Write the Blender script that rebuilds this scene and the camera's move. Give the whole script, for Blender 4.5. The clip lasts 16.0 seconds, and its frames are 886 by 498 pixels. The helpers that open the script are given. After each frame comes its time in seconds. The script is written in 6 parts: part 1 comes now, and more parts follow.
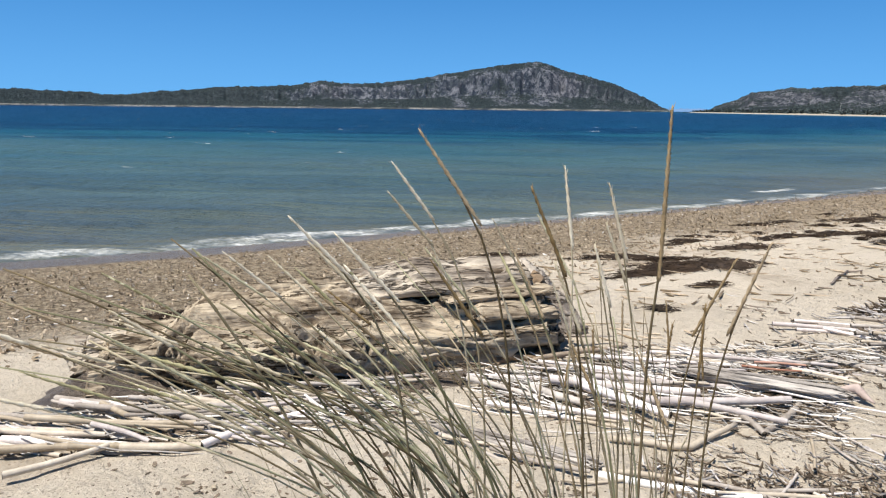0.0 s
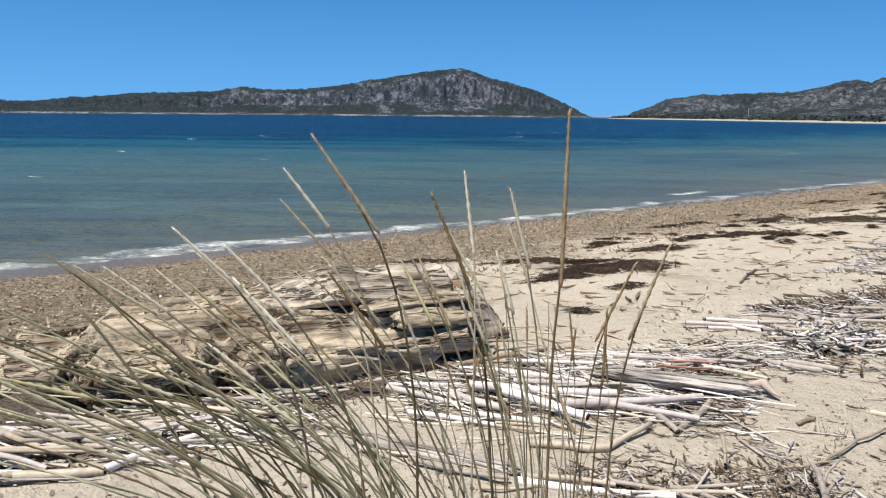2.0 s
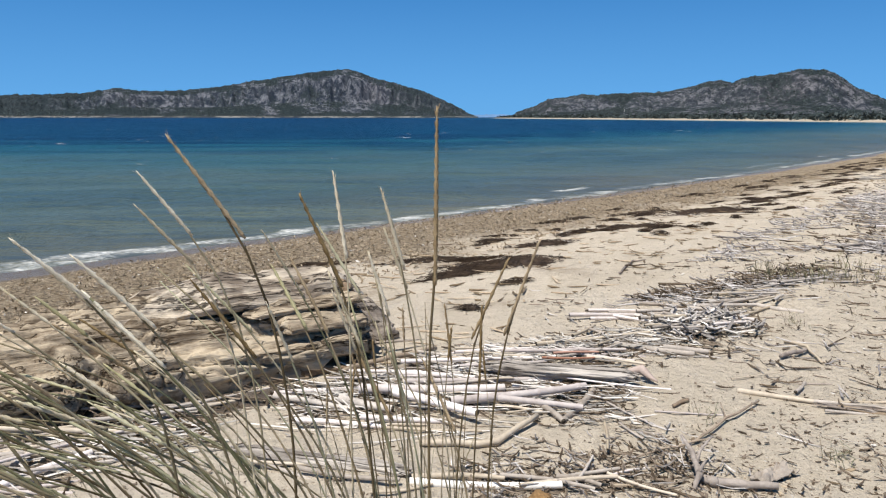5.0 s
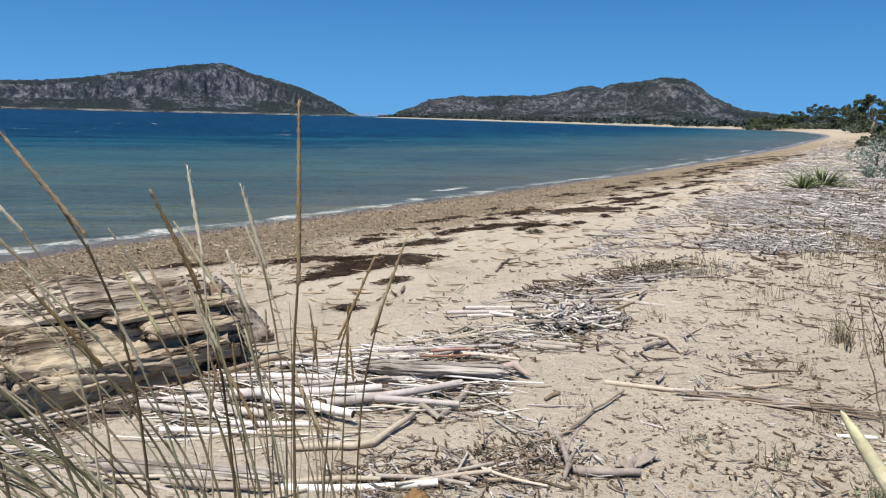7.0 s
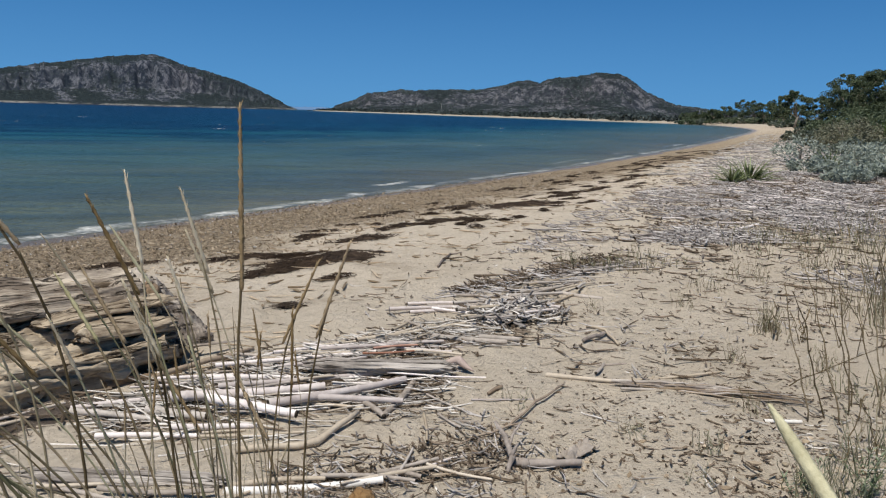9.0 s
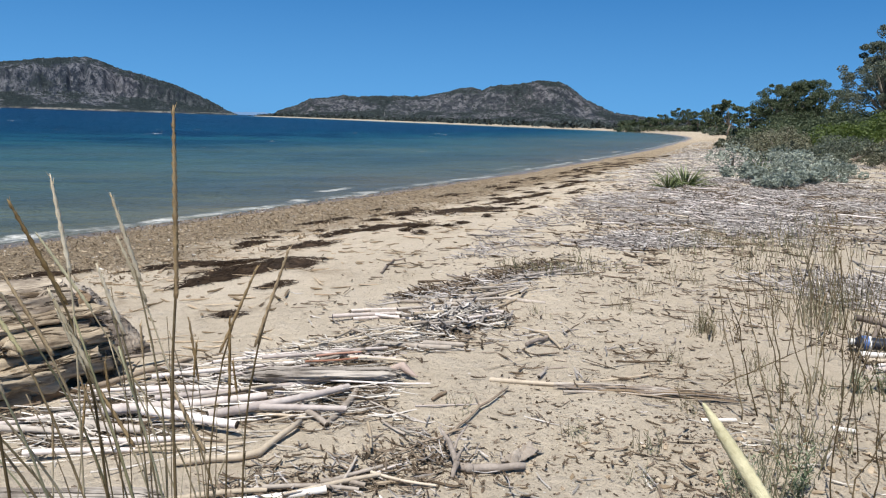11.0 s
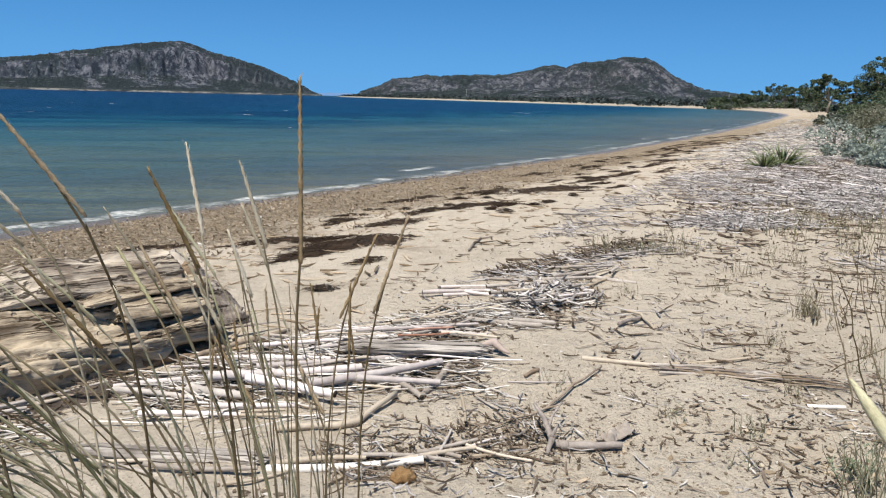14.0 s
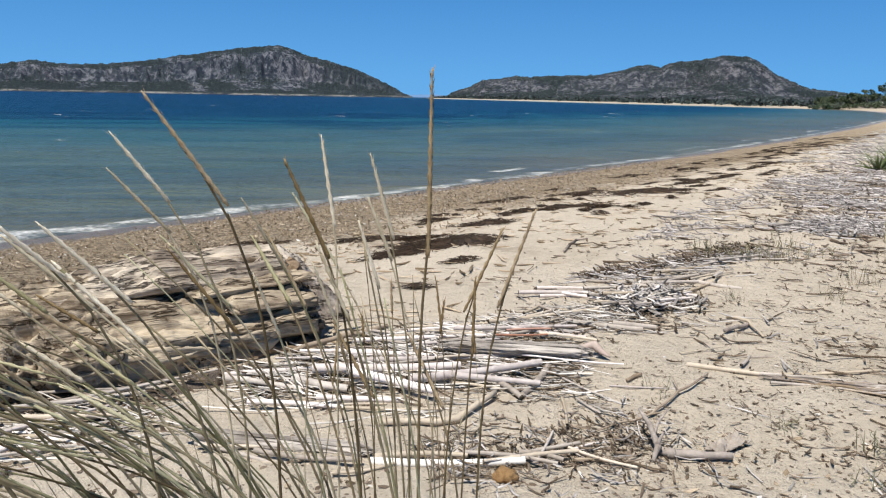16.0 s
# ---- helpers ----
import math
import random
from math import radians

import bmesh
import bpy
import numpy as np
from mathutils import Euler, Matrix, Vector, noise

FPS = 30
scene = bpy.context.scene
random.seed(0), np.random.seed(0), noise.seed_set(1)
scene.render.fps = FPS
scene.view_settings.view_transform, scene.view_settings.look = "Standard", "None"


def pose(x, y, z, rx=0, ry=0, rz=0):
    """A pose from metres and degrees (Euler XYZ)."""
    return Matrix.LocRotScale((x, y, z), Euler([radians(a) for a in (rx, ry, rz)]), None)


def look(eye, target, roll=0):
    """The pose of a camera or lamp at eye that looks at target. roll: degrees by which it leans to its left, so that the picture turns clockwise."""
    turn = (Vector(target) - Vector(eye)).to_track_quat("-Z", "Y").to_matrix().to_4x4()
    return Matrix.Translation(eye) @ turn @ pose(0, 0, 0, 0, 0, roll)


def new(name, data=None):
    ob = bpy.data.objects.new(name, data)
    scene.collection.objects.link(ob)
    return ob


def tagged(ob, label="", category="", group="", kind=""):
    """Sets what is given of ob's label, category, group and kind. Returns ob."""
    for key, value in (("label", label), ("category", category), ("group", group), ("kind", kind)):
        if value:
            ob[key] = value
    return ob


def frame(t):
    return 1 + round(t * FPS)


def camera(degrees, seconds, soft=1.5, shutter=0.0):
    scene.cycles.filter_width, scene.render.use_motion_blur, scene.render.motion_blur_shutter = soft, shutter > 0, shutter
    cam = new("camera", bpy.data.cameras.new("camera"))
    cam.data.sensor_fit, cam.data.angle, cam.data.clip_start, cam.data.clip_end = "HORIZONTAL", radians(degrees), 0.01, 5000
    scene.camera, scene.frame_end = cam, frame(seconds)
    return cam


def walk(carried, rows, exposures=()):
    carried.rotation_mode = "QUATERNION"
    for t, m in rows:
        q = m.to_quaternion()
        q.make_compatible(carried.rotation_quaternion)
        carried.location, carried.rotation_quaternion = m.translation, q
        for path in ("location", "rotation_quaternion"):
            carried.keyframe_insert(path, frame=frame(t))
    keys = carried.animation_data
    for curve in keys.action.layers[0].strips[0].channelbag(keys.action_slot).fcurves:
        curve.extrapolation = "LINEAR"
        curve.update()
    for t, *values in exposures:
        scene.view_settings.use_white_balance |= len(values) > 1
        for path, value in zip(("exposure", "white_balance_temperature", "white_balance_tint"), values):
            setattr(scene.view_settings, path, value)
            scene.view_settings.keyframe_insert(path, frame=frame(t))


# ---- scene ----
cam = camera(62.2, 16.0, soft=1.2)
PATH = [
    (0, (-0.106, -0.113, 1.269), (-0.709, 1.757, 0.894), 0.6),
    (0.5, (-0.101, -0.097, 1.267), (-0.647, 1.792, 0.899), 1.2),
    (1, (-0.091, -0.076, 1.262), (-0.594, 1.826, 0.904), 1.0),
    (1.5, (-0.077, -0.069, 1.261), (-0.531, 1.846, 0.904), 0.7),
    (2, (-0.07, -0.06, 1.266), (-0.484, 1.864, 0.909), 0.5),
    (2.5, (-0.077, -0.041, 1.26), (-0.433, 1.894, 0.902), 0.7),
    (3, (-0.066, -0.025, 1.264), (-0.357, 1.92, 0.903), 0.4),
    (3.2, (-0.063, -0.032, 1.266), (-0.339, 1.915, 0.899), 0.1),
    (5.3, (-0.026, -0.033, 1.259), (-0.096, 1.934, 0.906), 0.2),
    (5.5, (-0.018, -0.023, 1.255), (-0.045, 1.945, 0.9), 0.3),
    (6, (-0.019, -0.032, 1.263), (0.039, 1.933, 0.895), 0.6),
    (6.5, (-0.015, -0.023, 1.26), (0.108, 1.941, 0.902), 1.1),
    (7, (-0.013, -0.011, 1.256), (0.183, 1.948, 0.904), 1.3),
    (7.5, (-0.017, -0.011, 1.26), (0.223, 1.942, 0.904), 1.5),
    (8, (-0.017, -0.015, 1.264), (0.273, 1.929, 0.896), 1.2),
    (8.5, (-0.015, -0.014, 1.265), (0.325, 1.922, 0.895), 1.3),
    (9, (-0.02, -0.019, 1.271), (0.335, 1.915, 0.907), 1.5),
    (11.5, (-0.013, -0.012, 1.268), (0.523, 1.885, 0.929), 1.3),
    (12, (-0.018, -0.003, 1.267), (0.532, 1.891, 0.931), 0.7),
    (12.5, (-0.025, -0.001, 1.265), (0.481, 1.903, 0.92), 1.0),
    (13, (-0.035, -0.004, 1.261), (0.397, 1.915, 0.899), 1.1),
    (13.5, (-0.054, -0.002, 1.257), (0.295, 1.929, 0.871), 1.0),
    (14, (-0.074, -0.002, 1.249), (0.215, 1.936, 0.846), 1.3),
    (14.5, (-0.094, 0.002, 1.249), (0.138, 1.946, 0.843), 1.4),
    (15, (-0.118, 0.001, 1.245), (0.037, 1.953, 0.839), 0.9),
    (15.5, (-0.135, 0.006, 1.237), (-0.038, 1.96, 0.821), 1.2),
    (16, (-0.138, 0.012, 1.234), (-0.084, 1.97, 0.83), 1.0),
]
walk(cam, [(t, look(eye, target, roll)) for t, eye, target, roll in PATH],
     [(0, 0.46), (3.2, 0.35), (5.5, 0.29), (6.4, 0.34), (7.3, 0.12), (8.0, -0.02), (9.2, -0.15), (11.3, 0.25), (14, 0.27), (16, 0.31)])

# ---- light ----
SUN_EL, SUN_AZ = radians(67), radians(-142)      # height of the sun; azimuth clockwise from +y
world = bpy.data.worlds.new("sky")
scene.world = world
world.use_nodes = True
wn = world.node_tree.nodes
sky = wn.new("ShaderNodeTexSky")
sky.sky_type = 'NISHITA'
sky.sun_disc = False
sky.sun_elevation = SUN_EL
sky.sun_rotation = SUN_AZ
sky.air_density, sky.dust_density, sky.ozone_density = 0.3, 0.7, 6.0
wn["Background"].inputs["Strength"].default_value = 0.100
tint = wn.new("ShaderNodeMix")
tint.data_type, tint.blend_type = 'RGBA', 'MULTIPLY'
tint.inputs[0].default_value = 1.0
tint.inputs[7].default_value = (0.56, 0.92, 1.0, 1)
world.node_tree.links.new(sky.outputs[0], tint.inputs[6])
even = wn.new("ShaderNodeMix")       # clear dry air: an even blue that pales slowly towards the horizon
even.data_type = 'RGBA'
even.inputs[0].default_value = 0.85
where = wn.new("ShaderNodeTexCoord")
height = wn.new("ShaderNodeSeparateXYZ")
world.node_tree.links.new(where.outputs["Generated"], height.inputs[0])
fall = wn.new("ShaderNodeValToRGB")
fall.color_ramp.elements[0].position, fall.color_ramp.elements[0].color = 0.0, (1.15, 3.6, 7.2, 1)
fall.color_ramp.elements[1].position, fall.color_ramp.elements[1].color = 0.75, (0.16, 0.68, 1.8, 1)
for rise, shade in ((0.22, (0.25, 1.65, 4.6, 1)), (0.42, (0.2, 1.05, 2.8, 1))):
    fall.color_ramp.elements.new(rise).color = shade
world.node_tree.links.new(height.outputs["Z"], fall.inputs[0])
world.node_tree.links.new(fall.outputs[0], even.inputs[7])
world.node_tree.links.new(tint.outputs[2], even.inputs[6])
world.node_tree.links.new(even.outputs[2], wn["Background"].inputs["Color"])
sun = new("sun", bpy.data.lights.new("sun", 'SUN'))
sun.data.energy, sun.data.angle, sun.data.color = 5.0, radians(0.53), (1.0, 0.95, 0.865)
sun_dir = Vector((math.sin(SUN_AZ) * math.cos(SUN_EL), math.cos(SUN_AZ) * math.cos(SUN_EL), math.sin(SUN_EL)))
sun.matrix_world = look(sun_dir * 50, (0, 0, 0))

# ---- materials ----
def nodes_of(name):
    m = bpy.data.materials.new(name)
    m.use_nodes = True
    nt = m.node_tree
    return m, nt, nt.nodes["Principled BSDF"]


def node(nt, kind, **inputs):
    n = nt.nodes.new(kind)
    for k, v in inputs.items():
        n.inputs[k.replace("_", " ")].default_value = v
    return n


def noise_tex(nt, vec, scale, detail=4.0, rough=0.6, stretch=None):
    if stretch:
        mp = nt.nodes.new("ShaderNodeMapping")
        mp.inputs["Scale"].default_value = stretch
        nt.links.new(vec, mp.inputs["Vector"])
        vec = mp.outputs[0]
    n = node(nt, "ShaderNodeTexNoise", Scale=scale, Detail=detail, Roughness=rough)
    nt.links.new(vec, n.inputs["Vector"])
    return n.outputs["Fac"]


def ramp(nt, fac, stops):
    r = nt.nodes.new("ShaderNodeValToRGB")
    el = r.color_ramp.elements
    while len(el) < len(stops):
        el.new(0.5)
    for e, (p, c) in zip(el, stops):
        e.position, e.color = p, (*c, 1) if len(c) == 3 else c
    nt.links.new(fac, r.inputs[0])
    return r.outputs[0]


def mix(nt, fac, a, b, mode='MIX'):
    m = nt.nodes.new("ShaderNodeMix")
    m.data_type, m.blend_type = 'RGBA', mode
    for sock, v in ((m.inputs[0], fac), (m.inputs[6], a), (m.inputs[7], b)):
        if isinstance(v, bpy.types.NodeSocket):
            nt.links.new(v, sock)
        elif isinstance(v, (int, float)):
            sock.default_value = v
        else:
            sock.default_value = (*v, 1)
    return m.outputs[2]


def arith(nt, op, a, b=0.0, clamp=False):
    m = nt.nodes.new("ShaderNodeMath")
    m.operation, m.use_clamp = op, clamp
    for sock, v in zip(m.inputs, (a, b)):
        if isinstance(v, bpy.types.NodeSocket):
            nt.links.new(v, sock)
        else:
            sock.default_value = v
    return m.outputs[0]


def step(nt, x, lo, hi, a=0.0, b=1.0):
    m = nt.nodes.new("ShaderNodeMapRange")
    m.interpolation_type = 'SMOOTHSTEP'
    nt.links.new(x, m.inputs[0])
    for i, v in enumerate((lo, hi, a, b)):
        m.inputs[i + 1].default_value = v
    return m.outputs[0]


def bump(nt, bsdf, height, strength=0.4, dist=0.01):
    b = node(nt, "ShaderNodeBump", Strength=strength, Distance=dist)
    nt.links.new(height, b.inputs["Height"])
    nt.links.new(b.outputs[0], bsdf.inputs["Normal"])


def surface(name, dark, light, scale=20, fine=120, rough=0.8, relief=0.4, depth=0.004, stretch=None, vary=0.25, per='object', coord='Object', translucent=0.0):
    """Two scales of colour variation, relief, and a tone that differs from piece to piece."""
    m, nt, b = nodes_of(name)
    vec = nt.nodes.new("ShaderNodeTexCoord").outputs[coord]
    big = noise_tex(nt, vec, scale, 3, 0.6, stretch)
    small = noise_tex(nt, vec, fine, 5, 0.7, stretch)
    fac = arith(nt, 'ADD', arith(nt, 'MULTIPLY', big, 0.6), arith(nt, 'MULTIPLY', small, 0.4))
    col = ramp(nt, fac, [(0.32, dark), (0.68, light)])
    rnd = nt.nodes.new("ShaderNodeObjectInfo").outputs["Random"] if per == 'object' else nt.nodes.new("ShaderNodeNewGeometry").outputs["Random Per Island"]
    tone = step(nt, rnd, 0, 1, 1 - vary, 1 + vary)
    hsv = nt.nodes.new("ShaderNodeHueSaturation")
    nt.links.new(col, hsv.inputs["Color"])
    nt.links.new(tone, hsv.inputs["Value"])
    nt.links.new(step(nt, rnd, 0, 1, 1.12, 0.82), hsv.inputs["Saturation"])
    nt.links.new(hsv.outputs[0], b.inputs["Base Color"])
    b.inputs["Roughness"].default_value = rough
    b.inputs["Specular IOR Level"].default_value = 0.3
    if relief:
        bump(nt, b, small, relief, depth)
    if translucent:
        out = nt.nodes["Material Output"]
        tr = nt.nodes.new("ShaderNodeBsdfTranslucent")
        nt.links.new(hsv.outputs[0], tr.inputs[0])
        ms = nt.nodes.new("ShaderNodeMixShader")
        ms.inputs[0].default_value = translucent
        nt.links.new(b.outputs[0], ms.inputs[1])
        nt.links.new(tr.outputs[0], ms.inputs[2])
        nt.links.new(ms.outputs[0], out.inputs[0])
    return m


INLAND = 11.2                   # distance of the origin from the water
SEA = -1.0


def shore_distance(nt):
    """Position, and the distance inland that the sheets carry as an attribute."""
    pos = nt.nodes.new("ShaderNodeNewGeometry").outputs["Position"]
    at = nt.nodes.new("ShaderNodeAttribute")
    at.attribute_name = "inland"
    return pos, at.outputs["Fac"]


def make_sand():
    m, nt, b = nodes_of("beach_sand")
    pos, v = shore_distance(nt)
    wob = noise_tex(nt, pos, 0.35, 4, 0.6)
    vw = arith(nt, 'ADD', v, arith(nt, 'MULTIPLY', arith(nt, 'SUBTRACT', wob, 0.5), 4.0))
    patch = noise_tex(nt, pos, 1.1, 5, 0.65)
    mid = noise_tex(nt, pos, 9.0, 6, 0.7)
    grain = noise_tex(nt, pos, 260.0, 3, 0.8)
    sand = ramp(nt, arith(nt, 'ADD', arith(nt, 'MULTIPLY', patch, 0.5), arith(nt, 'MULTIPLY', mid, 0.5)),
                [(0.3, (0.47, 0.402, 0.31)), (0.55, (0.67, 0.59, 0.485)), (0.75, (0.76, 0.69, 0.585))])
    sand = mix(nt, 0.35, sand, ramp(nt, grain, [(0.3, (0.35, 0.28, 0.20)), (0.7, (0.74, 0.645, 0.515))]))
    # fine brown crumbs strewn in the sand
    vor = node(nt, "ShaderNodeTexVoronoi", Scale=38.0)
    nt.links.new(pos, vor.inputs["Vector"])
    sep = nt.nodes.new("ShaderNodeSeparateColor")
    nt.links.new(vor.outputs["Color"], sep.inputs[0])
    crumb = arith(nt, 'MULTIPLY', step(nt, vor.outputs["Distance"], 0.30, 0.16), step(nt, sep.outputs[0], 0.70, 0.74))
    crumb = arith(nt, 'MULTIPLY', crumb, step(nt, patch, 0.42, 0.6))
    sand = mix(nt, arith(nt, 'MULTIPLY', crumb, 0.75), sand, (0.16, 0.115, 0.075))
    vor2 = node(nt, "ShaderNodeTexVoronoi", Scale=95.0)
    nt.links.new(pos, vor2.inputs["Vector"])
    sep2 = nt.nodes.new("ShaderNodeSeparateColor")
    nt.links.new(vor2.outputs["Color"], sep2.inputs[0])
    dot = arith(nt, 'MULTIPLY', step(nt, vor2.outputs["Distance"], 0.42, 0.2), step(nt, sep2.outputs[0], 0.80, 0.83))
    sand = mix(nt, arith(nt, 'MULTIPLY', dot, 0.6), sand, (0.20, 0.145, 0.095))
    pale = arith(nt, 'MULTIPLY', step(nt, vor2.outputs["Distance"], 0.40, 0.2), step(nt, sep2.outputs[1], 0.90, 0.92))
    sand = mix(nt, arith(nt, 'MULTIPLY', pale, 0.7), sand, (0.74, 0.70, 0.62))
    mottle = noise_tex(nt, pos, 22.0, 5, 0.7)
    sand = mix(nt, step(nt, mottle, 0.50, 0.72, 0.0, 0.34), sand, mix(nt, 0.6, sand, (0.22, 0.17, 0.115)))
    # older, duller dune sand with plant crumbs further inland
    dull = step(nt, arith(nt, 'ADD', v, arith(nt, 'MULTIPLY', patch, 2.0)), 9.8, 12.4, 0.0, 0.14)
    sand = mix(nt, dull, sand, mix(nt, 0.62, sand, (0.27, 0.225, 0.165)))
    # band of brown sea-grass wrack above the water
    flakes = noise_tex(nt, pos, 34.0, 6, 0.75, (1.0, 1.0, 1.0))
    wrack = ramp(nt, flakes, [(0.38, (0.08, 0.056, 0.036)), (0.5, (0.33, 0.25, 0.165)), (0.62, (0.63, 0.52, 0.37))])
    vor3 = node(nt, "ShaderNodeTexVoronoi", Scale=24.0)
    nt.links.new(pos, vor3.inputs["Vector"])
    sep3 = nt.nodes.new("ShaderNodeSeparateColor")
    nt.links.new(vor3.outputs["Color"], sep3.inputs[0])
    wrack = mix(nt, 0.65, wrack, ramp(nt, sep3.outputs[0], [(0.0, (0.085, 0.06, 0.037)), (0.5, (0.35, 0.265, 0.17)), (1.0, (0.64, 0.53, 0.375))]))
    streak = noise_tex(nt, pos, 2.2, 5, 0.7)
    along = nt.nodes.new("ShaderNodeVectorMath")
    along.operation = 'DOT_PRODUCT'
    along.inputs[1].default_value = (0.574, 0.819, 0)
    nt.links.new(pos, along.inputs[0])
    vb = arith(nt, 'SUBTRACT', vw, step(nt, along.outputs["Value"], 20.0, 90.0, 0.0, 3.5))
    band = arith(nt, 'MULTIPLY', step(nt, vb, 6.3, 4.6), step(nt, arith(nt, 'ADD', streak, arith(nt, 'MULTIPLY', mid, 0.4)), 0.42, 0.62, 0.55, 1.0))
    band = arith(nt, 'MULTIPLY', band, step(nt, along.outputs["Value"], 40.0, 200.0, 1.0, 0.45))
    col = mix(nt, band, sand, wrack)
    # scattered older wrack between band and dry sand
    older = arith(nt, 'MULTIPLY', arith(nt, 'MULTIPLY', step(nt, v, 5.0, 6.0), step(nt, v, 9.2, 7.6)), step(nt, noise_tex(nt, pos, 0.9, 6, 0.78), 0.50, 0.66))
    col = mix(nt, arith(nt, 'MULTIPLY', older, 0.6), col, (0.26, 0.19, 0.125))
    # grey reed crumbs and dune litter further up the beach
    up = arith(nt, 'MULTIPLY', step(nt, arith(nt, 'ADD', v, arith(nt, 'MULTIPLY', patch, 4.0)), 13.0, 22.0), 0.85)
    dune = ramp(nt, flakes, [(0.3, (0.10, 0.095, 0.06)), (0.6, (0.30, 0.26, 0.19))])
    col = mix(nt, up, col, dune)
    # far along the shore the colour is mixed towards a flat grey-brown
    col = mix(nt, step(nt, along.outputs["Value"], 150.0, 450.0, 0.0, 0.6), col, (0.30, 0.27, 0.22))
    swash = noise_tex(nt, pos, 0.16, 3, 0.5)
    wet = step(nt, arith(nt, 'ADD', v, arith(nt, 'MULTIPLY', arith(nt, 'SUBTRACT', swash, 0.5), 2.4)), 1.15, 0.75)
    col = mix(nt, wet, col, mix(nt, 0.25, (0.21, 0.175, 0.155), col))
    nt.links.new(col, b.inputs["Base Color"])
    nt.links.new(step(nt, wet, 0, 1, 0.92, 0.32), b.inputs["Roughness"])
    b.inputs["Specular IOR Level"].default_value = 0.25
    h = arith(nt, 'ADD', arith(nt, 'ADD', arith(nt, 'MULTIPLY', mid, 0.9), arith(nt, 'MULTIPLY', mottle, 0.45)), arith(nt, 'MULTIPLY', grain, 0.12))
    h = arith(nt, 'ADD', h, arith(nt, 'MULTIPLY', arith(nt, 'MULTIPLY', flakes, band), 1.2))
    bump(nt, b, h, 1.0, 0.06)
    return m


def make_water():
    m, nt, b = nodes_of("sea_water")
    pos, v = shore_distance(nt)
    # bands run along the shore; wind streaks on top
    big = noise_tex(nt, pos, 0.05, 4, 0.6)
    off = arith(nt, 'MULTIPLY', arith(nt, 'ADD', v, arith(nt, 'MULTIPLY', arith(nt, 'SUBTRACT', big, 0.5), 14.0)), -1.0)
    lg = arith(nt, 'LOGARITHM', arith(nt, 'MAXIMUM', off, 1.0), 10.0)
    col = ramp(nt, arith(nt, 'DIVIDE', lg, 3.0), [
        (0.0, (0.118, 0.124, 0.097)), (0.28, (0.074, 0.108, 0.097)), (0.43, (0.040, 0.097, 0.103)),
        (0.515, (0.010, 0.066, 0.091)), (0.575, (0.002, 0.033, 0.072)), (0.9, (0.001, 0.016, 0.054))])
    wind = noise_tex(nt, pos, 0.035, 5, 0.65)
    col = mix(nt, step(nt, wind, 0.42, 0.66, 0.0, 0.4), col, mix(nt, 0.6, col, (0.003, 0.02, 0.05)))
    chop = noise_tex(nt, pos, 1.6, 5, 0.65)
    turned = nt.nodes.new("ShaderNodeMapping")
    turned.inputs["Rotation"].default_value = (0, 0, radians(-12))
    nt.links.new(pos, turned.inputs["Vector"])
    crest = noise_tex(nt, turned.outputs[0], 1.0, 5, 0.62, (0.22, 1.1, 1.0))
    lines = noise_tex(nt, turned.outputs[0], 1.0, 5, 0.6, (0.02, 0.16, 1.0))
    col = mix(nt, step(nt, crest, 0.5, 0.66, 0.0, 0.45), col, mix(nt, 0.6, col, (0.004, 0.02, 0.035)))
    col = mix(nt, arith(nt, 'MULTIPLY', step(nt, lines, 0.47, 0.55, 0.0, 1.0), step(nt, off, 16.0, 45.0, 0.25, 1.0)), col, mix(nt, 0.85, col, (0.001, 0.013, 0.038)))
    # foam: lace along the edge of the water, and torn caps
    lace = noise_tex(nt, pos, 1.3, 6, 0.72)
    fine = noise_tex(nt, pos, 11.0, 4, 0.7)
    wav = arith(nt, 'ADD', v, arith(nt, 'MULTIPLY', arith(nt, 'SUBTRACT', noise_tex(nt, pos, 0.45, 3, 0.5), 0.5), 1.6))
    edge = arith(nt, 'MULTIPLY', step(nt, wav, -1.2, -0.4), step(nt, wav, 0.3, -0.05))
    outer = arith(nt, 'MULTIPLY', arith(nt, 'MULTIPLY', step(nt, wav, -2.0, -1.75), step(nt, wav, -1.2, -1.5)), step(nt, noise_tex(nt, pos, 0.12, 2, 0.5), 0.48, 0.58, 0.5, 1.0))
    edge = arith(nt, 'MAXIMUM', edge, outer)
    foam = step(nt, arith(nt, 'ADD', arith(nt, 'MULTIPLY', edge, 0.55), arith(nt, 'ADD', arith(nt, 'MULTIPLY', lace, 0.6), arith(nt, 'MULTIPLY', fine, 0.35))), 0.95, 1.22)
    gaps = step(nt, noise_tex(nt, pos, 0.16, 3, 0.55), 0.36, 0.50, 0.5, 1.0)
    foam = arith(nt, 'MULTIPLY', arith(nt, 'MULTIPLY', foam, gaps), step(nt, edge, 0.0, 0.3))
    cap = arith(nt, 'MULTIPLY', step(nt, noise_tex(nt, pos, 0.33, 7, 0.62, (0.8, 2.0, 1.0)), 0.685, 0.705), step(nt, off, 9.0, 16.0))
    foam = arith(nt, 'MAXIMUM', foam, arith(nt, 'MULTIPLY', cap, 0.8))
    silt = noise_tex(nt, turned.outputs[0], 1.0, 4, 0.55, (0.022, 0.075, 1.0))     # stirred-up sand in drifting bands
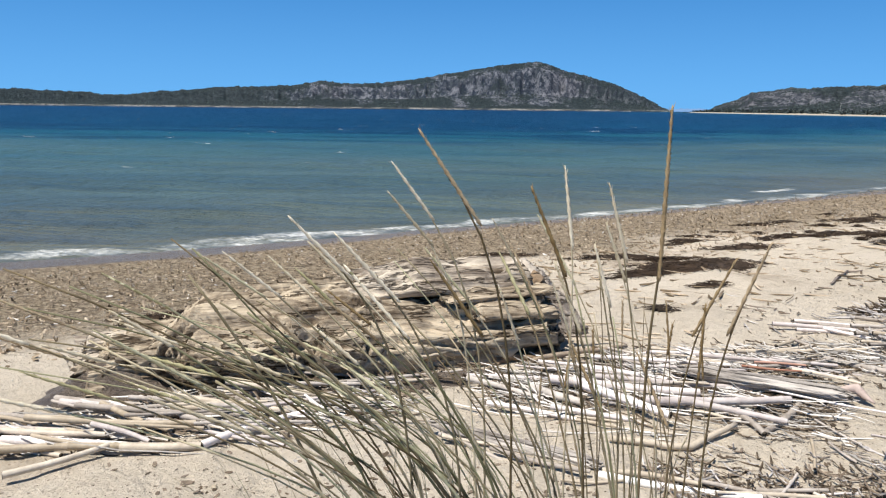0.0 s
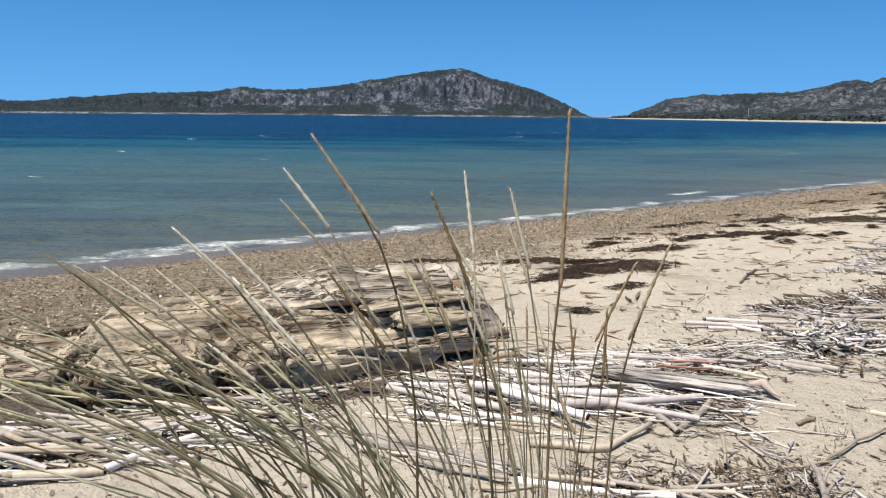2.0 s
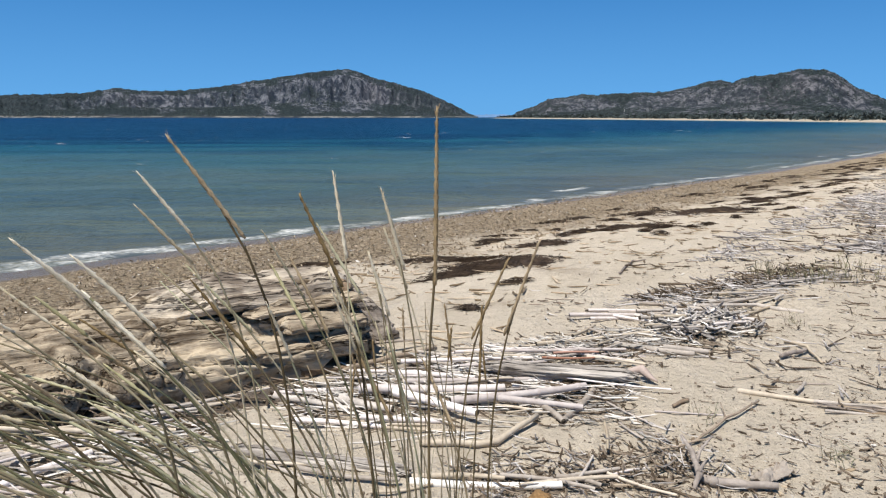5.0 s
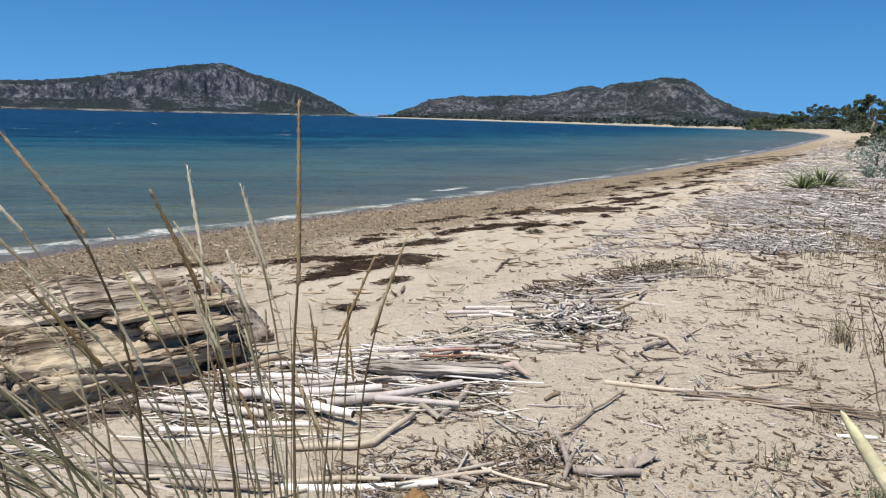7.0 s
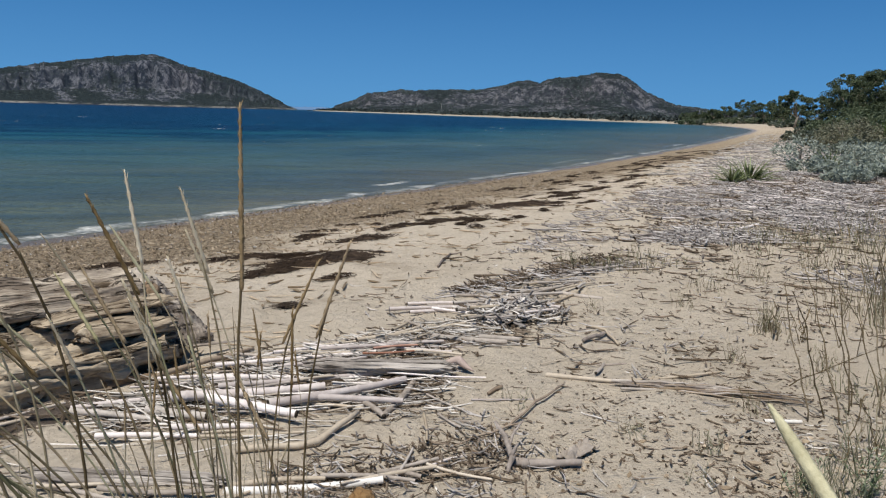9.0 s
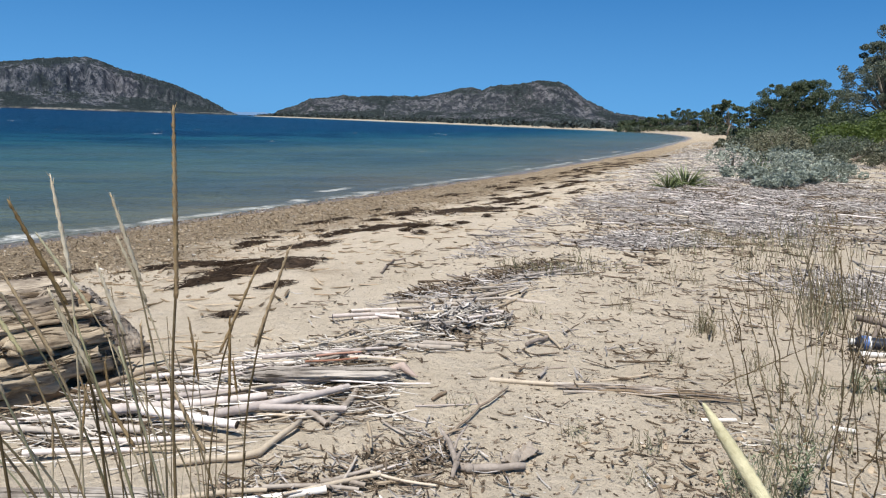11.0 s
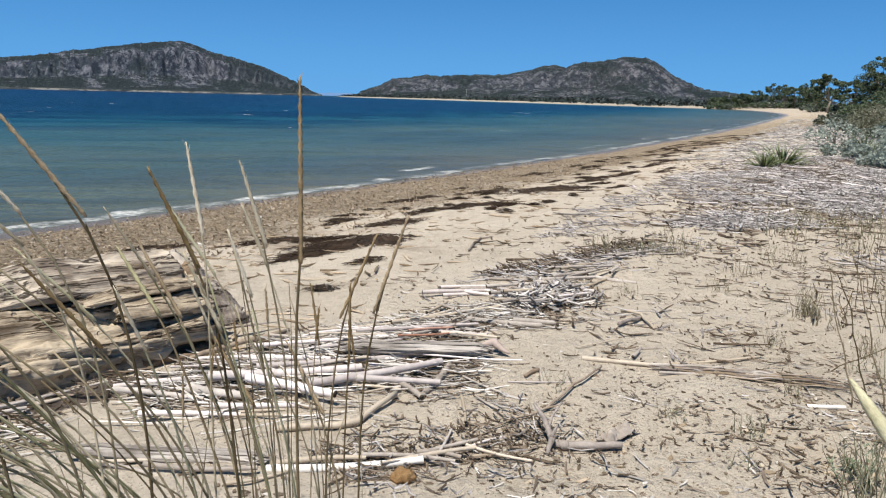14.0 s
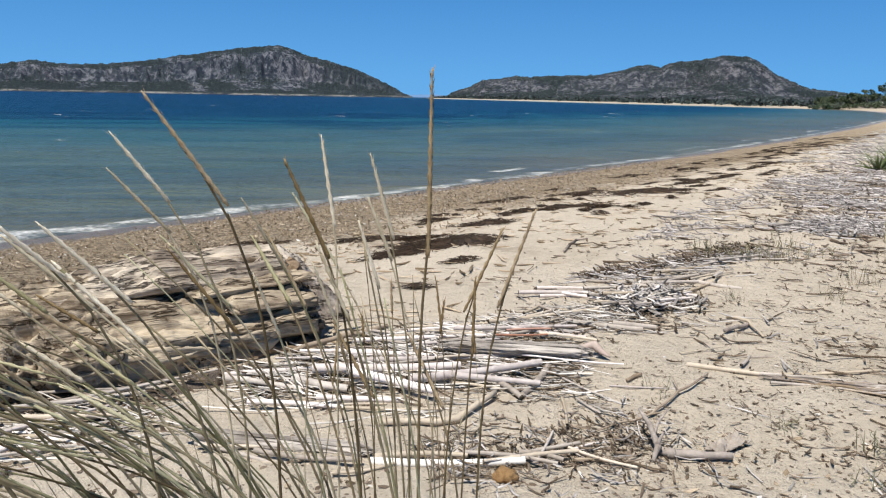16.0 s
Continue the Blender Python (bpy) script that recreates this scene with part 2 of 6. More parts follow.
    col = mix(nt, arith(nt, 'MULTIPLY', step(nt, silt, 0.42, 0.68, 0.0, 0.28), arith(nt, 'MULTIPLY', step(nt, off, 1.0, 5.0), step(nt, off, 34.0, 14.0))), col, (0.125, 0.125, 0.075))
    col = mix(nt, foam, col, (0.82, 0.83, 0.82))
    nt.links.new(col, b.inputs["Base Color"])
    nt.links.new(step(nt, foam, 0, 1, 0.3, 0.8), b.inputs["Roughness"])
    b.inputs["IOR"].default_value = 1.33
    b.inputs["Specular IOR Level"].default_value = 0.09
    h = arith(nt, 'ADD', arith(nt, 'ADD', chop, arith(nt, 'MULTIPLY', crest, 2.5)), arith(nt, 'MULTIPLY', noise_tex(nt, pos, 0.35, 4, 0.6), 2.0))
    bump(nt, b, h, 0.9, 0.25)
    return m


def make_hill(name, rock_lo, rock_hi, green, flat=(0.74, 0.92), scrub=(0.50, 0.60), wooded=None):
    m, nt, b = nodes_of(name)
    geo = nt.nodes.new("ShaderNodeNewGeometry")
    pos = geo.outputs["Position"]
    sepn = nt.nodes.new("ShaderNodeSeparateXYZ")
    nt.links.new(geo.outputs["True Normal"], sepn.inputs[0])
    sepp = nt.nodes.new("ShaderNodeSeparateXYZ")
    nt.links.new(pos, sepp.inputs[0])
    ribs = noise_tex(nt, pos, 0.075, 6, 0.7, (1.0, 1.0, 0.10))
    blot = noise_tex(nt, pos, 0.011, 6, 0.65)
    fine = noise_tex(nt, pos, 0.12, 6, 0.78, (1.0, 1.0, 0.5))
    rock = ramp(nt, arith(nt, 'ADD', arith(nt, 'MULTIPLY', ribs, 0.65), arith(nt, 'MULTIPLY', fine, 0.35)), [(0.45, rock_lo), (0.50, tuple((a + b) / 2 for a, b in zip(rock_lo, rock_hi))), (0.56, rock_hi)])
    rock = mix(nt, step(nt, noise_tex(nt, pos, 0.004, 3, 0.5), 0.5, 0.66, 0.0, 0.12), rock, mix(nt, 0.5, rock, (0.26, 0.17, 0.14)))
    gully = noise_tex(nt, pos, 0.04, 5, 0.65, (1.0, 1.0, 0.12))      # clefts down the face: their shade is painted as darker rock
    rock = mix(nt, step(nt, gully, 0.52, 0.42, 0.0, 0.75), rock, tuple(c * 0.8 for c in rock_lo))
    veg = ramp(nt, fine, [(0.35, tuple(c * 0.55 for c in green)), (0.65, tuple(c * 1.35 for c in green))])
    steep = step(nt, arith(nt, 'ADD', sepn.outputs["Z"], arith(nt, 'MULTIPLY', arith(nt, 'SUBTRACT', blot, 0.5), 1.3)), flat[0], flat[1])
    bush = step(nt, arith(nt, 'ADD', blot, arith(nt, 'MULTIPLY', arith(nt, 'SUBTRACT', fine, 0.5), 1.0)), scrub[0], scrub[1])
    cover = arith(nt, 'MAXIMUM', steep, arith(nt, 'MULTIPLY', bush, 0.85))
    if wooded:      # the low western end and the eastern tail carry scrub instead of cliffs
        ends = arith(nt, 'MAXIMUM', step(nt, sepp.outputs["X"], wooded[0], wooded[1], 0.0, 0.9), step(nt, sepp.outputs["X"], wooded[2], wooded[3], 0.0, 0.65))
        cover = arith(nt, 'MAXIMUM', cover, arith(nt, 'MULTIPLY', ends, step(nt, blot, 0.62, 0.52)))
    col = mix(nt, cover, rock, veg)
    # pale wave-washed rim at the water
    col = mix(nt, arith(nt, 'MULTIPLY', step(nt, sepp.outputs["Z"], 5.5, 2.2), arith(nt, 'MULTIPLY', step(nt, blot, 0.40, 0.56), 0.75)), col, (0.42, 0.41, 0.385))
    nt.links.new(col, b.inputs["Base Color"])
    b.inputs["Roughness"].default_value = 0.95
    b.inputs["Specular IOR Level"].default_value = 0.1
    bump(nt, b, arith(nt, 'ADD', ribs, arith(nt, 'MULTIPLY', fine, 0.6)), 1.0, 14.0)
    return m


M_SAND, M_SEA = make_sand(), make_water()
# hill, far scrub and far coast colours carry a painted blue distance haze
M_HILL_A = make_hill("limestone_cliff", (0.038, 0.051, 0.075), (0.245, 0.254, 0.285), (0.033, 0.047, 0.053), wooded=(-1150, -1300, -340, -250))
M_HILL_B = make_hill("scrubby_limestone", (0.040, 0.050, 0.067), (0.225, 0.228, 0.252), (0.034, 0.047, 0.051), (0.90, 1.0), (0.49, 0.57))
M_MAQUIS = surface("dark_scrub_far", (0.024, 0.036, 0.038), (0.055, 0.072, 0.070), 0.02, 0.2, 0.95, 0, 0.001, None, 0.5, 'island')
M_HAZE = surface("far_coast_haze", (0.10, 0.20, 0.36), (0.13, 0.23, 0.40), 0.01, 0.05, 1.0, 0)
M_CANE = surface("bleached_cane", (0.45, 0.385, 0.36), (0.82, 0.755, 0.73), 6, 45, 0.6, 0.4, 0.002, (1, 1, 1), 0.28)
M_WRACK = surface("brown_sea_grass", (0.16, 0.118, 0.076), (0.46, 0.36, 0.245), 10, 60, 0.85, 0.2, 0.002, None, 0.5, 'island')
M_CANE_WHITE = surface("sun_whitened_cane", (0.62, 0.585, 0.55), (0.86, 0.84, 0.80), 6, 45, 0.55, 0.3, 0.002, None, 0.1)
M_CANE_TAN = surface("tan_cane", (0.34, 0.275, 0.20), (0.60, 0.515, 0.405), 8, 60, 0.55, 0.3, 0.002, None, 0.2)
M_CANE_GREY = surface("weathered_grey_cane", (0.24, 0.205, 0.175), (0.54, 0.48, 0.425), 8, 70, 0.75, 0.5, 0.003, None, 0.2)
M_CANE_RED = surface("reddish_cane", (0.28, 0.125, 0.08), (0.45, 0.245, 0.17), 8, 60, 0.6, 0.3, 0.002)
M_HOLLOW = surface("cane_hollow_shade", (0.03, 0.024, 0.018), (0.07, 0.055, 0.04), 30, 120, 0.9)
M_LITTER = surface("reed_litter", (0.29, 0.262, 0.235), (0.67, 0.635, 0.59), 10, 60, 0.8, 0.2, 0.002, None, 0.45, 'island')
M_LITTER_GREY = surface("grey_reed_litter", (0.19, 0.17, 0.16), (0.55, 0.515, 0.495), 10, 60, 0.85, 0.2, 0.002, None, 0.45, 'island')
M_TWIGS = surface("dark_twigs", (0.055, 0.040, 0.028), (0.22, 0.165, 0.115), 10, 60, 0.85, 0.2, 0.002, None, 0.5, 'island')
def make_wood(name, dark, light, crack):
    m, nt, b = nodes_of(name)
    vec = nt.nodes.new("ShaderNodeTexCoord").outputs["Object"]
    blot = noise_tex(nt, vec, 3.0, 5, 0.65)
    grain = noise_tex(nt, vec, 10.0, 6, 0.7, (0.12, 1.5, 1.5))
    fib = noise_tex(nt, vec, 40.0, 4, 0.7, (0.08, 1.3, 1.3))
    split = arith(nt, 'ABSOLUTE', arith(nt, 'SUBTRACT', noise_tex(nt, vec, 4.5, 5, 0.6, (0.16, 1.6, 1.6)), 0.5))
    col = ramp(nt, arith(nt, 'ADD', arith(nt, 'ADD', arith(nt, 'MULTIPLY', blot, 0.4), arith(nt, 'MULTIPLY', grain, 0.35)), arith(nt, 'MULTIPLY', fib, 0.25)), [(0.43, dark), (0.56, light)])
    open_ = step(nt, split, 0.016, 0.003)
    col = mix(nt, arith(nt, 'MULTIPLY', open_, 0.85), col, crack)
    pits = node(nt, "ShaderNodeTexVoronoi", Scale=16.0)
    nt.links.new(vec, pits.inputs["Vector"])
    pit = arith(nt, 'MULTIPLY', step(nt, pits.outputs["Distance"], 0.22, 0.1), step(nt, blot, 0.55, 0.65))
    col = mix(nt, arith(nt, 'MULTIPLY', pit, 0.4), col, crack)
    nt.links.new(col, b.inputs["Base Color"])
    b.inputs["Roughness"].default_value = 0.88
    b.inputs["Specular IOR Level"].default_value = 0.2
    h = arith(nt, 'ADD', arith(nt, 'MULTIPLY', grain, 0.7), arith(nt, 'MULTIPLY', fib, 0.3))
    h = arith(nt, 'SUBTRACT', h, arith(nt, 'ADD', open_, pit))
    bump(nt, b, h, 0.9, 0.03)
    return m


M_LOG = make_wood("weathered_driftwood", (0.12, 0.088, 0.059), (0.51, 0.425, 0.315), (0.055, 0.034, 0.018))
M_LOG_PALE = make_wood("silvered_log_top", (0.17, 0.135, 0.105), (0.58, 0.505, 0.41), (0.045, 0.034, 0.026))
# darker copy of the log's wood, with shade put into its colour
M_LOG_DARK = make_wood("dark_log_wood", (0.085, 0.058, 0.037), (0.27, 0.195, 0.13), (0.015, 0.010, 0.007))
M_LOG_GREY = make_wood("grey_split_wood", (0.19, 0.155, 0.13), (0.50, 0.44, 0.375), (0.03, 0.022, 0.016))
M_BOARD = make_wood("silvered_wood", (0.16, 0.138, 0.12), (0.52, 0.475, 0.43), (0.04, 0.032, 0.026))
M_SHEATH = surface("pinkish_leaf_sheath", (0.30, 0.22, 0.19), (0.52, 0.42, 0.37), 14, 70, 0.8, 0.6, 0.004)
M_STICK = surface("brown_driftwood_stick", (0.16, 0.115, 0.08), (0.40, 0.315, 0.225), 9, 60, 0.85, 0.6, 0.004)
M_STUB = surface("grey_root_wood", (0.115, 0.092, 0.078), (0.37, 0.315, 0.275), 12, 70, 0.85, 0.6, 0.004)
M_WEED = surface("dried_seaweed", (0.018, 0.011, 0.007), (0.085, 0.055, 0.034), 9, 70, 0.9, 1.0, 0.02, None, 0.2)
M_DEADGRASS = surface("dead_grass", (0.13, 0.10, 0.055), (0.36, 0.28, 0.165), 9, 90, 0.7, 0.2, 0.001, None, 0.5, 'object', 'Object', 0.2)
M_GREENTUFT = surface("grey_green_grass", (0.16, 0.16, 0.095), (0.39, 0.38, 0.25), 9, 80, 0.6, 0.2, 0.001, None, 0.4, 'object', 'Object', 0.2)
M_STRAW = surface("dry_grass_straw", (0.25, 0.205, 0.12), (0.58, 0.505, 0.345), 9, 90, 0.6, 0.2, 0.001, None, 0.5, 'object', 'Object', 0.2)
M_GREENISH = surface("fading_grass_blade", (0.17, 0.172, 0.09), (0.43, 0.41, 0.25), 7, 80, 0.6, 0.2, 0.001, None, 0.45, 'object', 'Object', 0.2)
M_HEAD = surface("pale_seed_head", (0.42, 0.35, 0.23), (0.76, 0.69, 0.54), 30, 220, 0.8, 0.6, 0.003, None, 0.25)
M_HEAD_LIME = surface("ripening_seed_head", (0.34, 0.31, 0.17), (0.58, 0.54, 0.34), 30, 220, 0.7, 0.6, 0.003, None, 0.2)
M_HEAD_BROWN = surface("brown_seed_head", (0.17, 0.115, 0.055), (0.42, 0.31, 0.17), 30, 220, 0.8, 0.6, 0.003, None, 0.25)

# ---- tools for meshes ----
def link_mesh(name, verts, faces, material, parent=None, label="", smooth=True, mats=None, index=None):
    me = bpy.data.meshes.new(name)
    me.from_pydata(verts, [], faces)
    for mt in (mats or [material]):
        me.materials.append(mt)
    if index is not None:
        me.polygons.foreach_set("material_index", index)
    if smooth:
        me.polygons.foreach_set("use_smooth", [True] * len(me.polygons))
    me.update()
    ob = new(name, me)
    if parent is not None:
        ob.parent = parent
    if label:
        ob["label"] = label
    return ob


def part(name, bm, material, parent=None, label="", smooth=True):
    me = bpy.data.meshes.new(name)
    bm.to_mesh(me)
    bm.free()
    me.materials.append(material)
    if smooth:
        me.polygons.foreach_set("use_smooth", [True] * len(me.polygons))
    ob = new(name, me)
    if parent is not None:
        ob.parent = parent
    if label:
        ob["label"] = label
    return ob


class Mesh:
    """Vertices and faces gathered by plain lists."""
    def __init__(self):
        self.v, self.f = [], []

    def tube(self, path, radii, sides=6, cap=True, squash=1.0):
        base = len(self.v)
        n = len(path)
        path = [Vector(p) for p in path]
        up = Vector((0, 0, 1))
        for i, p in enumerate(path):
            d = (path[min(i + 1, n - 1)] - path[max(i - 1, 0)]).normalized()
            ref = up if abs(d.z) < 0.9 else Vector((1, 0, 0))
            a = d.cross(ref).normalized()
            c = a.cross(d).normalized()
            for k in range(sides):
                t = 2 * math.pi * k / sides
                self.v.append(p + (a * math.cos(t) + c * (math.sin(t) * squash)) * radii[i])
        for i in range(n - 1):
            for k in range(sides):
                k2 = (k + 1) % sides
                self.f.append((base + i * sides + k, base + i * sides + k2, base + (i + 1) * sides + k2, base + (i + 1) * sides + k))
        if cap:
            self.f.append(tuple(base + k for k in range(sides))[::-1])
            self.f.append(tuple(base + (n - 1) * sides + k for k in range(sides)))

    def quad(self, a, b, c, d):
        n = len(self.v)
        self.v += [a, b, c, d]
        self.f.append((n, n + 1, n + 2, n + 3))

    def tri(self, a, b, c):
        n = len(self.v)
        self.v += [a, b, c]
        self.f.append((n, n + 1, n + 2))

    def done(self, name, material, parent=None, label="", smooth=True):
        return link_mesh(name, self.v, self.f, material, parent, label, smooth)


def holder(name, m=None):
    e = new(name)
    e.empty_display_size = 0.1
    if m is not None:
        e.matrix_world = m
    return e


rng = random.Random(7)

# ---- the lie of the land ----
def inland(x, y):
    """Signed distance inland from the curved edge of the bay."""
    d1 = 0.819 * x - 0.574 * y + INLAND
    d2 = (x - 127) * 0.91 - (y - 196) * 0.41
    d3 = (x - 172) * 0.988 + (y - 310) * 0.157 - 0.35 * max(0.0, y - 1380)
    left = max(0.0, -x - 3.0)
    d1 += 0.035 * left * left / (1 + 0.05 * left)
    u = 0.574 * x + 0.819 * y
    d1 -= 4.7 * (1 - math.exp(-max(0.0, u - 8) / 36))
    k = 4.5
    m = max(d1, d2, d3)
    if max(abs(x), abs(y)) < 30:
        return d1
    return m + k * math.log(sum(math.exp((d - m) / k) for d in (d1, d2, d3))) if m < 60 else m


def ground_z(x, y):
    v = inland(x, y)
    if v < 9.3:
        z = -(1 - max(v, -25.0) / 9.3) ** 1.15
    else:
        z = 0.0
    if v > 13:
        z += min(2.2, 0.018 * (v - 13))
    r = math.hypot(x, y)
    if r < 60 and v > 0.3:
        q = min(1.0, (v - 0.3) / 3)
        p = Vector((x, y, 0))
        z += q * 0.035 * noise.noise(p * 0.8)
        z += q * 0.024 * noise.noise(p * 2.7)
        if r < 16:
            z += q * (0.013 * noise.noise(p * 7.0) + (0.006 * noise.noise(p * 15.0) if r < 7 else 0.0))
    return z


def fan_sheet(name, material, r0, r1, ratio, az_list, height):
    rings = [r0]
    while rings[-1] < r1:
        rings.append(rings[-1] * ratio + 0.002)
    verts, faces = [], []
    for r in rings:
        for a in az_list:
            x, y = r * math.sin(a), r * math.cos(a)
            verts.append((x, y, height(x, y)))
    n = len(az_list)
    for i in range(len(rings) - 1):
        for k in range(n):
            k2 = (k + 1) % n
            if k2 == 0 and abs(az_list[-1] - az_list[0]) < 5.5:
                continue
            faces.append((i * n + k, (i + 1) * n + k, (i + 1) * n + k2, i * n + k2))
    return verts, faces, rings


az_fine = [radians(-56 + 116 * i / 380) for i in range(381)]
az_rest = [radians(60 + 244 * i / 40) for i in range(1, 40)]
gv, gf, grings = fan_sheet("ground", M_SAND, 0.3, 4700, 1.026, az_fine + az_rest, ground_z)
n_az = len(az_fine) + len(az_rest)
gv.append((0, 0, ground_z(0, 0)))
gf += [(len(gv) - 1, k, (k + 1) % n_az) for k in range(n_az)]
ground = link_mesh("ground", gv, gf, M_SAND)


def carry_inland(ob, verts):
    at = ob.data.attributes.new("inland", 'FLOAT', 'POINT')
    at.data.foreach_set("value", [inland(p[0], p[1]) for p in verts])


carry_inland(ground, gv)
tagged(ground, "pale dry beach sand with a brown band of sea-grass wrack", "beach", kind="structure")


def sea_z(x, y):
    r = math.hypot(x, y)
    if r > 150:
        return SEA
    v = inland(x, y)
    amp = min(1.0, max(0.0, -v / 2.0)) * 0.05
    along = 0.574 * x + 0.819 * y
    swell = math.sin(v * 1.15 + 1.3 * noise.noise(Vector((along * 0.15, v * 0.1, 3)))) * amp
    return SEA + swell + amp * 0.8 * noise.noise(Vector((x * 0.7, y * 0.7, 1))) + 0.012


sv, sf, _ = fan_sheet("sea", M_SEA, 6.5, 4800, 1.02, [radians(-100 + 165 * i / 300) for i in range(301)], sea_z)
sea = link_mesh("sea", sv, sf, M_SEA)
carry_inland(sea, sv)
tagged(sea, "blue bay water, turbid green over the shallows, light foam at the edge", "sea", kind="structure")

# ---- hills across the bay ----
RIDGE_A = [(-58, 0.9), (-52, 1.1), (-46.9, 0.99), (-44.9, 0.91), (-43.3, 0.85), (-41.4, 0.72), (-40.5, 0.78), (-38.5, 1.03), (-36.4, 1.17), (-34.5, 1.39), (-32.9, 1.43), (-29.3, 1.58), (-28.0, 1.82), (-27.3, 2.0), (-25.9, 1.83), (-24.3, 1.79), (-22.6, 1.88), (-20.9, 2.08), (-19.2, 2.33), (-16.4, 2.81), (-14.4, 3.12), (-12.7, 3.38), (-11.0, 3.53), (-10.4, 3.5), (-8.9, 2.86), (-7.2, 2.51), (-5.1, 1.88), (-3.0, 1.0), (-1.7, 0.24), (-0.9, -0.03)]
RIDGE_B = [(1.4, -0.02), (2.5, 0.47), (4.4, 1.28), (5.5, 1.43), (7.0, 1.59), (9.6, 1.68), (13.0, 1.79), (14.7, 2.16), (15.9, 2.51), (16.7, 2.56), (17.4, 2.4), (18.8, 2.79), (20.8, 3.01), (21.7, 3.22), (23.2, 3.15), (24.2, 2.68), (25.2, 1.86), (26.4, 1.35), (27.5, 0.98), (28.5, 0.84), (31, 0.6), (36, 0.3)]


def ridge_height(ridge, az, dist):
    if az <= ridge[0][0] or az >= ridge[-1][0]:
        return 0.0
    for (a0, e0), (a1, e1) in zip(ridge, ridge[1:]):
        if a0 <= az <= a1:
            t = (az - a0) / (a1 - a0)
            return dist * math.tan(radians(e0 + (e1 - e0) * t))


def hill(name, ridge, shore_r, ridge_r, material, cliff, label, scrub=0):
    """A headland: scree apron at the water, ribbed cliff, wooded crest, and a slope down behind."""
    a0, a1 = ridge[0][0], ridge[-1][0]
    cols = int((a1 - a0) / 0.06)
    profile = [(-0.02, -0.06), (0.0, 0.0), (0.03, 0.015), (0.15, 0.07), (0.3, 0.16), (0.42, 0.26), (0.5, 0.34), (0.54, 0.44), (0.57, 0.53), (0.6, 0.62),
               (0.63, 0.71), (0.66, 0.79), (0.72, 0.86), (0.8, 0.92), (0.88, 0.965), (0.95, 0.99), (1.0, 1.0), (1.1, 0.93), (1.3, 0.6), (1.6, -0.05)]
    verts, faces = [], []
    n = len(profile)
    for i in range(cols + 1):
        az = a0 + (a1 - a0) * i / cols
        fade = min(1.0, i / 14, (cols - i) / 14)
        s_az = radians(az) * ridge_r
        wild = 3.6 * noise.noise(Vector((s_az / 55, 2.0, 0))) + 3.0 * noise.noise(Vector((s_az / 17, 5.0, 0))) + 2.6 * abs(noise.noise(Vector((s_az / 6, 7.0, 0))))
        top = ridge_height(ridge, az, ridge_r) + 1.25 - SEA + wild * fade
        lift = 0.10 * noise.noise(Vector((s_az / 320, 9.0, 0)))
        for s, h in profile:
            on_cliff = max(0.0, 1 - abs(s - 0.6) / 0.25)
            rib = noise.noise(Vector((s_az / 60, s * 1.5, 1))) * 0.7 + noise.noise(Vector((s_az / 22, s * 3, 4))) * 0.7 + noise.noise(Vector((s_az / 11, s * 5, 6))) * 0.4
            q = s + on_cliff * rib * 0.085 * cliff
            hh = h + lift * on_cliff + on_cliff * 0.05 * noise.noise(Vector((s_az / 40, s * 9, 2)))
            r = shore_r + (ridge_r - shore_r) * q
            if s > 1.0:
                r = ridge_r + (s - 1.0) * 500
            z = SEA + max(top, 1.0) * hh
            if 0.1 < s < 1.05:
                z += 2.0 * noise.noise(Vector((s_az / 25, s * 14, 7))) * fade
            verts.append((r * math.sin(radians(az)), r * math.cos(radians(az)), z))
    for i in range(cols):
        for k in range(n - 1):
            faces.append((i * n + k, (i + 1) * n + k, (i + 1) * n + k + 1, i * n + k + 1))
    ob = link_mesh(name, verts, faces, material)
    tagged(ob, label, "hill", kind="structure")
    if scrub:
        m, q = Mesh(), random.Random(len(label))
        while len(m.v) < scrub * 6:
            i = q.randrange(1, cols - 1)
            k = q.choice((2, 3, 4, 4, 5, 5, 6, 6, 7, 8, 9, 10, 11, 12, 12, 13, 13, 14, 14, 15, 15, 16, 16, 16))
            if 6 < k < 12 and q.random() < cliff * 0.8:
                continue
            if k > 12 and q.random() < cliff * 0.6:
                continue
            p = Vector(verts[i * n + k]).lerp(Vector(verts[(i + 1) * n + k - 1]), q.random())
            if noise.noise(p * 0.012) < q.uniform(-0.5, 0.3) and k < 14:
                continue
            r, b = q.uniform(1.0, 3.4), len(m.v)
            m.v += [p + Vector((dx * r * q.uniform(0.7, 1.3), dy * r * q.uniform(0.7, 1.3), dz * r * q.uniform(0.5, 1.1))) for dx, dy, dz in ((1, 0, 0.1), (0, 1, 0.1), (-1, 0, 0.1), (0, -1, 0.1), (0, 0, 1), (0, 0, -1))]
            m.f += [(b + c, b + (c + 1) % 4, b + 4) for c in range(4)] + [(b + (c + 1) % 4, b + c, b + 5) for c in range(4)]
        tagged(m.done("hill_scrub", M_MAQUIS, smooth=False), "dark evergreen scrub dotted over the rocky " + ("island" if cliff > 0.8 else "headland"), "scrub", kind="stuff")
    return ob


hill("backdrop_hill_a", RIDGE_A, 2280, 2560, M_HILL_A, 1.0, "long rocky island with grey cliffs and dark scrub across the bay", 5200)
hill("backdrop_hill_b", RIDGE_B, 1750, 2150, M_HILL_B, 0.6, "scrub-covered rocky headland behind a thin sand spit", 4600)
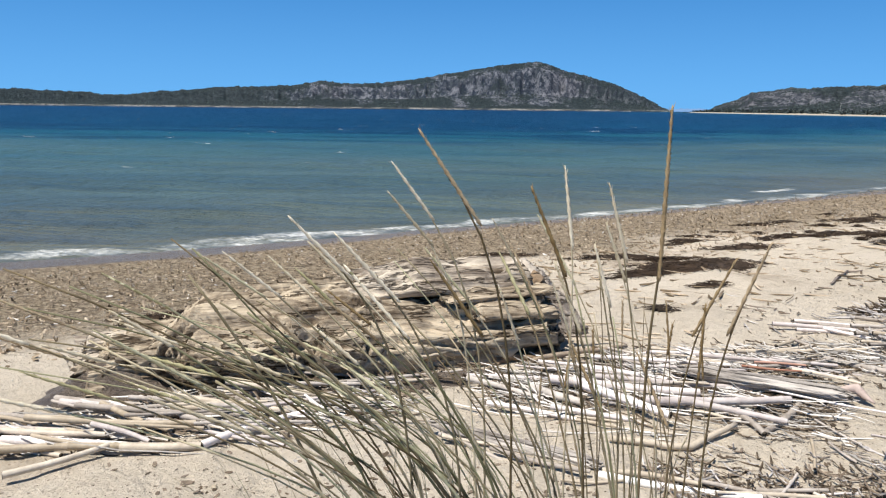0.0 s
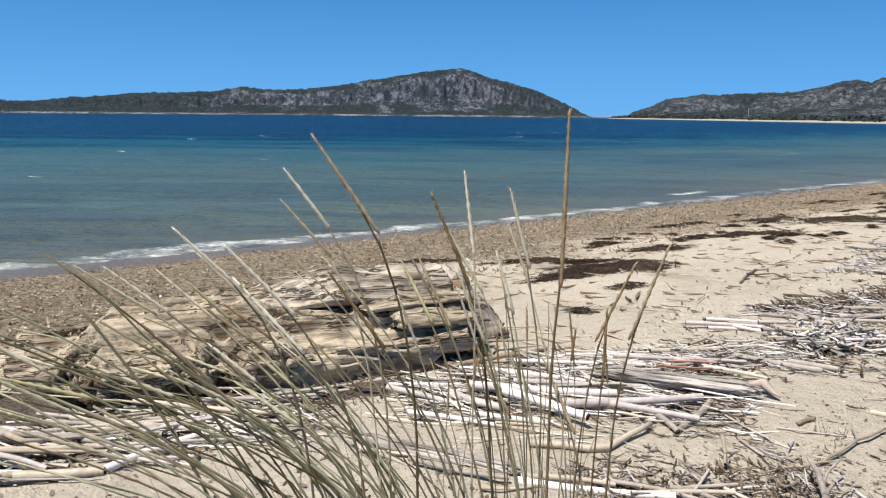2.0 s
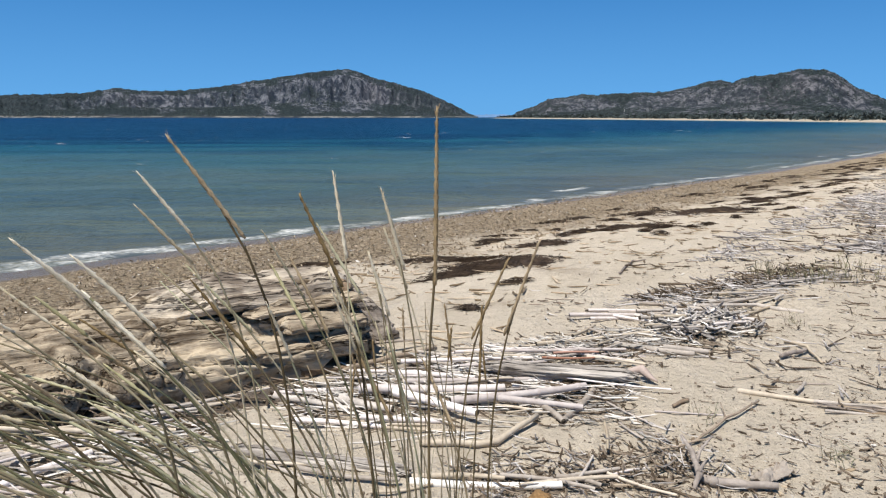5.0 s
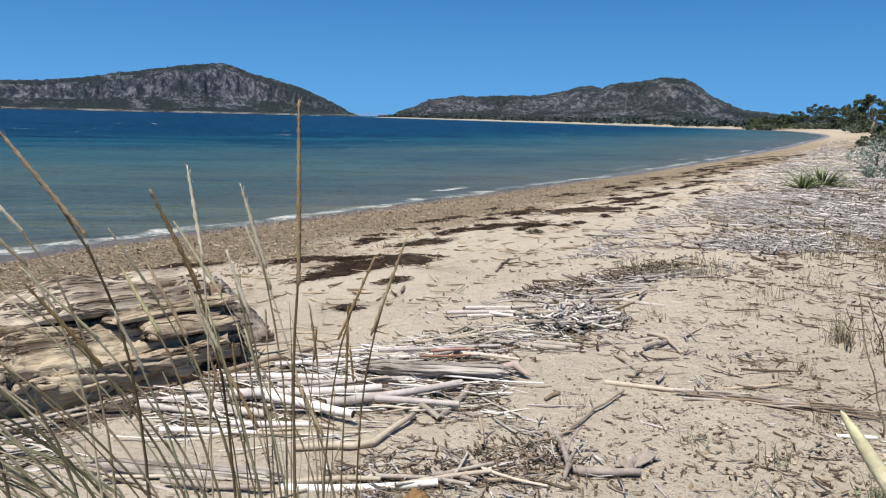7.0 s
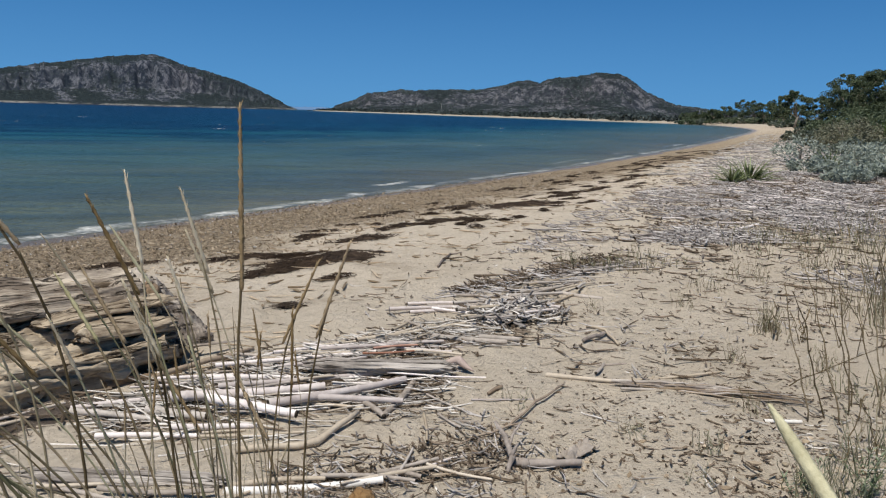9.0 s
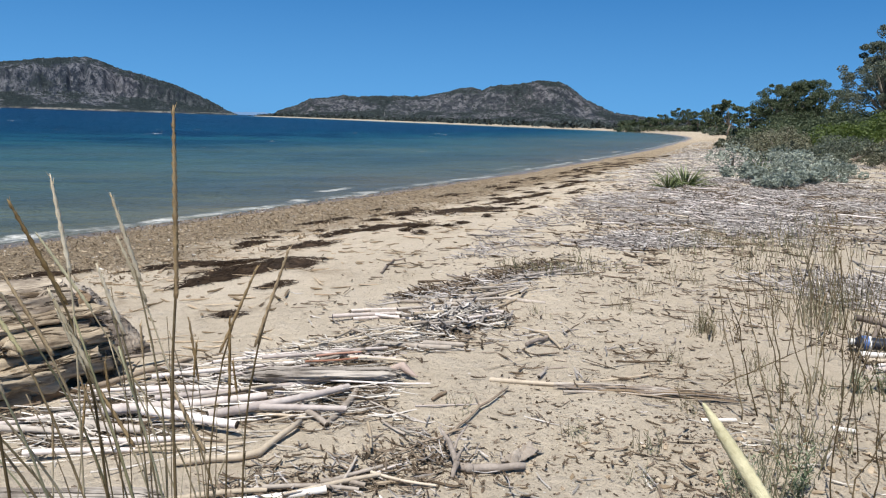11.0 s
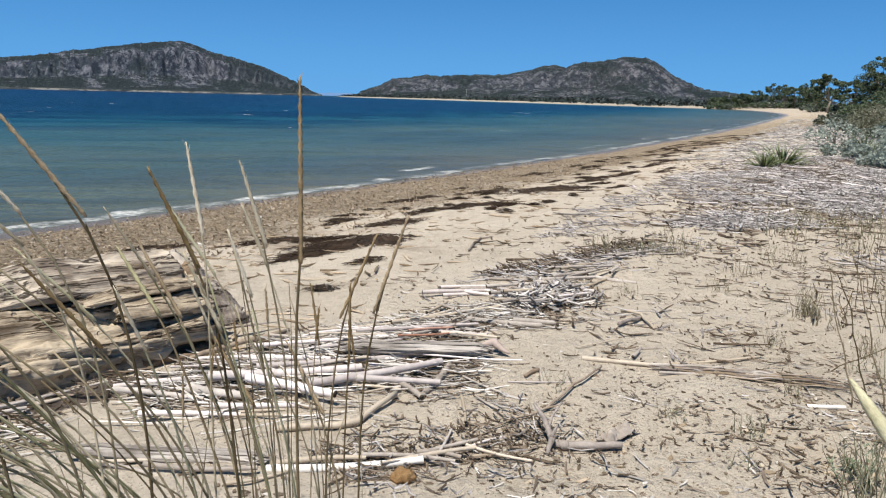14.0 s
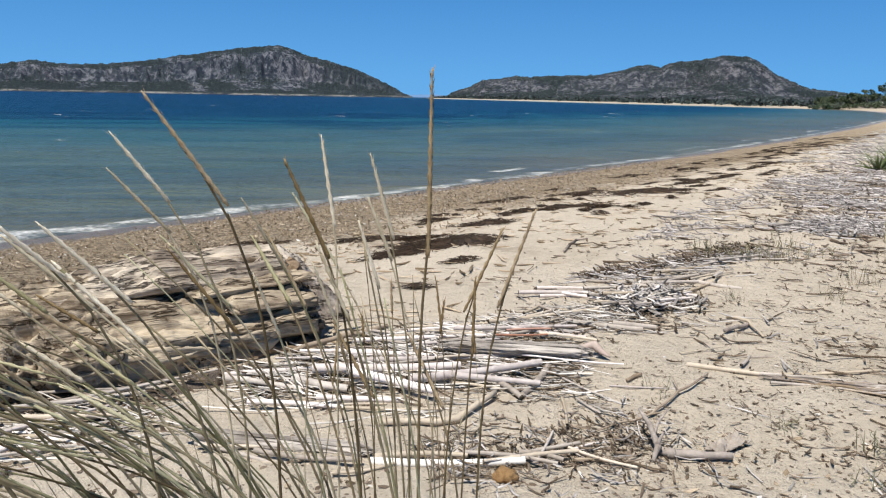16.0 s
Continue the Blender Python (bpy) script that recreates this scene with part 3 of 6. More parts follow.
hill("backdrop_coast", [(-4, -0.02), (-2.0, 0.12), (-1.0, 0.16), (0.4, 0.2), (1.6, 0.16), (3.0, 0.1), (5, -0.02)], 4500, 4600, M_HAZE, 0.0, "pale blue far coast seen through the strait")

# ---- driftwood log ----
def rough_log():
    """A split trunk built of cracked slabs along one axis, hollowed on its front, torn at one end."""
    a, b = Vector((-2.95, 2.85, 0)), Vector((-0.74, 4.16, 0))
    length = (b - a).length
    turn = math.atan2(b.y - a.y, b.x - a.x)
    mid = (a + b) / 2
    log = holder("driftwood_log", Matrix.Translation((mid.x, mid.y, ground_z(mid.x, mid.y) - 0.02)) @ Matrix.Rotation(turn, 4, 'Z') @ Matrix.Diagonal((1.0, 1.06, 1.13, 1.0)))
    tagged(log, "weathered split driftwood trunk, hollow and splintered, lying half sunk in sand", "log")

    def slab(name, s0, s1, front, rise, wide, tall, mat, seed, label="", rough=1.0, n=110, sides=44, tilt=0.0):
        v, f = [], []
        x0, x1 = (s0 - 0.5) * length, (s1 - 0.5) * length
        for i in range(n + 1):
            t = i / n
            x = x0 + (x1 - x0) * t
            taper = min(1.0, 0.5 + t * 5.0, 0.62 + (1 - t) * 6.0)
            cy = -front + 0.03 * math.sin(x * 3 + seed)
            cz = rise + tilt * (t - 0.5) + 0.025 * noise.noise(Vector((x * 2, seed, 0)))
            for k in range(sides):
                th = 2 * math.pi * k / sides
                c, q = math.cos(th), math.sin(th)
                y = math.copysign(abs(c) ** 0.7, c) * wide * taper
                z = math.copysign(abs(q) ** 0.7, q) * tall * taper
                g = Vector((x * 2.0 + seed, y * 7, z * 7))
                d = 0.055 * noise.noise(g) - 0.06 * max(0.0, abs(noise.noise(g * 1.7 + Vector((5, 0, 0)))) * -3 + 0.55)
                d += 0.034 * noise.noise(Vector((x * 5, y * 18, z * 18 + seed))) + 0.020 * noise.noise(Vector((x * 12, y * 36, z * 36)))
                d += 0.03 * noise.noise(Vector((x * 6 + seed, y * 5, z * 5)))
                d *= rough
                jag = (0.10 * noise.noise(Vector((y * 14, z * 14, seed))) + 0.05 * noise.noise(Vector((y * 40, z * 40, seed)))) * max(0.0, abs(t - 0.5) * 2 - 0.8) * 5
                v.append((x + jag * rough, cy - (y + c * d), cz + z + q * d))
        for i in range(n):
            for k in range(sides):
                k2 = (k + 1) % sides
                f.append((i * sides + k, i * sides + k2, (i + 1) * sides + k2, (i + 1) * sides + k))
        for i0 in (0, n):
            c = sum((Vector(v[i0 * sides + k]) for k in range(sides)), Vector()) / sides
            c.x += -0.05 if i0 else 0.05
            v.append(c)
            for k in range(sides):
                tri = (i0 * sides + k, i0 * sides + (k + 1) % sides, len(v) - 1)
                f.append(tri if i0 else tri[::-1])
        return link_mesh(name, v, f, mat, log, label, smooth=False)

    def sweep(name, outline, s0, s1, mat, seed, n, sides, cracks, holes=(), jag=0.12, label="", smooth=True, ledge=0.085):
        """A body drawn along the trunk's axis: outline(t) gives (towards the sea of sand in front, height) corners of its section."""
        v, f = [], []
        for i in range(n + 1):
            t = s0 + (s1 - s0) * i / n
            x = (t - 0.5) * length
            pts = [Vector((p[0], p[1])) for p in outline(t)]
            seg = [(pts[(k + 1) % len(pts)] - pts[k]).length for k in range(len(pts))]
            total, ring = sum(seg), []
            for k in range(sides):
                at, j = total * k / sides, 0
                while at > seg[j]:
                    at -= seg[j]
                    j += 1
                ring.append(pts[j].lerp(pts[(j + 1) % len(pts)], at / seg[j]))
            for _ in range(2):
                ring = [(ring[k - 1] + ring[k] * 2 + ring[(k + 1) % sides]) / 4 for k in range(sides)]
            close = min(i, n - i) / n * (s1 - s0) * length
            pinch = min(1.0, 0.72 + close * 3.0)
            for k in range(sides):
                tan = (ring[(k + 1) % sides] - ring[k - 1]).normalized()
                nor = Vector((-tan.y, tan.x))
                y, z = ring[k] * pinch
                warp = 0.5 * noise.noise(Vector((x * 2.2, y * 5, z * 5 + seed)))
                d = 0.034 * noise.noise(Vector((x * 1.7, y * 4, z * 4 + seed))) + 0.022 * noise.noise(Vector((x * 2.6, y * 13, z * 13 + seed)))
                d += 0.014 * noise.noise(Vector((x * 4.5 + warp, y * 32, z * 32))) + 0.006 * noise.noise(Vector((x * 11, y * 75, z * 75)))
                d -= 0.05 * max(0.0, noise.noise(Vector((x * 5.5, y * 10, z * 10 + seed))) - 0.28)
                led = noise.noise(Vector((x * 1.25 + warp * 0.4, y * 7.5, z * 7.5 + seed * 2))) * 3.2
                d += ledge * (math.floor(led) + min(1.0, (led - math.floor(led)) * 5)) / 3.2
                led = noise.noise(Vector((x * 2.6, y * 19 + warp, z * 19))) * 3
                d += ledge * 0.35 * (math.floor(led) + min(1.0, (led - math.floor(led)) * 5)) / 3
                for fx, fy, wide, deep in cracks:      # long splits that follow the grain
                    q = abs(noise.noise(Vector((x * fx + seed * 3, y * fy + warp, z * fy + warp))))
                    d -= deep * math.exp(-(q / wide) ** 2)
                for ht, hy, hz, hr, hd in holes:
                    d -= hd * math.exp(-(((t - ht) * length * 0.6) ** 2 + (y - hy) ** 2 + (z - hz) ** 2) / (hr * hr))
                tear = max(0.0, 1 - close / 0.16) * (1 if t > 0.5 * (s0 + s1) else -1)
                dx = tear * (jag * noise.noise(Vector((y * 9, z * 9, seed))) + jag * 0.8 * (noise.cell(Vector((y * 14, z * 18, seed))) - 0.5))
                v.append((x + dx, -(y + nor.x * d), z + nor.y * d))
        for i in range(n):
            for k in range(sides):
                k2 = (k + 1) % sides
                f.append((i * sides + k, i * sides + k2, (i + 1) * sides + k2, (i + 1) * sides + k))
        for i0 in (0, n):
            c = sum((Vector(v[i0 * sides + k]) for k in range(sides)), Vector()) / sides
            c.x += -0.06 if i0 else 0.05
            v.append(c)
            for k in range(sides):
                tri = (i0 * sides + k, i0 * sides + (k + 1) % sides, len(v) - 1)
                f.append(tri if i0 else tri[::-1])
        return link_mesh(name, v, f, mat, log, label, smooth=smooth)

    def blend(p, q, w):
        w = min(1.0, max(0.0, w))
        w = w * w * (3 - 2 * w)
        return [(a0 + (b0 - a0) * w, a1 + (b1 - a1) * w) for (a0, a1), (b0, b1) in zip(p, q)]

    low = [(-0.26, -0.04), (-0.28, 0.12), (-0.12, 0.21), (0.10, 0.20), (0.24, 0.16), (0.24, 0.10), (0.06, -0.04)]
    mid_ = [(-0.28, -0.04), (-0.30, 0.22), (-0.12, 0.33), (0.18, 0.31), (0.40, 0.245), (0.47, 0.175), (0.27, -0.04)]
    high = [(-0.26, -0.04), (-0.28, 0.33), (-0.06, 0.38), (0.13, 0.315), (0.35, 0.22), (0.42, 0.13), (0.27, -0.04)]
    under = [(-0.26, -0.04), (-0.28, 0.33), (-0.06, 0.38), (0.13, 0.315), (0.33, 0.22), (0.39, 0.13), (0.26, -0.04)]

    def body(t):
        if t < 0.35:
            out = blend(low, mid_, (t - 0.10) / 0.12)
        else:
            out = blend(mid_, high, (t - 0.35) / 0.2) if t < 0.62 else blend(high, under, (t - 0.62) / 0.15)
        # two swollen lobes on the front with a notch between them
        swell = 0.08 * math.exp(-((t - 0.29) / 0.07) ** 2) + 0.07 * math.exp(-((t - 0.50) / 0.05) ** 2) - 0.09 * math.exp(-((t - 0.41) / 0.025) ** 2)
        return [(y + swell if y > 0.3 else y, z) for y, z in out]

    def lid(t):
        w = min(1.0, (t - 0.36) / 0.3)
        return [(-0.34, 0.16), (-0.33, 0.30 + 0.09 * w), (-0.14, 0.34 + 0.115 * w), (0.02, 0.31 + 0.12 * w), (0.11, 0.27 + 0.10 * w), (0.10, 0.245 + 0.095 * w), (-0.06, 0.23 + 0.085 * w), (-0.16, 0.20)]

    rough = ((0.9, 6.5, 0.06, 0.055), (1.6, 15.0, 0.09, 0.022), (2.4, 34.0, 0.14, 0.009))
    sweep("trunk", body, 0.0, 0.955, M_LOG, 3.0, 420, 190, rough,
          ((0.13, 0.10, 0.13, 0.07, 0.11), (0.17, 0.26, 0.03, 0.08, 0.10), (0.27, 0.40, 0.06, 0.05, 0.07), (0.33, 0.42, 0.10, 0.04, 0.06), (0.30, 0.46, 0.14, 0.03, 0.05), (0.415, 0.38, 0.22, 0.05, 0.12), (0.42, 0.26, 0.27, 0.04, 0.06), (0.52, 0.16, 0.24, 0.035, 0.06), (0.90, 0.36, 0.05, 0.10, 0.18), (0.68, 0.44, -0.01, 0.10, 0.12), (0.94, 0.22, 0.20, 0.06, 0.10)), jag=0.07)
    sweep("upper_slab", lid, 0.36, 0.945, M_LOG_PALE, 8.0, 300, 130, ((0.8, 9.0, 0.05, 0.022), (1.5, 26.0, 0.12, 0.010)), ((0.84, 0.0, 0.42, 0.035, 0.05), (0.62, 0.02, 0.38, 0.04, 0.05)), label="grey split slab on top", ledge=0.04)
    sweep("torn_end", lambda t: [(-0.34, -0.04), (-0.33, 0.45 - 1.9 * (t - 0.92)), (-0.20, 0.50 - 2.0 * (t - 0.92)), (-0.10, 0.46 - 2.0 * (t - 0.92)), (-0.03, 0.20 - 0.4 * (t - 0.92)), (0.05, -0.04)], 0.90, 1.09, M_LOG_GREY, 12.0, 60, 64,
          ((1.5, 14.0, 0.10, 0.016), (3.0, 30.0, 0.14, 0.010)), jag=0.05, label="grey splintered end", ledge=0.012)
    # end plate coloured dark for the shade on this face
    sweep("end_face", lambda t: [(-0.22, -0.02), (-0.22, 0.41), (-0.05, 0.43), (0.08, 0.36), (0.14, 0.24), (0.12, -0.02)], 0.92, 0.972, M_LOG_DARK, 17.0, 30, 70, ((1.5, 14.0, 0.10, 0.02),), jag=0.04, label="end of the trunk, its shade put in as dark wood", ledge=0.03)
    # added wedge: dark wood in place of the shade under the end
    slab("end_wedge", 0.78, 0.95, 0.24, 0.05, 0.13, 0.05, M_LOG_DARK, 14.0, "wedge under the broken end, coloured dark for the shade there", 0.9, 40)
    for k, (s0, s1, fwd, up, wide, tall) in enumerate([(0.70, 0.955, 0.15, 0.335, 0.11, 0.026), (0.76, 0.945, 0.21, 0.275, 0.12, 0.034), (0.82, 0.95, 0.25, 0.215, 0.10, 0.026), (0.60, 0.84, 0.29, 0.195, 0.09, 0.018)]):
        slab("splinter_ledge", s0, s1, fwd, up, wide, tall, M_LOG, 30.0 + k * 3, "", 0.45, 90, 40, 0.02)
    slab("root_stump", -0.04, 0.17, -0.06, 0.12, 0.17, 0.08, M_LOG_PALE, 41.0, "pale stump of a root at the end", 1.2, 70)
    slab("root_knot", -0.02, 0.16, 0.10, 0.04, 0.13, 0.09, M_LOG, 15.0, "gnarled knot with a dark hollow", 1.0, 50)
    r = random.Random(3)
    for i in range(9):     # splinters and ribs of grain standing off the broken faces
        x = r.uniform(-0.1, 0.52) * length
        y, z = -r.uniform(0.08, 0.20), r.uniform(0.10, 0.26)
        d = Vector((r.choice((1, -1)), -r.uniform(0, 0.25), r.uniform(-0.1, 0.18))).normalized()
        m = Mesh()
        ln = r.uniform(0.12, 0.4)
        p = Vector((x, y, z))
        m.tube([p, p + d * ln * 0.5, p + d * ln], [0.014, 0.012, 0.003], 5, True, 0.5)
        m.done("splinter", (M_LOG, M_LOG_DARK, M_LOG_GREY)[i % 3], log)
    return log


rough_log()


def sand_drift(x, y, rx, ry, tall, turn):
    """A low heap of blown sand."""
    v, f, n, rings = [], [], 40, 14
    for i in range(rings + 1):
        q = i / rings
        for k in range(n):
            a = 6.283 * k / n
            w = 1 + 0.22 * noise.noise(Vector((math.cos(a) * 1.3, math.sin(a) * 1.3, x)))
            px, py = math.cos(a) * q * rx * w, math.sin(a) * q * ry * w
            wx, wy = x + px * math.cos(turn) - py * math.sin(turn), y + px * math.sin(turn) + py * math.cos(turn)
            v.append((wx, wy, ground_z(wx, wy) - 0.012 + tall * (0.5 + 0.5 * math.cos(math.pi * q)) + 0.012 * noise.noise(Vector((wx * 9, wy * 9, 0)))))
    f = [(i * n + k, i * n + n + k, i * n + n + (k + 1) % n, i * n + (k + 1) % n) for i in range(rings) for k in range(n)]
    return tagged(link_mesh("sand_drift", v, f, M_SAND), "smooth sand blown up against the driftwood", "sand", kind="structure")


sand_drift(-2.80, 2.74, 0.46, 0.24, 0.22, 0.25)
sand_drift(-1.1, 3.25, 0.5, 0.16, 0.05, 0.5)


# ---- canes ----
def cane(x0, y0, x1, y1, r, material, z=None, bend=0.0, lift0=0.0, lift1=0.0, label="bleached giant-reed cane lying on the sand", group="canes of the driftwood pile", name="cane"):
    p0, p1 = Vector((x0, y0, 0)), Vector((x1, y1, 0))
    ln = (p1 - p0).length
    d = (p1 - p0) / ln
    sd = Vector((-d.y, d.x, 0))
    n = max(4, int(ln / 0.05))
    joint = rng.uniform(0.16, 0.24)
    phase = rng.uniform(0, joint)
    path, radii, mid = [], [], (p0 + p1) / 2
    zc = ground_z(mid.x, mid.y) + (z if z is not None else r * 0.75)
    stops = sorted(set([0.0, ln] + [ln * i / n for i in range(1, n)] + [q for k in range(int(ln / joint) + 2) for q in (phase + k * joint - 0.008, phase + k * joint, phase + k * joint + 0.008) if 0.01 < q < ln - 0.01]))
    for s in stops:
        t = s / ln
        node_q = abs((s - phase + joint / 2) % joint - joint / 2)
        rr = r * (1 - 0.22 * t) * (1.16 if node_q < 0.003 else 1.0)
        q = p0 + d * s - mid + sd * (bend * math.sin(math.pi * t) + 0.013 * noise.noise(Vector((s * 3, x0, y0))))
        path.append((q.x, q.y, lift0 * (1 - t) + lift1 * t))
        radii.append(rr)
    thing = holder(name, Matrix.Translation((mid.x, mid.y, zc)))
    m = Mesh()
    m.tube(path, radii, 8, False)
    m.done("stem", material, thing)
    for i in (0, -1):       # broken ends: dark plugs painted for the shade inside the hollow cane
        e, inner = Vector(path[i]), Vector(path[1 if i == 0 else -2])
        k = Mesh()
        dd = (inner - e).normalized()
        rr = radii[i]
        k.tube([e, e + dd * 0.002, e + dd * 0.014], [rr * 0.999, rr * 0.72, rr * 0.68], 8, True)
        k.done("hollow_end", M_HOLLOW, thing)
    return tagged(thing, label, "cane", group)


MATS = {"w": M_CANE, "t": M_CANE_TAN, "g": M_CANE_GREY, "r": M_CANE_RED, "b": M_CANE_WHITE}
# each: both ends, radius, height of the axis, kind
PILE_A = [(-0.44, 3.29, 0.32, 3.38, .0150, .02, "w"), (-0.63, 3.16, 0.04, 3.21, .0240, .03, "w"), (-0.20, 2.98, 0.41, 3.21, .0205, .065, "w"), (0.01, 3.04, 0.37, 2.96, .0160, .05, "w"),
          (-0.45, 3.06, -0.08, 2.84, .0215, .045, "w"), (-0.57, 2.87, -0.22, 2.84, .0140, .02, "w"), (-0.46, 2.81, -0.28, 2.81, .0065, .01, "t"), (-0.45, 2.77, -0.06, 2.76, .0075, .01, "t"),
          (-0.70, 3.08, -0.45, 2.97, .0220, .03, "g"), (0.45, 3.26, 0.27, 2.87, .0175, .02, "g"), (0.20, 3.00, 0.27, 2.84, .0140, .02, "g"), (-0.31, 2.32, 0.22, 2.34, .0165, .02, "b")]
PILE_A2 = [(-0.49, 3.60, 0.25, 3.71, .0120, .03, "w"), (-0.75, 3.53, -0.14, 3.56, .0100, .02, "w"), (-0.49, 3.46, -0.10, 3.42, .0155, .02, "w"), (0.03, 3.74, 0.70, 3.81, .0105, .03, "w"),
           (0.30, 3.67, 0.54, 3.71, .0072, .045, "r"), (0.24, 3.61, 0.51, 3.63, .0066, .045, "r"), (0.23, 3.91, 0.90, 4.18, .0130, .02, "t"), (-0.19, 2.39, 0.27, 2.40, .0050, .02, "g"),
           (-0.11, 3.05, 0.20, 2.97, .0084, .02, "t"), (0.04, 2.94, 0.22, 3.00, .0050, .02, "t"), (-1.05, 3.22, -0.52, 3.33, .0130, .02, "w"), (-1.02, 3.12, -0.62, 2.98, .0150, .03, "g"), (-0.85, 2.85, -0.45, 2.80, .0120, .02, "w")]
for x0, y0, x1, y1, r, z, k in PILE_A + PILE_A2:
    cane(x0, y0, x1, y1, r, MATS[k], bend=rng.uniform(-0.018, 0.018), z=max(z, r * 0.8))
SANDY = [(0.68, 3.00, 0.96, 2.98, .0043, .006, "w"), (0.49, 3.10, 0.63, 2.90, .0055, .01, "g"), (0.50, 2.86, 0.57, 2.71, .0055, .01, "g"), (0.58, 2.80, 0.66, 2.78, .0046, .01, "g"),
         (0.39, 2.37, 0.52, 2.36, .0070, .01, "t"), (0.44, 2.87, 0.42, 2.61, .0070, .01, "t"), (0.40, 2.44, 0.54, 2.51, .0050, .01, "w"), (0.27, 2.36, 0.36, 2.57, .0061, .03, "g"),
         (1.41, 3.48, 1.63, 3.47, .0066, .01, "g"), (1.14, 3.45, 1.45, 3.57, .0036, .01, "t"), (1.36, 3.24, 1.46, 3.37, .0084, .02, "g"), (0.92, 3.90, 1.14, 3.82, .0180, .03, "g")]
for x0, y0, x1, y1, r, z, k in SANDY:
    cane(x0, y0, x1, y1, r, MATS[k], bend=rng.uniform(-0.01, 0.01), z=max(z, r * 0.8), group="canes strewn over the sand")
PILE_B = [(0.48, 4.58, 1.06, 4.60, .0145, "w"), (0.62, 4.74, 0.95, 4.75, .012, "w"), (0.60, 4.49, 1.04, 4.50, .012, "w"), (0.74, 4.66, 1.1, 4.65, .010, "g"), (1.36, 4.62, 1.61, 4.49, .017, "w"),
          (0.66, 3.94, 1.06, 3.80, .018, "g"), (1.79, 5.03, 2.05, 4.83, .018, "g"), (3.27, 7.35, 4.38, 7.45, .018, "g"), (4.40, 7.34, 5.46, 8.17, .022, "w"),
          (2.23, 6.95, 3.27, 7.35, .010, "g"), (6.59, 10.08, 6.12, 8.97, .022, "w"), (1.11, 3.26, 1.40, 3.14, .013, "t"), (1.39, 3.16, 2.02, 3.23, .008, "t"),
          (1.41, 3.05, 2.18, 2.85, .007, "g"), (1.36, 3.16, 1.72, 3.05, .009, "g")]
for x0, y0, x1, y1, r, k in PILE_B:
    cane(x0, y0, x1, y1, r, MATS[k], bend=rng.uniform(-0.02, 0.02), group="canes strewn over the sand")
PILE_D = [(-2.66, 1.99, -2.15, 2.12, .022, "w"), (-2.54, 1.88, -1.84, 2.15, .017, "t"), (-2.35, 1.72, -2.17, 2.05, .015, "t"), (-2.12, 2.05, -1.83, 2.16, .021, "t"),
          (-1.83, 2.16, -1.60, 2.59, .018, "w"), (-2.88, 2.48, -2.33, 2.58, .020, "g"), (-2.86, 2.17, -2.42, 2.38, .018, "t"), (-2.82, 2.45, -2.33, 2.47, .018, "w"),
          (-2.10, 2.50, -1.62, 2.63, .016, "g"), (-1.77, 2.30, -1.47, 2.41, .008, "w")]
for x0, y0, x1, y1, r, k in PILE_D:
    cane(x0, y0, x1, y1, r, MATS[k], bend=rng.uniform(-0.03, 0.03), z=r * 0.7 + rng.uniform(0.0, 0.03), group="canes heaped before the log")


def strewn(n, centre, along, half_len, half_wide, heading, spread, lengths, radii, lift, keys, group):
    """Single canes lying over one another within a long patch."""
    c = Vector(centre)
    u = Vector((math.cos(radians(along)), math.sin(radians(along))))
    w = Vector((-u.y, u.x))
    for _ in range(n):
        p = c + u * rng.uniform(-half_len, half_len) + w * max(-1, min(1, rng.gauss(0, 0.5))) * half_wide
        h = radians(heading + rng.gauss(0, spread))
        ln = rng.uniform(*lengths)
        d = Vector((math.cos(h), math.sin(h))) * ln / 2
        r = rng.uniform(*radii)
        cane(p.x - d.x, p.y - d.y, p.x + d.x, p.y + d.y, r, MATS[rng.choice(keys)], z=r * 0.7 + rng.uniform(0, lift),
             bend=rng.uniform(-0.02, 0.02), lift0=rng.uniform(0, lift) * 0.4, group=group)


strewn(26, (-0.12, 3.30), 8, 0.72, 0.34, 3, 16, (0.12, 0.5), (0.003, 0.008), 0.025, "wwtggg", "canes of the driftwood pile")
strewn(10, (-0.1, 2.36), 0, 0.7, 0.10, 0, 16, (0.15, 0.5), (0.006, 0.012), 0.02, "wttgg", "canes of the driftwood pile")
strewn(18, (1.22, 4.38), 30, 0.22, 0.20, 6, 24, (0.12, 0.32), (0.006, 0.014), 0.05, "wgggt", "canes strewn over the sand")
strewn(24, (0.12, 3.76), 9, 0.5, 0.20, 6, 17, (0.15, 0.55), (0.004, 0.010), 0.03, "wwwtggg", "canes of the driftwood pile")
strewn(9, (0.75, 4.15), 30, 0.3, 0.2, 12, 24, (0.12, 0.4), (0.005, 0.011), 0.03, "wtgg", "canes strewn over the sand")
strewn(6, (1.5, 4.95), 42, 0.55, 0.2, 12, 18, (0.25, 0.7), (0.007, 0.014), 0.03, "gggt", "canes strewn over the sand")
strewn(16, (2.15, 5.45), 45, 0.8, 0.2, 28, 14, (0.2, 0.7), (0.006, 0.013), 0.03, "ggt", "canes strewn over the sand")
strewn(16, (-1.75, 2.85), 30, 0.7, 0.14, 26, 14, (0.25, 0.7), (0.006, 0.013), 0.04, "tgggw", "canes heaped before the log")
strewn(34, (-2.2, 2.35), 30, 0.75, 0.26, 14, 12, (0.3, 0.8), (0.007, 0.016), 0.05, "wttttggg", "canes heaped before the log")
strewn(66, (6.3, 9.5), 54, 3.6, 1.5, 24, 42, (0.2, 0.8), (0.007, 0.014), 0.06, "wwggt", "canes strewn over the upper beach")

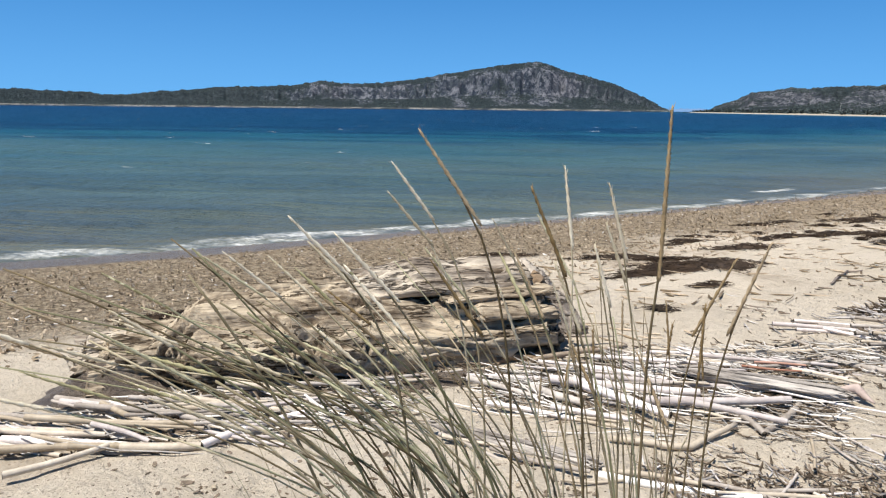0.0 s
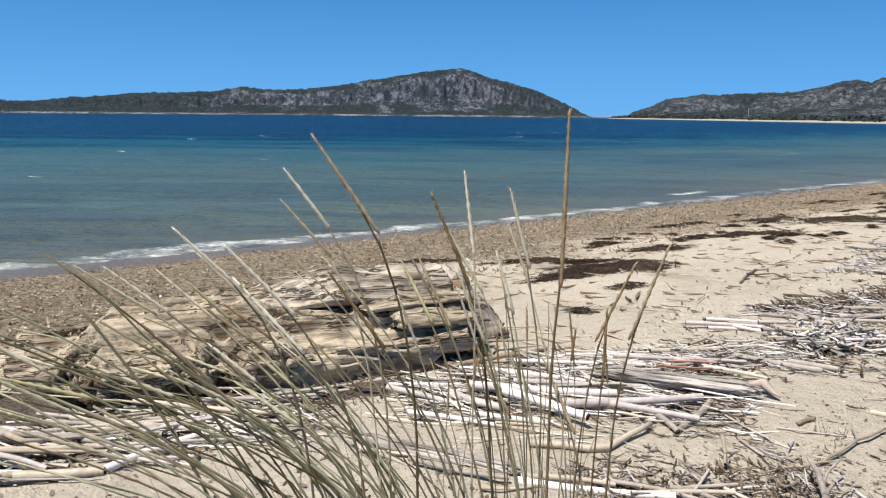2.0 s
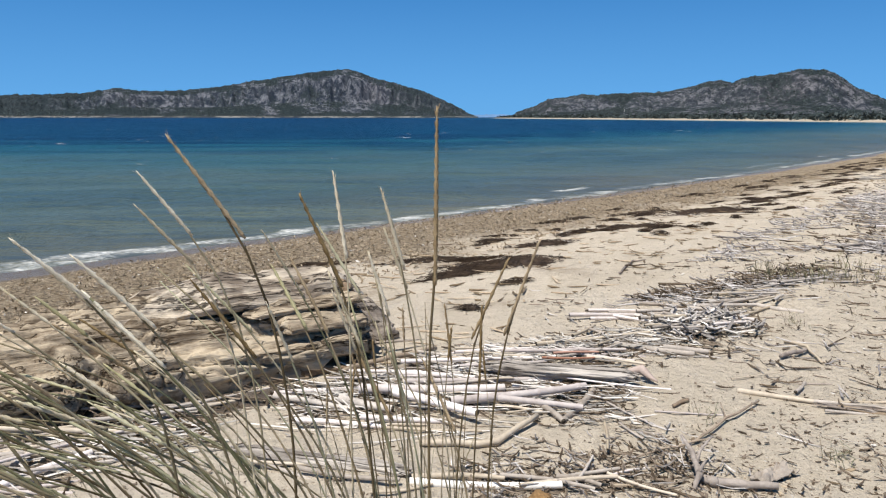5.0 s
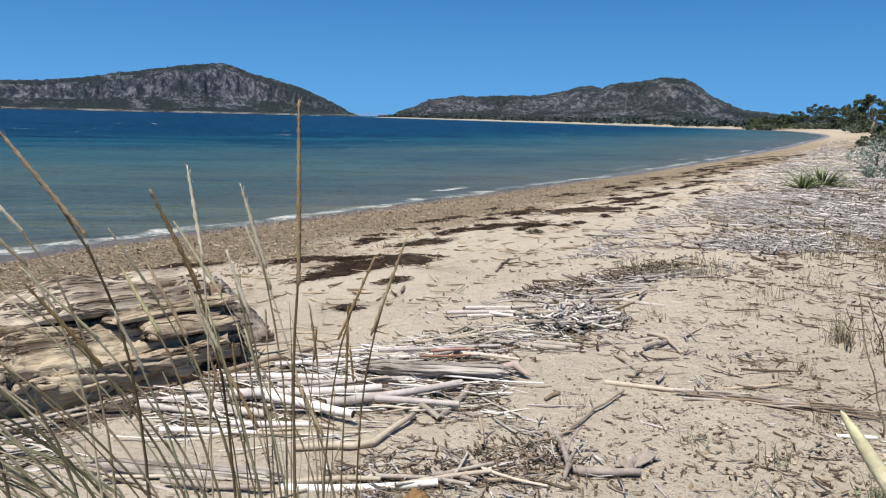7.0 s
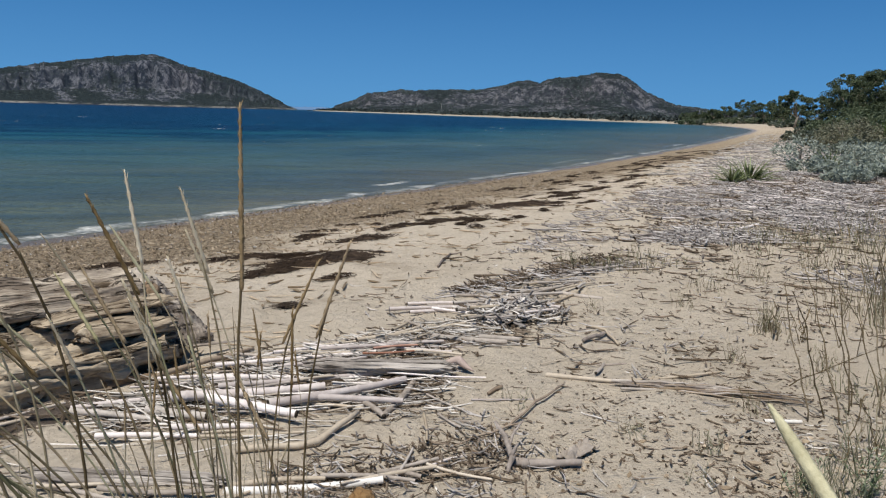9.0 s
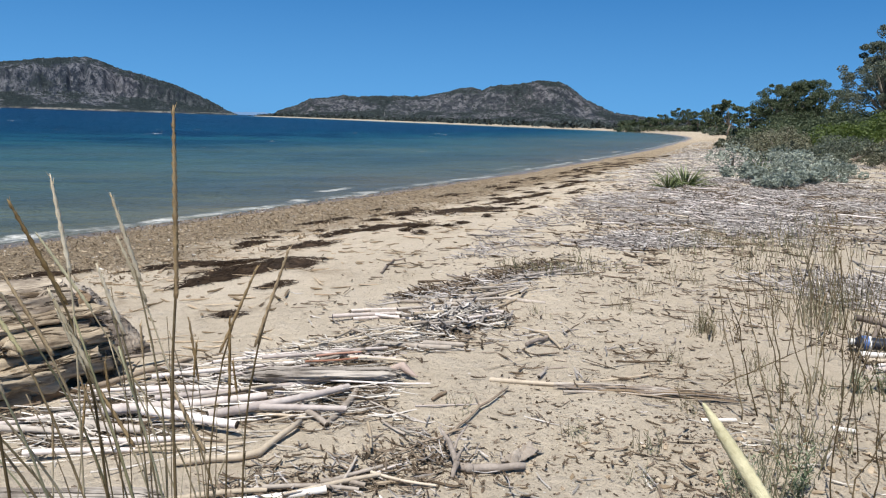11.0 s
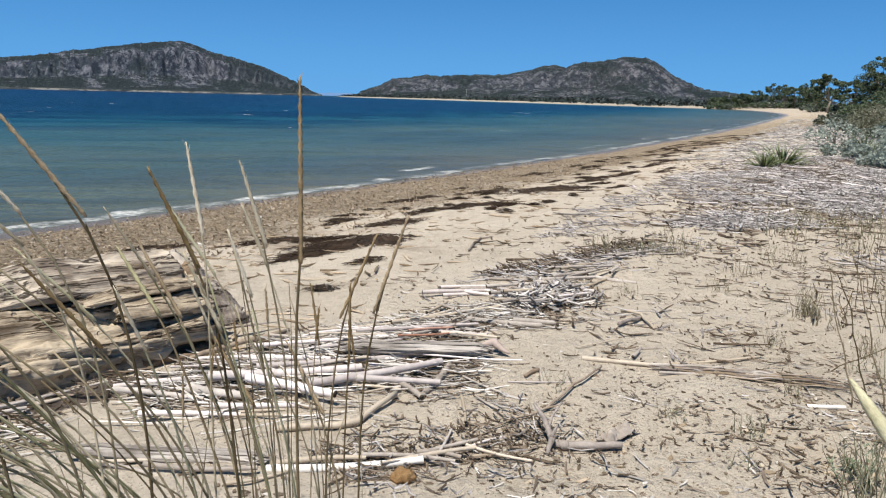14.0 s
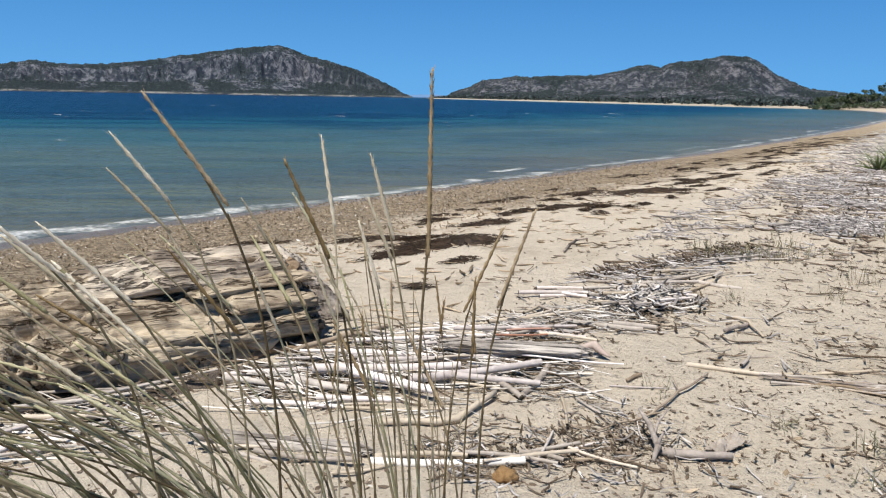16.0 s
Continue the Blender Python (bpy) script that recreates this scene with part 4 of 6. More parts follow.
# ---- single pieces of wood ----
def wood_piece(name, runs, material, label, category="driftwood"):
    """runs: list of (points, radii), points in metres above the sand."""
    x0, y0 = runs[0][0][0][:2]
    ob = Mesh()
    z0 = ground_z(x0, y0)
    for pts, radii in runs:
        path, rad = [], []
        for i in range(len(pts) - 1):
            for k in range(4):
                t = k / 4
                p = Vector(pts[i]).lerp(Vector(pts[i + 1]), t)
                j = 0.006 * noise.noise(p * 14)
                path.append((p.x - x0 + j, p.y - y0 - j, p.z + ground_z(p.x, p.y) - z0))
                rad.append((radii[i] * (1 - t) + radii[i + 1] * t) * (1 + 0.18 * noise.noise(p * 23)))
        p = Vector(pts[-1])
        path.append((p.x - x0, p.y - y0, p.z + ground_z(p.x, p.y) - z0))
        rad.append(radii[-1])
        ob.tube(path, rad, 8)
    o = ob.done(name, material)
    o.location = (x0, y0, z0)
    return tagged(o, label, category)


wood_piece("bent_cane", [([(-0.30, 2.62, .014), (0.0, 2.66, .016), (0.17, 2.89, .03)], [.0135, .0145, .012])], M_CANE_TAN, "kinked pale cane lying on bare sand", "cane")
def split_board(x0, y0, x1, y1, wide, tall, lift, material, label):
    """A split, frayed length of wood with deep grain, thinner and ragged at both ends."""
    d = Vector((x1 - x0, y1 - y0, 0))
    ln, turn = d.length, math.atan2(d.y, d.x)
    z = ground_z((x0 + x1) / 2, (y0 + y1) / 2)
    v, f, n, sides = [], [], 60, 36
    for i in range(n + 1):
        t = i / n
        x = (t - 0.5) * ln
        k = min(1.0, 0.45 + t * 4, 0.5 + (1 - t) * 5)
        for j in range(sides):
            a = 6.283 * j / sides
            y, h = math.cos(a) * wide / 2 * k, math.sin(a) * tall / 2 * k
            g = 1 + 0.30 * noise.noise(Vector((x * 2.5, y * 60, h * 60))) + 0.16 * noise.noise(Vector((x * 6, y * 160, h * 160)))
            fray = 0.07 * noise.noise(Vector((y * 90, h * 90, 3))) * max(0.0, abs(t - 0.5) * 2 - 0.7) * 3
            v.append((x + fray, y * g + 0.012 * math.sin(x * 5), h * g))
    f = [(i * sides + j, i * sides + (j + 1) % sides, (i + 1) * sides + (j + 1) % sides, (i + 1) * sides + j) for i in range(n) for j in range(sides)]
    f += [tuple(range(sides))[::-1], tuple(n * sides + j for j in range(sides))]
    ob = link_mesh("split_board", v, f, material, smooth=False)
    ob.matrix_world = Matrix.Translation(((x0 + x1) / 2, (y0 + y1) / 2, z + tall * 0.5 + lift)) @ Matrix.Rotation(turn, 4, 'Z')
    return tagged(ob, label, "driftwood")


split_board(-0.04, 3.45, 0.66, 3.31, 0.11, 0.06, 0.022, M_BOARD, "frayed grey length of split wood lying across the pile")
split_board(-0.98, 2.52, -0.31, 2.35, 0.07, 0.05, -0.010, M_BOARD, "grey weathered length of wood half buried in sand")
wood_piece("curled_leaf_sheath", [([(0.63, 3.40, .045), (0.70, 3.41, .06), (0.765, 3.34, .02)], [.010, .026, .004])], M_SHEATH, "dry brown curled reed sheath", "reed sheath")
wood_piece("dark_branch", [([(-0.80, 3.58, .02), (-0.55, 3.75, .05), (-0.33, 3.93, .04)], [.013, .016, .012])], M_STICK, "dark brown branch beside the log")
wood_piece("forked_twig", [([(1.32, 6.86, .012), (1.17, 6.45, .014), (1.06, 6.1, .01)], [.008, .010, .010]), ([(1.30, 6.82, .012), (1.42, 6.80, .014)], [.008, .005])], M_STUB, "dark forked twig on open sand", "twig")
wood_piece("root_stub", [([(0.71, 2.42, .02), (0.83, 2.39, .025), (0.96, 2.37, .02)], [.0150, .0155, .0135]), ([(0.74, 2.412, .021), (0.765, 2.405, .023)], [.0185, .0175]), ([(0.67, 2.35, .0), (0.70, 2.40, .04), (0.70, 2.50, .08), (0.685, 2.59, .10)], [.008, .012, .010, .005]), ([(0.69, 2.44, .05), (0.75, 2.54, .08), (0.80, 2.60, .09)], [.007, .005, .003]),
                         ([(0.695, 2.40, .05), (0.74, 2.46, .07)], [.008, .005])], M_STUB, "grey root stub with an upturned fork")
bark = Mesh()
for i in range(13):
    for k in range(7):
        q = Vector((0.93 + 0.15 * i / 12 - 0.007 * k + 0.010 * noise.noise(Vector((i * 0.7, k, 2))), 2.40 + 0.10 * i / 12 + 0.008 * k, 0))
        bark.v.append((q.x - 0.93, q.y - 2.40, 0.012 + 0.03 * abs(noise.noise(Vector((i * 0.55, k * 0.8, 1)))) + 0.02 * math.sin(k) * math.sin(i * 0.9) * 0.6))
bark.f = [(i * 7 + k, i * 7 + 7 + k, i * 7 + 8 + k, i * 7 + k + 1) for i in range(12) for k in range(6)]
bark_ob = bark.done("bark_strip", M_CANE_GREY, smooth=False)
bark_ob.location = (0.93, 2.40, ground_z(0.93, 2.40))
thick = bark_ob.modifiers.new("thickness", 'SOLIDIFY')
thick.thickness = 0.004
tagged(bark_ob, "crinkled pale strip of bark on sand", "bark")
wood_piece("thin_branch", [([(0.52, 2.58, .01), (0.66, 2.66, .015), (0.77, 2.71, .015), (0.95, 2.90, .02), (1.15, 3.11, .02)], [.003, .0045, .0055, .006, .004]), ([(0.77, 2.71, .015), (0.83, 2.70, .03)], [.004, .002]), ([(0.95, 2.90, .02), (0.96, 3.02, .03)], [.004, .002]), ([(0.66, 2.66, .015), (0.62, 2.73, .02)], [.003, .002])], M_STICK, "thin brown branch lying on sand")
wood_piece("curved_twig", [([(1.66, 4.13, .01), (1.72, 3.98, .03), (1.70, 3.75, .01)], [.008, .01, .007])], M_CANE_TAN, "curved pale twig lying on sand", "twig")
wood_piece("wood_stub", [([(0.77, 3.05, .010), (0.81, 3.08, .011), (0.845, 3.105, .010)], [.008, .010, .008])], M_STICK, "short dark broken stub of wood on sand")
wood_piece("bent_twig", [([(1.50, 3.78, .015), (1.61, 3.87, .025), (1.72, 3.97, .02)], [.010, .013, .008])], M_STUB, "short dark bent twig on sand", "twig")
fray = holder("frayed_reed_stalk", Matrix.Translation((1.34, 3.14, ground_z(1.34, 3.14))))
tagged(fray, "long reed stalk frayed into grey strands on sand", "driftwood")
sr = random.Random(58)
for i in range(34):
    w = Mesh()
    a, b = sr.uniform(0.02, 0.45), sr.uniform(0.5, 0.88)
    off = sr.gauss(0, 0.012)
    run = []
    for k in range(6):
        x = a + (b - a) * k / 5
        run.append((x, -0.37 * x + off + (off * 4.0 + 0.012 * noise.noise(Vector((i * 3.1, k * 0.8, 0)))) * x, 0.010 + 0.028 * sr.random() * (0.4 + x)))
    r = sr.uniform(0.0028, 0.0078)
    w.tube(run, [r * 0.8, r, r, r * 0.9, r * 0.7, r * 0.3], 6, True, 0.7)
    w.done("strand", (M_CANE_GREY, M_STICK, M_STUB)[i % 3], fray)

# ---- litter of small sticks ----
def litter(name, count, where, heading, spread, lengths, radii, material, label, lift=0.012):
    m = Mesh()
    r = random.Random(len(label) * 31 + count)
    for _ in range(count):
        x, y = where(r)
        h = radians(r.gauss(heading, spread))
        ln = lengths[0] + (lengths[1] - lengths[0]) * r.random() ** 1.8
        rad = r.uniform(*radii)
        d = Vector((math.cos(h), math.sin(h), 0)) * ln / 2
        z = ground_z(x, y) + rad * 0.7 + r.random() ** 3 * lift
        s = Vector((-d.y, d.x, 0)) * r.gauss(0, 0.03)
        c = Vector((x, y, z))
        k = Vector((-d.y, d.x, 0)) * r.gauss(0, 0.045)
        m.tube([c - d + Vector((0, 0, r.uniform(0, lift))), c - d * 0.3 + s, c + d * 0.35 + k, c + d + Vector((0, 0, r.uniform(-lift, lift) * 0.4))], [rad * r.uniform(0.4, 1), rad * 1.1, rad * r.uniform(0.7, 1.1), rad * r.uniform(0.2, 0.8)], 4, True, r.uniform(0.4, 1.0))
    ob = m.done(name, material, smooth=False)
    return tagged(ob, label, "beach litter", kind="stuff")


def box_at(cx, cy, along, hl, hw):
    ca, sa = math.cos(radians(along)), math.sin(radians(along))

    def f(r):
        a, b = r.uniform(-hl, hl), max(-1.2, min(1.2, r.gauss(0, 0.5))) * hw
        return cx + a * ca - b * sa, cy + a * sa + b * ca
    return f


def beach(v0, v1, u0, u1, power=1.0):
    """A strip of beach: distance from the water, stretch along it; denser near when power > 1."""
    def f(r):
        u = u0 + (u1 - u0) * r.random() ** power
        v = r.uniform(v0, v1) - INLAND
        return 0.574 * u + 0.819 * v, 0.819 * u - 0.574 * v
    return f


def patchy(where, freq=0.8, seed=0.0):
    def f(r):
        for _ in range(40):
            x, y = where(r)
            if noise.noise(Vector((x * freq, y * freq, 11 + seed))) > r.uniform(-0.25, 0.42):
                return x, y
        return x, y
    return f


def above(where, y0=6.2, rise=0.12):
    def f(r):
        for _ in range(60):
            x, y = where(r)
            if y > y0 + rise * x + 1.3 * noise.noise(Vector((x * 0.8, y * 0.8, 4))) + r.expovariate(1.4) - 0.4:
                break
        return x, y
    return f


litter("reed_splinters", 430, box_at(-0.15, 3.25, 4, 0.78, 0.46), 2, 22, (0.05, 0.4), (0.002, 0.006), M_LITTER, "pale reed splinters among the piled canes", 0.03)
litter("reed_splinters", 520, box_at(0.38, 3.88, 18, 0.75, 0.24), 6, 22, (0.05, 0.35), (0.002, 0.006), M_LITTER, "pale reed splinters drifted between the piles", 0.03)
litter("dark_debris", 760, box_at(0.45, 3.88, 14, 0.9, 0.30), 8, 40, (0.015, 0.16), (0.002, 0.007), M_TWIGS, "dark bark and twig debris drifted between the piles", 0.015)
litter("dark_debris", 260, box_at(1.85, 5.6, 34, 1.0, 0.16), 24, 30, (0.03, 0.3), (0.003, 0.011), M_TWIGS, "dark twigs in a drift line on the sand", 0.04)
litter("reed_splinters", 300, box_at(1.9, 5.5, 36, 1.1, 0.28), 18, 40, (0.06, 0.35), (0.003, 0.008), M_LITTER_GREY, "grey reed pieces in a drift line", 0.03)
litter("reed_splinters", 110, box_at(1.22, 4.38, 35, 0.26, 0.22), 60, 60, (0.07, 0.24), (0.006, 0.013), M_LITTER, "jumbled pale reed pieces", 0.05)
litter("reed_splinters", 190, box_at(1.26, 4.42, 35, 0.30, 0.24), 70, 65, (0.07, 0.24), (0.005, 0.011), M_LITTER_GREY, "jumbled grey reed pieces", 0.05)
litter("reed_splinters", 260, box_at(-2.1, 2.42, 28, 1.0, 0.3), 14, 20, (0.1, 0.5), (0.003, 0.008), M_LITTER, "tan reed splinters before the log", 0.04)
litter("reed_splinters", 150, box_at(0.40, 2.42, 25, 0.5, 0.3), 20, 60, (0.03, 0.16), (0.002, 0.005), M_LITTER_GREY, "short reed splinters on sand", 0.03)
litter("reed_litter", 4200, above(patchy(box_at(6.2, 9.2, 54, 4.0, 1.8))), 22, 42, (0.06, 0.6), (0.004, 0.011), M_LITTER_GREY, "bleached reed litter on the upper beach", 0.04)
litter("reed_litter", 4600, patchy(box_at(10.4, 12.8, 54, 5.0, 2.6), 0.6, 3), 26, 50, (0.1, 0.8), (0.005, 0.012), M_LITTER_GREY, "bleached reed litter before the dune plants", 0.05)
litter("reed_litter", 5400, above(patchy(beach(8.9, 14.2, 6.5, 30, 1.5), 0.7, 5)), 26, 50, (0.04, 0.4), (0.003, 0.010), M_LITTER_GREY, "grey reed litter covering the upper beach", 0.04)
litter("cane_litter", 150, box_at(9.6, 13.0, 54, 5.0, 2.4), 30, 40, (0.3, 1.0), (0.009, 0.018), M_CANE, "bleached canes strewn before the dune plants", 0.06)
litter("reed_litter", 2600, patchy(beach(8.7, 14.0, 24, 60, 1.5), 0.4, 7), 30, 45, (0.2, 0.9), (0.008, 0.02), M_LITTER_GREY, "grey reed litter along the dune foot", 0.05)
litter("reed_litter", 2600, patchy(beach(13.2, 18.5, 9, 34, 1.4), 0.5, 9), 26, 55, (0.08, 0.7), (0.005, 0.013), M_LITTER_GREY, "grey reed litter among the dune plants", 0.05)
litter("dark_debris", 1300, patchy(beach(12.5, 18.5, 8, 32, 1.4), 0.6, 10), 20, 60, (0.06, 0.5), (0.004, 0.012), M_TWIGS, "dark twigs among the dune plants", 0.06)
litter("reed_litter", 2800, beach(7.8, 15, 20, 110, 1.7), 30, 40, (0.3, 1.0), (0.008, 0.016), M_LITTER, "reed litter along the distant beach", 0.05)
litter("twig_litter", 1000, beach(8.6, 15, -1.5, 9), 12, 60, (0.01, 0.07), (0.002, 0.005), M_TWIGS, "small dark twigs and crumbs on dry sand", 0.01)
litter("twig_litter", 150, box_at(2.9, 4.4, 25, 2.0, 1.6), 12, 55, (0.08, 0.36), (0.003, 0.007), M_TWIGS, "thin dark twigs strewn on the upper sand", 0.02)
litter("reed_splinters", 240, patchy(box_at(2.9, 4.6, 25, 2.4, 1.7), 1.4, 2), 12, 55, (0.03, 0.22), (0.002, 0.006), M_LITTER_GREY, "grey reed bits strewn on the upper sand", 0.015)
litter("twig_litter", 750, patchy(box_at(3.0, 4.8, 25, 2.4, 1.8), 1.6), 12, 60, (0.015, 0.11), (0.003, 0.007), M_TWIGS, "dark plant crumbs strewn on the upper sand", 0.012)
litter("twig_litter", 420, box_at(1.4, 2.6, 10, 1.3, 0.6), 10, 60, (0.012, 0.08), (0.002, 0.005), M_TWIGS, "dark twigs scattered on the sand", 0.012)
litter("twig_litter", 220, box_at(2.9, 4.6, 30, 1.6, 1.0), 10, 60, (0.03, 0.14), (0.002, 0.005), M_TWIGS, "dark twigs scattered further off", 0.012)
# denser than the real debris: its dark colour also fills in shade between canes
litter("dark_debris", 1700, box_at(-0.15, 3.24, 4, 0.75, 0.36), 5, 30, (0.02, 0.18), (0.002, 0.005), M_TWIGS, "dark bark and twig debris under the piled canes", 0.012)
litter("dark_debris", 460, box_at(0.32, 2.44, 14, 0.45, 0.20), 20, 65, (0.02, 0.14), (0.002, 0.005), M_TWIGS, "dark crumbled debris beside the white cane", 0.02)
litter("dark_debris", 130, box_at(1.3, 4.5, 30, 0.36, 0.36), 10, 60, (0.02, 0.2), (0.003, 0.009), M_TWIGS, "dark debris in the reed heap", 0.03)
litter("dark_debris", 420, box_at(-1.7, 2.9, 30, 0.9, 0.2), 26, 40, (0.02, 0.2), (0.003, 0.008), M_TWIGS, "dark debris against the foot of the log", 0.03)
litter("dark_debris", 420, box_at(-2.1, 2.42, 28, 1.0, 0.3), 14, 30, (0.03, 0.25), (0.003, 0.008), M_TWIGS, "dark debris before the log", 0.02)
litter("dark_debris", 3000, above(box_at(6.8, 9.6, 54, 6.0, 2.2), 5.6), 20, 50, (0.03, 0.3), (0.004, 0.012), M_TWIGS, "dark debris among the upper reed litter", 0.02)
def shards(name, count, where, sizes, material, label, patchy=0.9):
    """Flat angular chips of bark and reed, gathered in loose patches."""
    m, r, made = Mesh(), random.Random(count * 7 + len(label)), 0
    while made < count:
        x, y = where(r)
        if noise.noise(Vector((x * 1.4, y * 1.4, 6))) * patchy < r.uniform(-0.45, 0.3):
            continue
        made += 1
        s = sizes[0] + (sizes[1] - sizes[0]) * r.random() ** 2.5
        n, long_, turn = r.choice((4, 5, 5, 6)), r.uniform(1.0, 2.8), r.uniform(0, 6.283)
        ct, st, th = math.cos(turn), math.sin(turn), s * r.uniform(0.15, 0.5)
        tx, ty = r.gauss(0, 0.25), r.gauss(0, 0.25)
        z, base = ground_z(x, y) - 0.001, len(m.v)
        for top in (0, 1):
            for k in range(n):
                a = 6.283 * (k + 0.3 * r.random()) / n
                lx, ly = math.cos(a) * s * long_, math.sin(a) * s
                px, py = lx * ct - ly * st, lx * st + ly * ct
                m.v.append((x + px, y + py, z + max(0.0, px * tx + py * ty + s * 0.2) + top * th))
        m.f.append(tuple(base + n + k for k in range(n)))
        m.f += [(base + k, base + (k + 1) % n, base + n + (k + 1) % n, base + n + k) for k in range(n)]
    return tagged(m.done(name, material, smooth=False), label, "beach litter", kind="stuff")


shards("bark_chips", 4800, beach(8.7, 15, -1.5, 8), (0.002, 0.0085), M_TWIGS, "small dark bark chips strewn on dry sand")
shards("bark_chips", 2200, box_at(1.6, 2.6, 10, 1.3, 0.8), (0.002, 0.007), M_TWIGS, "dark bark chips on the open sand")
shards("bark_chips", 700, box_at(-1.5, 1.85, 20, 1.3, 0.5), (0.002, 0.010), M_TWIGS, "dark chips on the bare sand before the canes")
litter("twig_litter", 420, patchy(box_at(1.6, 2.1, 10, 1.1, 0.6), 2.2), 10, 65, (0.015, 0.10), (0.002, 0.005), M_TWIGS, "dark twigs on the front sand", 0.015)
litter("reed_splinters", 160, patchy(box_at(1.5, 2.2, 10, 1.1, 0.6), 2.2, 4), 10, 65, (0.02, 0.14), (0.002, 0.005), M_LITTER, "pale reed bits on the front sand", 0.015)
shards("bark_chips", 500, box_at(1.6, 2.0, 10, 1.0, 0.5), (0.004, 0.012), M_WRACK, "brown leaf chips on the front sand")
shards("reed_chips", 2000, beach(8.7, 15, -1.5, 8), (0.002, 0.008), M_LITTER, "pale reed chips strewn on dry sand")
shards("wrack_chips", 450, beach(0.8, 6.2, -7, 18, 1.2), (0.005, 0.013), M_LITTER, "pale chips on the wrack band", 0.3)
shards("wrack_chips", 11000, beach(0.8, 6.4, -7, 18, 1.2), (0.005, 0.016), M_WRACK, "brown chips on the wrack band", 0.3)
litter("wrack_flakes", 2200, beach(5.4, 8.8, 2, 44, 1.3), 30, 60, (0.04, 0.28), (0.004, 0.012), M_WRACK, "brown sea-grass strands on the sand above the wrack", 0.01)
litter("wrack_flakes", 9500, beach(0.9, 6.4, -7, 26, 1.3), 30, 80, (0.02, 0.075), (0.004, 0.012), M_WRACK, "brown sea-grass flakes on the wrack band", 0.035)
litter("wrack_flakes", 900, beach(0.9, 6.4, -7, 26, 1.3), 30, 80, (0.015, 0.06), (0.004, 0.010), M_LITTER, "pale flakes on the wrack band", 0.015)

# ---- dark seaweed ----
def seaweed(x, y, sx, sy, high, turn):
    m = Mesh()
    r = random.Random(int(x * 97 + y * 31))
    nr, ns = 9, 44
    ct, st = math.cos(radians(turn)), math.sin(radians(turn))
    z0 = ground_z(x, y)
    for i in range(nr + 1):
        q = i / nr
        for k in range(ns):
            th = 2 * math.pi * k / ns
            rag = 0.9 + 0.5 * noise.noise(Vector((math.cos(th) * 1.5 + x, math.sin(th) * 1.5 + y, 0))) + 0.42 * noise.noise(Vector((math.cos(th) * 4 + x, math.sin(th) * 4, y))) + 0.25 * noise.noise(Vector((math.cos(th) * 11 + x, math.sin(th) * 11, y)))
            lx, ly = math.cos(th) * sx * q * rag, math.sin(th) * sy * q * rag
            px, py = lx * ct - ly * st, lx * st + ly * ct
            z = high * (1 - q * q) * (0.7 + 0.9 * abs(noise.noise(Vector((px * 9 + x, py * 9 + y, 2))))) - 0.008 * q
            m.v.append((px, py, ground_z(x + px, y + py) - z0 + z + 0.004))
    for i in range(nr):
        for k in range(ns):
            k2 = (k + 1) % ns
            m.f.append((i * ns + k, (i + 1) * ns + k, (i + 1) * ns + k2, i * ns + k2))
    for _ in range(int(700 * (sx * sy) ** 0.5)):     # loose ribbons
        th, q = r.uniform(0, 6.283), r.random() ** 0.6 * 1.35
        lx, ly = math.cos(th) * sx * q, math.sin(th) * sy * q
        px, py = lx * ct - ly * st, lx * st + ly * ct
        h = radians(r.gauss(turn, 50))
        d = Vector((math.cos(h), math.sin(h), 0)) * r.uniform(0.02, 0.09)
        c = Vector((px, py, ground_z(x + px, y + py) - z0 + max(0, high * (1 - q * q)) * 0.9 + 0.008))
        m.tube([c - d, c + Vector((0, 0, r.uniform(0, 0.015))), c + d], [0.004, 0.005, 0.003], 4, True, 0.5)
    ob = m.done("seaweed_clump", M_WEED, smooth=False)
    ob.location = (x, y, z0)
    return tagged(ob, "dark brown dried seaweed mat on the sand", "seaweed", "seaweed clumps on the beach")


for x, y, sx, sy, h, a in [(0.27, 7.15, .34, .34, .05, 30), (-0.14, 6.95, .36, .30, .045, 20), (-0.42, 6.6, .26, .14, .03, 20), (-0.70, 7.75, .40, .12, .035, 5), (0.17, 6.05, .11, .06, .03, 0), (-0.17, 5.04, .08, .045, .025, -5), (-0.05, 9.25, .12, .08, .03, 0), (-2.0, 8.0, .3, .12, .03, 10),
                           (1.7, 9.9, .42, .13, .04, 30), (3.4, 11.8, .7, .5, .04, 10), (2.4, 12.3, .4, .14, .04, 15), (1.9, 10.0, .5, .12, .03, 10), (1.2, 9.6, .22, .1, .03, 15), (0.6, 8.6, .34, .12, .04, 14), (-2.4, 6.7, .5, .1, .04, 20)]:
    seaweed(x, y, sx, sy, h, a)
for x, y, sx, sy, h, a in [(0.0, 9.1, .2, .1, .03, 30), (5.2, 14.0, .4, .14, .03, 30), (4.6, 13.1, .35, .15, .03, 20), (-1.9, 5.6, .35, .1, .03, 25), (-3.6, 4.6, .5, .12, .03, 25), (-0.2, 7.7, .3, .09, .03, 20)]:
    seaweed(x, y, sx, sy, h, a)

wr = random.Random(64)
for i in range(130):
    u, v = 8 + 40 * wr.random() ** 1.3, wr.uniform(5.2, 8.4) - INLAND
    k = 0.6 + u / 30
    seaweed(0.574 * u + 0.819 * v, 0.819 * u - 0.574 * v, (.05 + .24 * wr.random() ** 2) * k, wr.uniform(.03, .085) * k, wr.uniform(.015, .03), wr.gauss(10, 26))

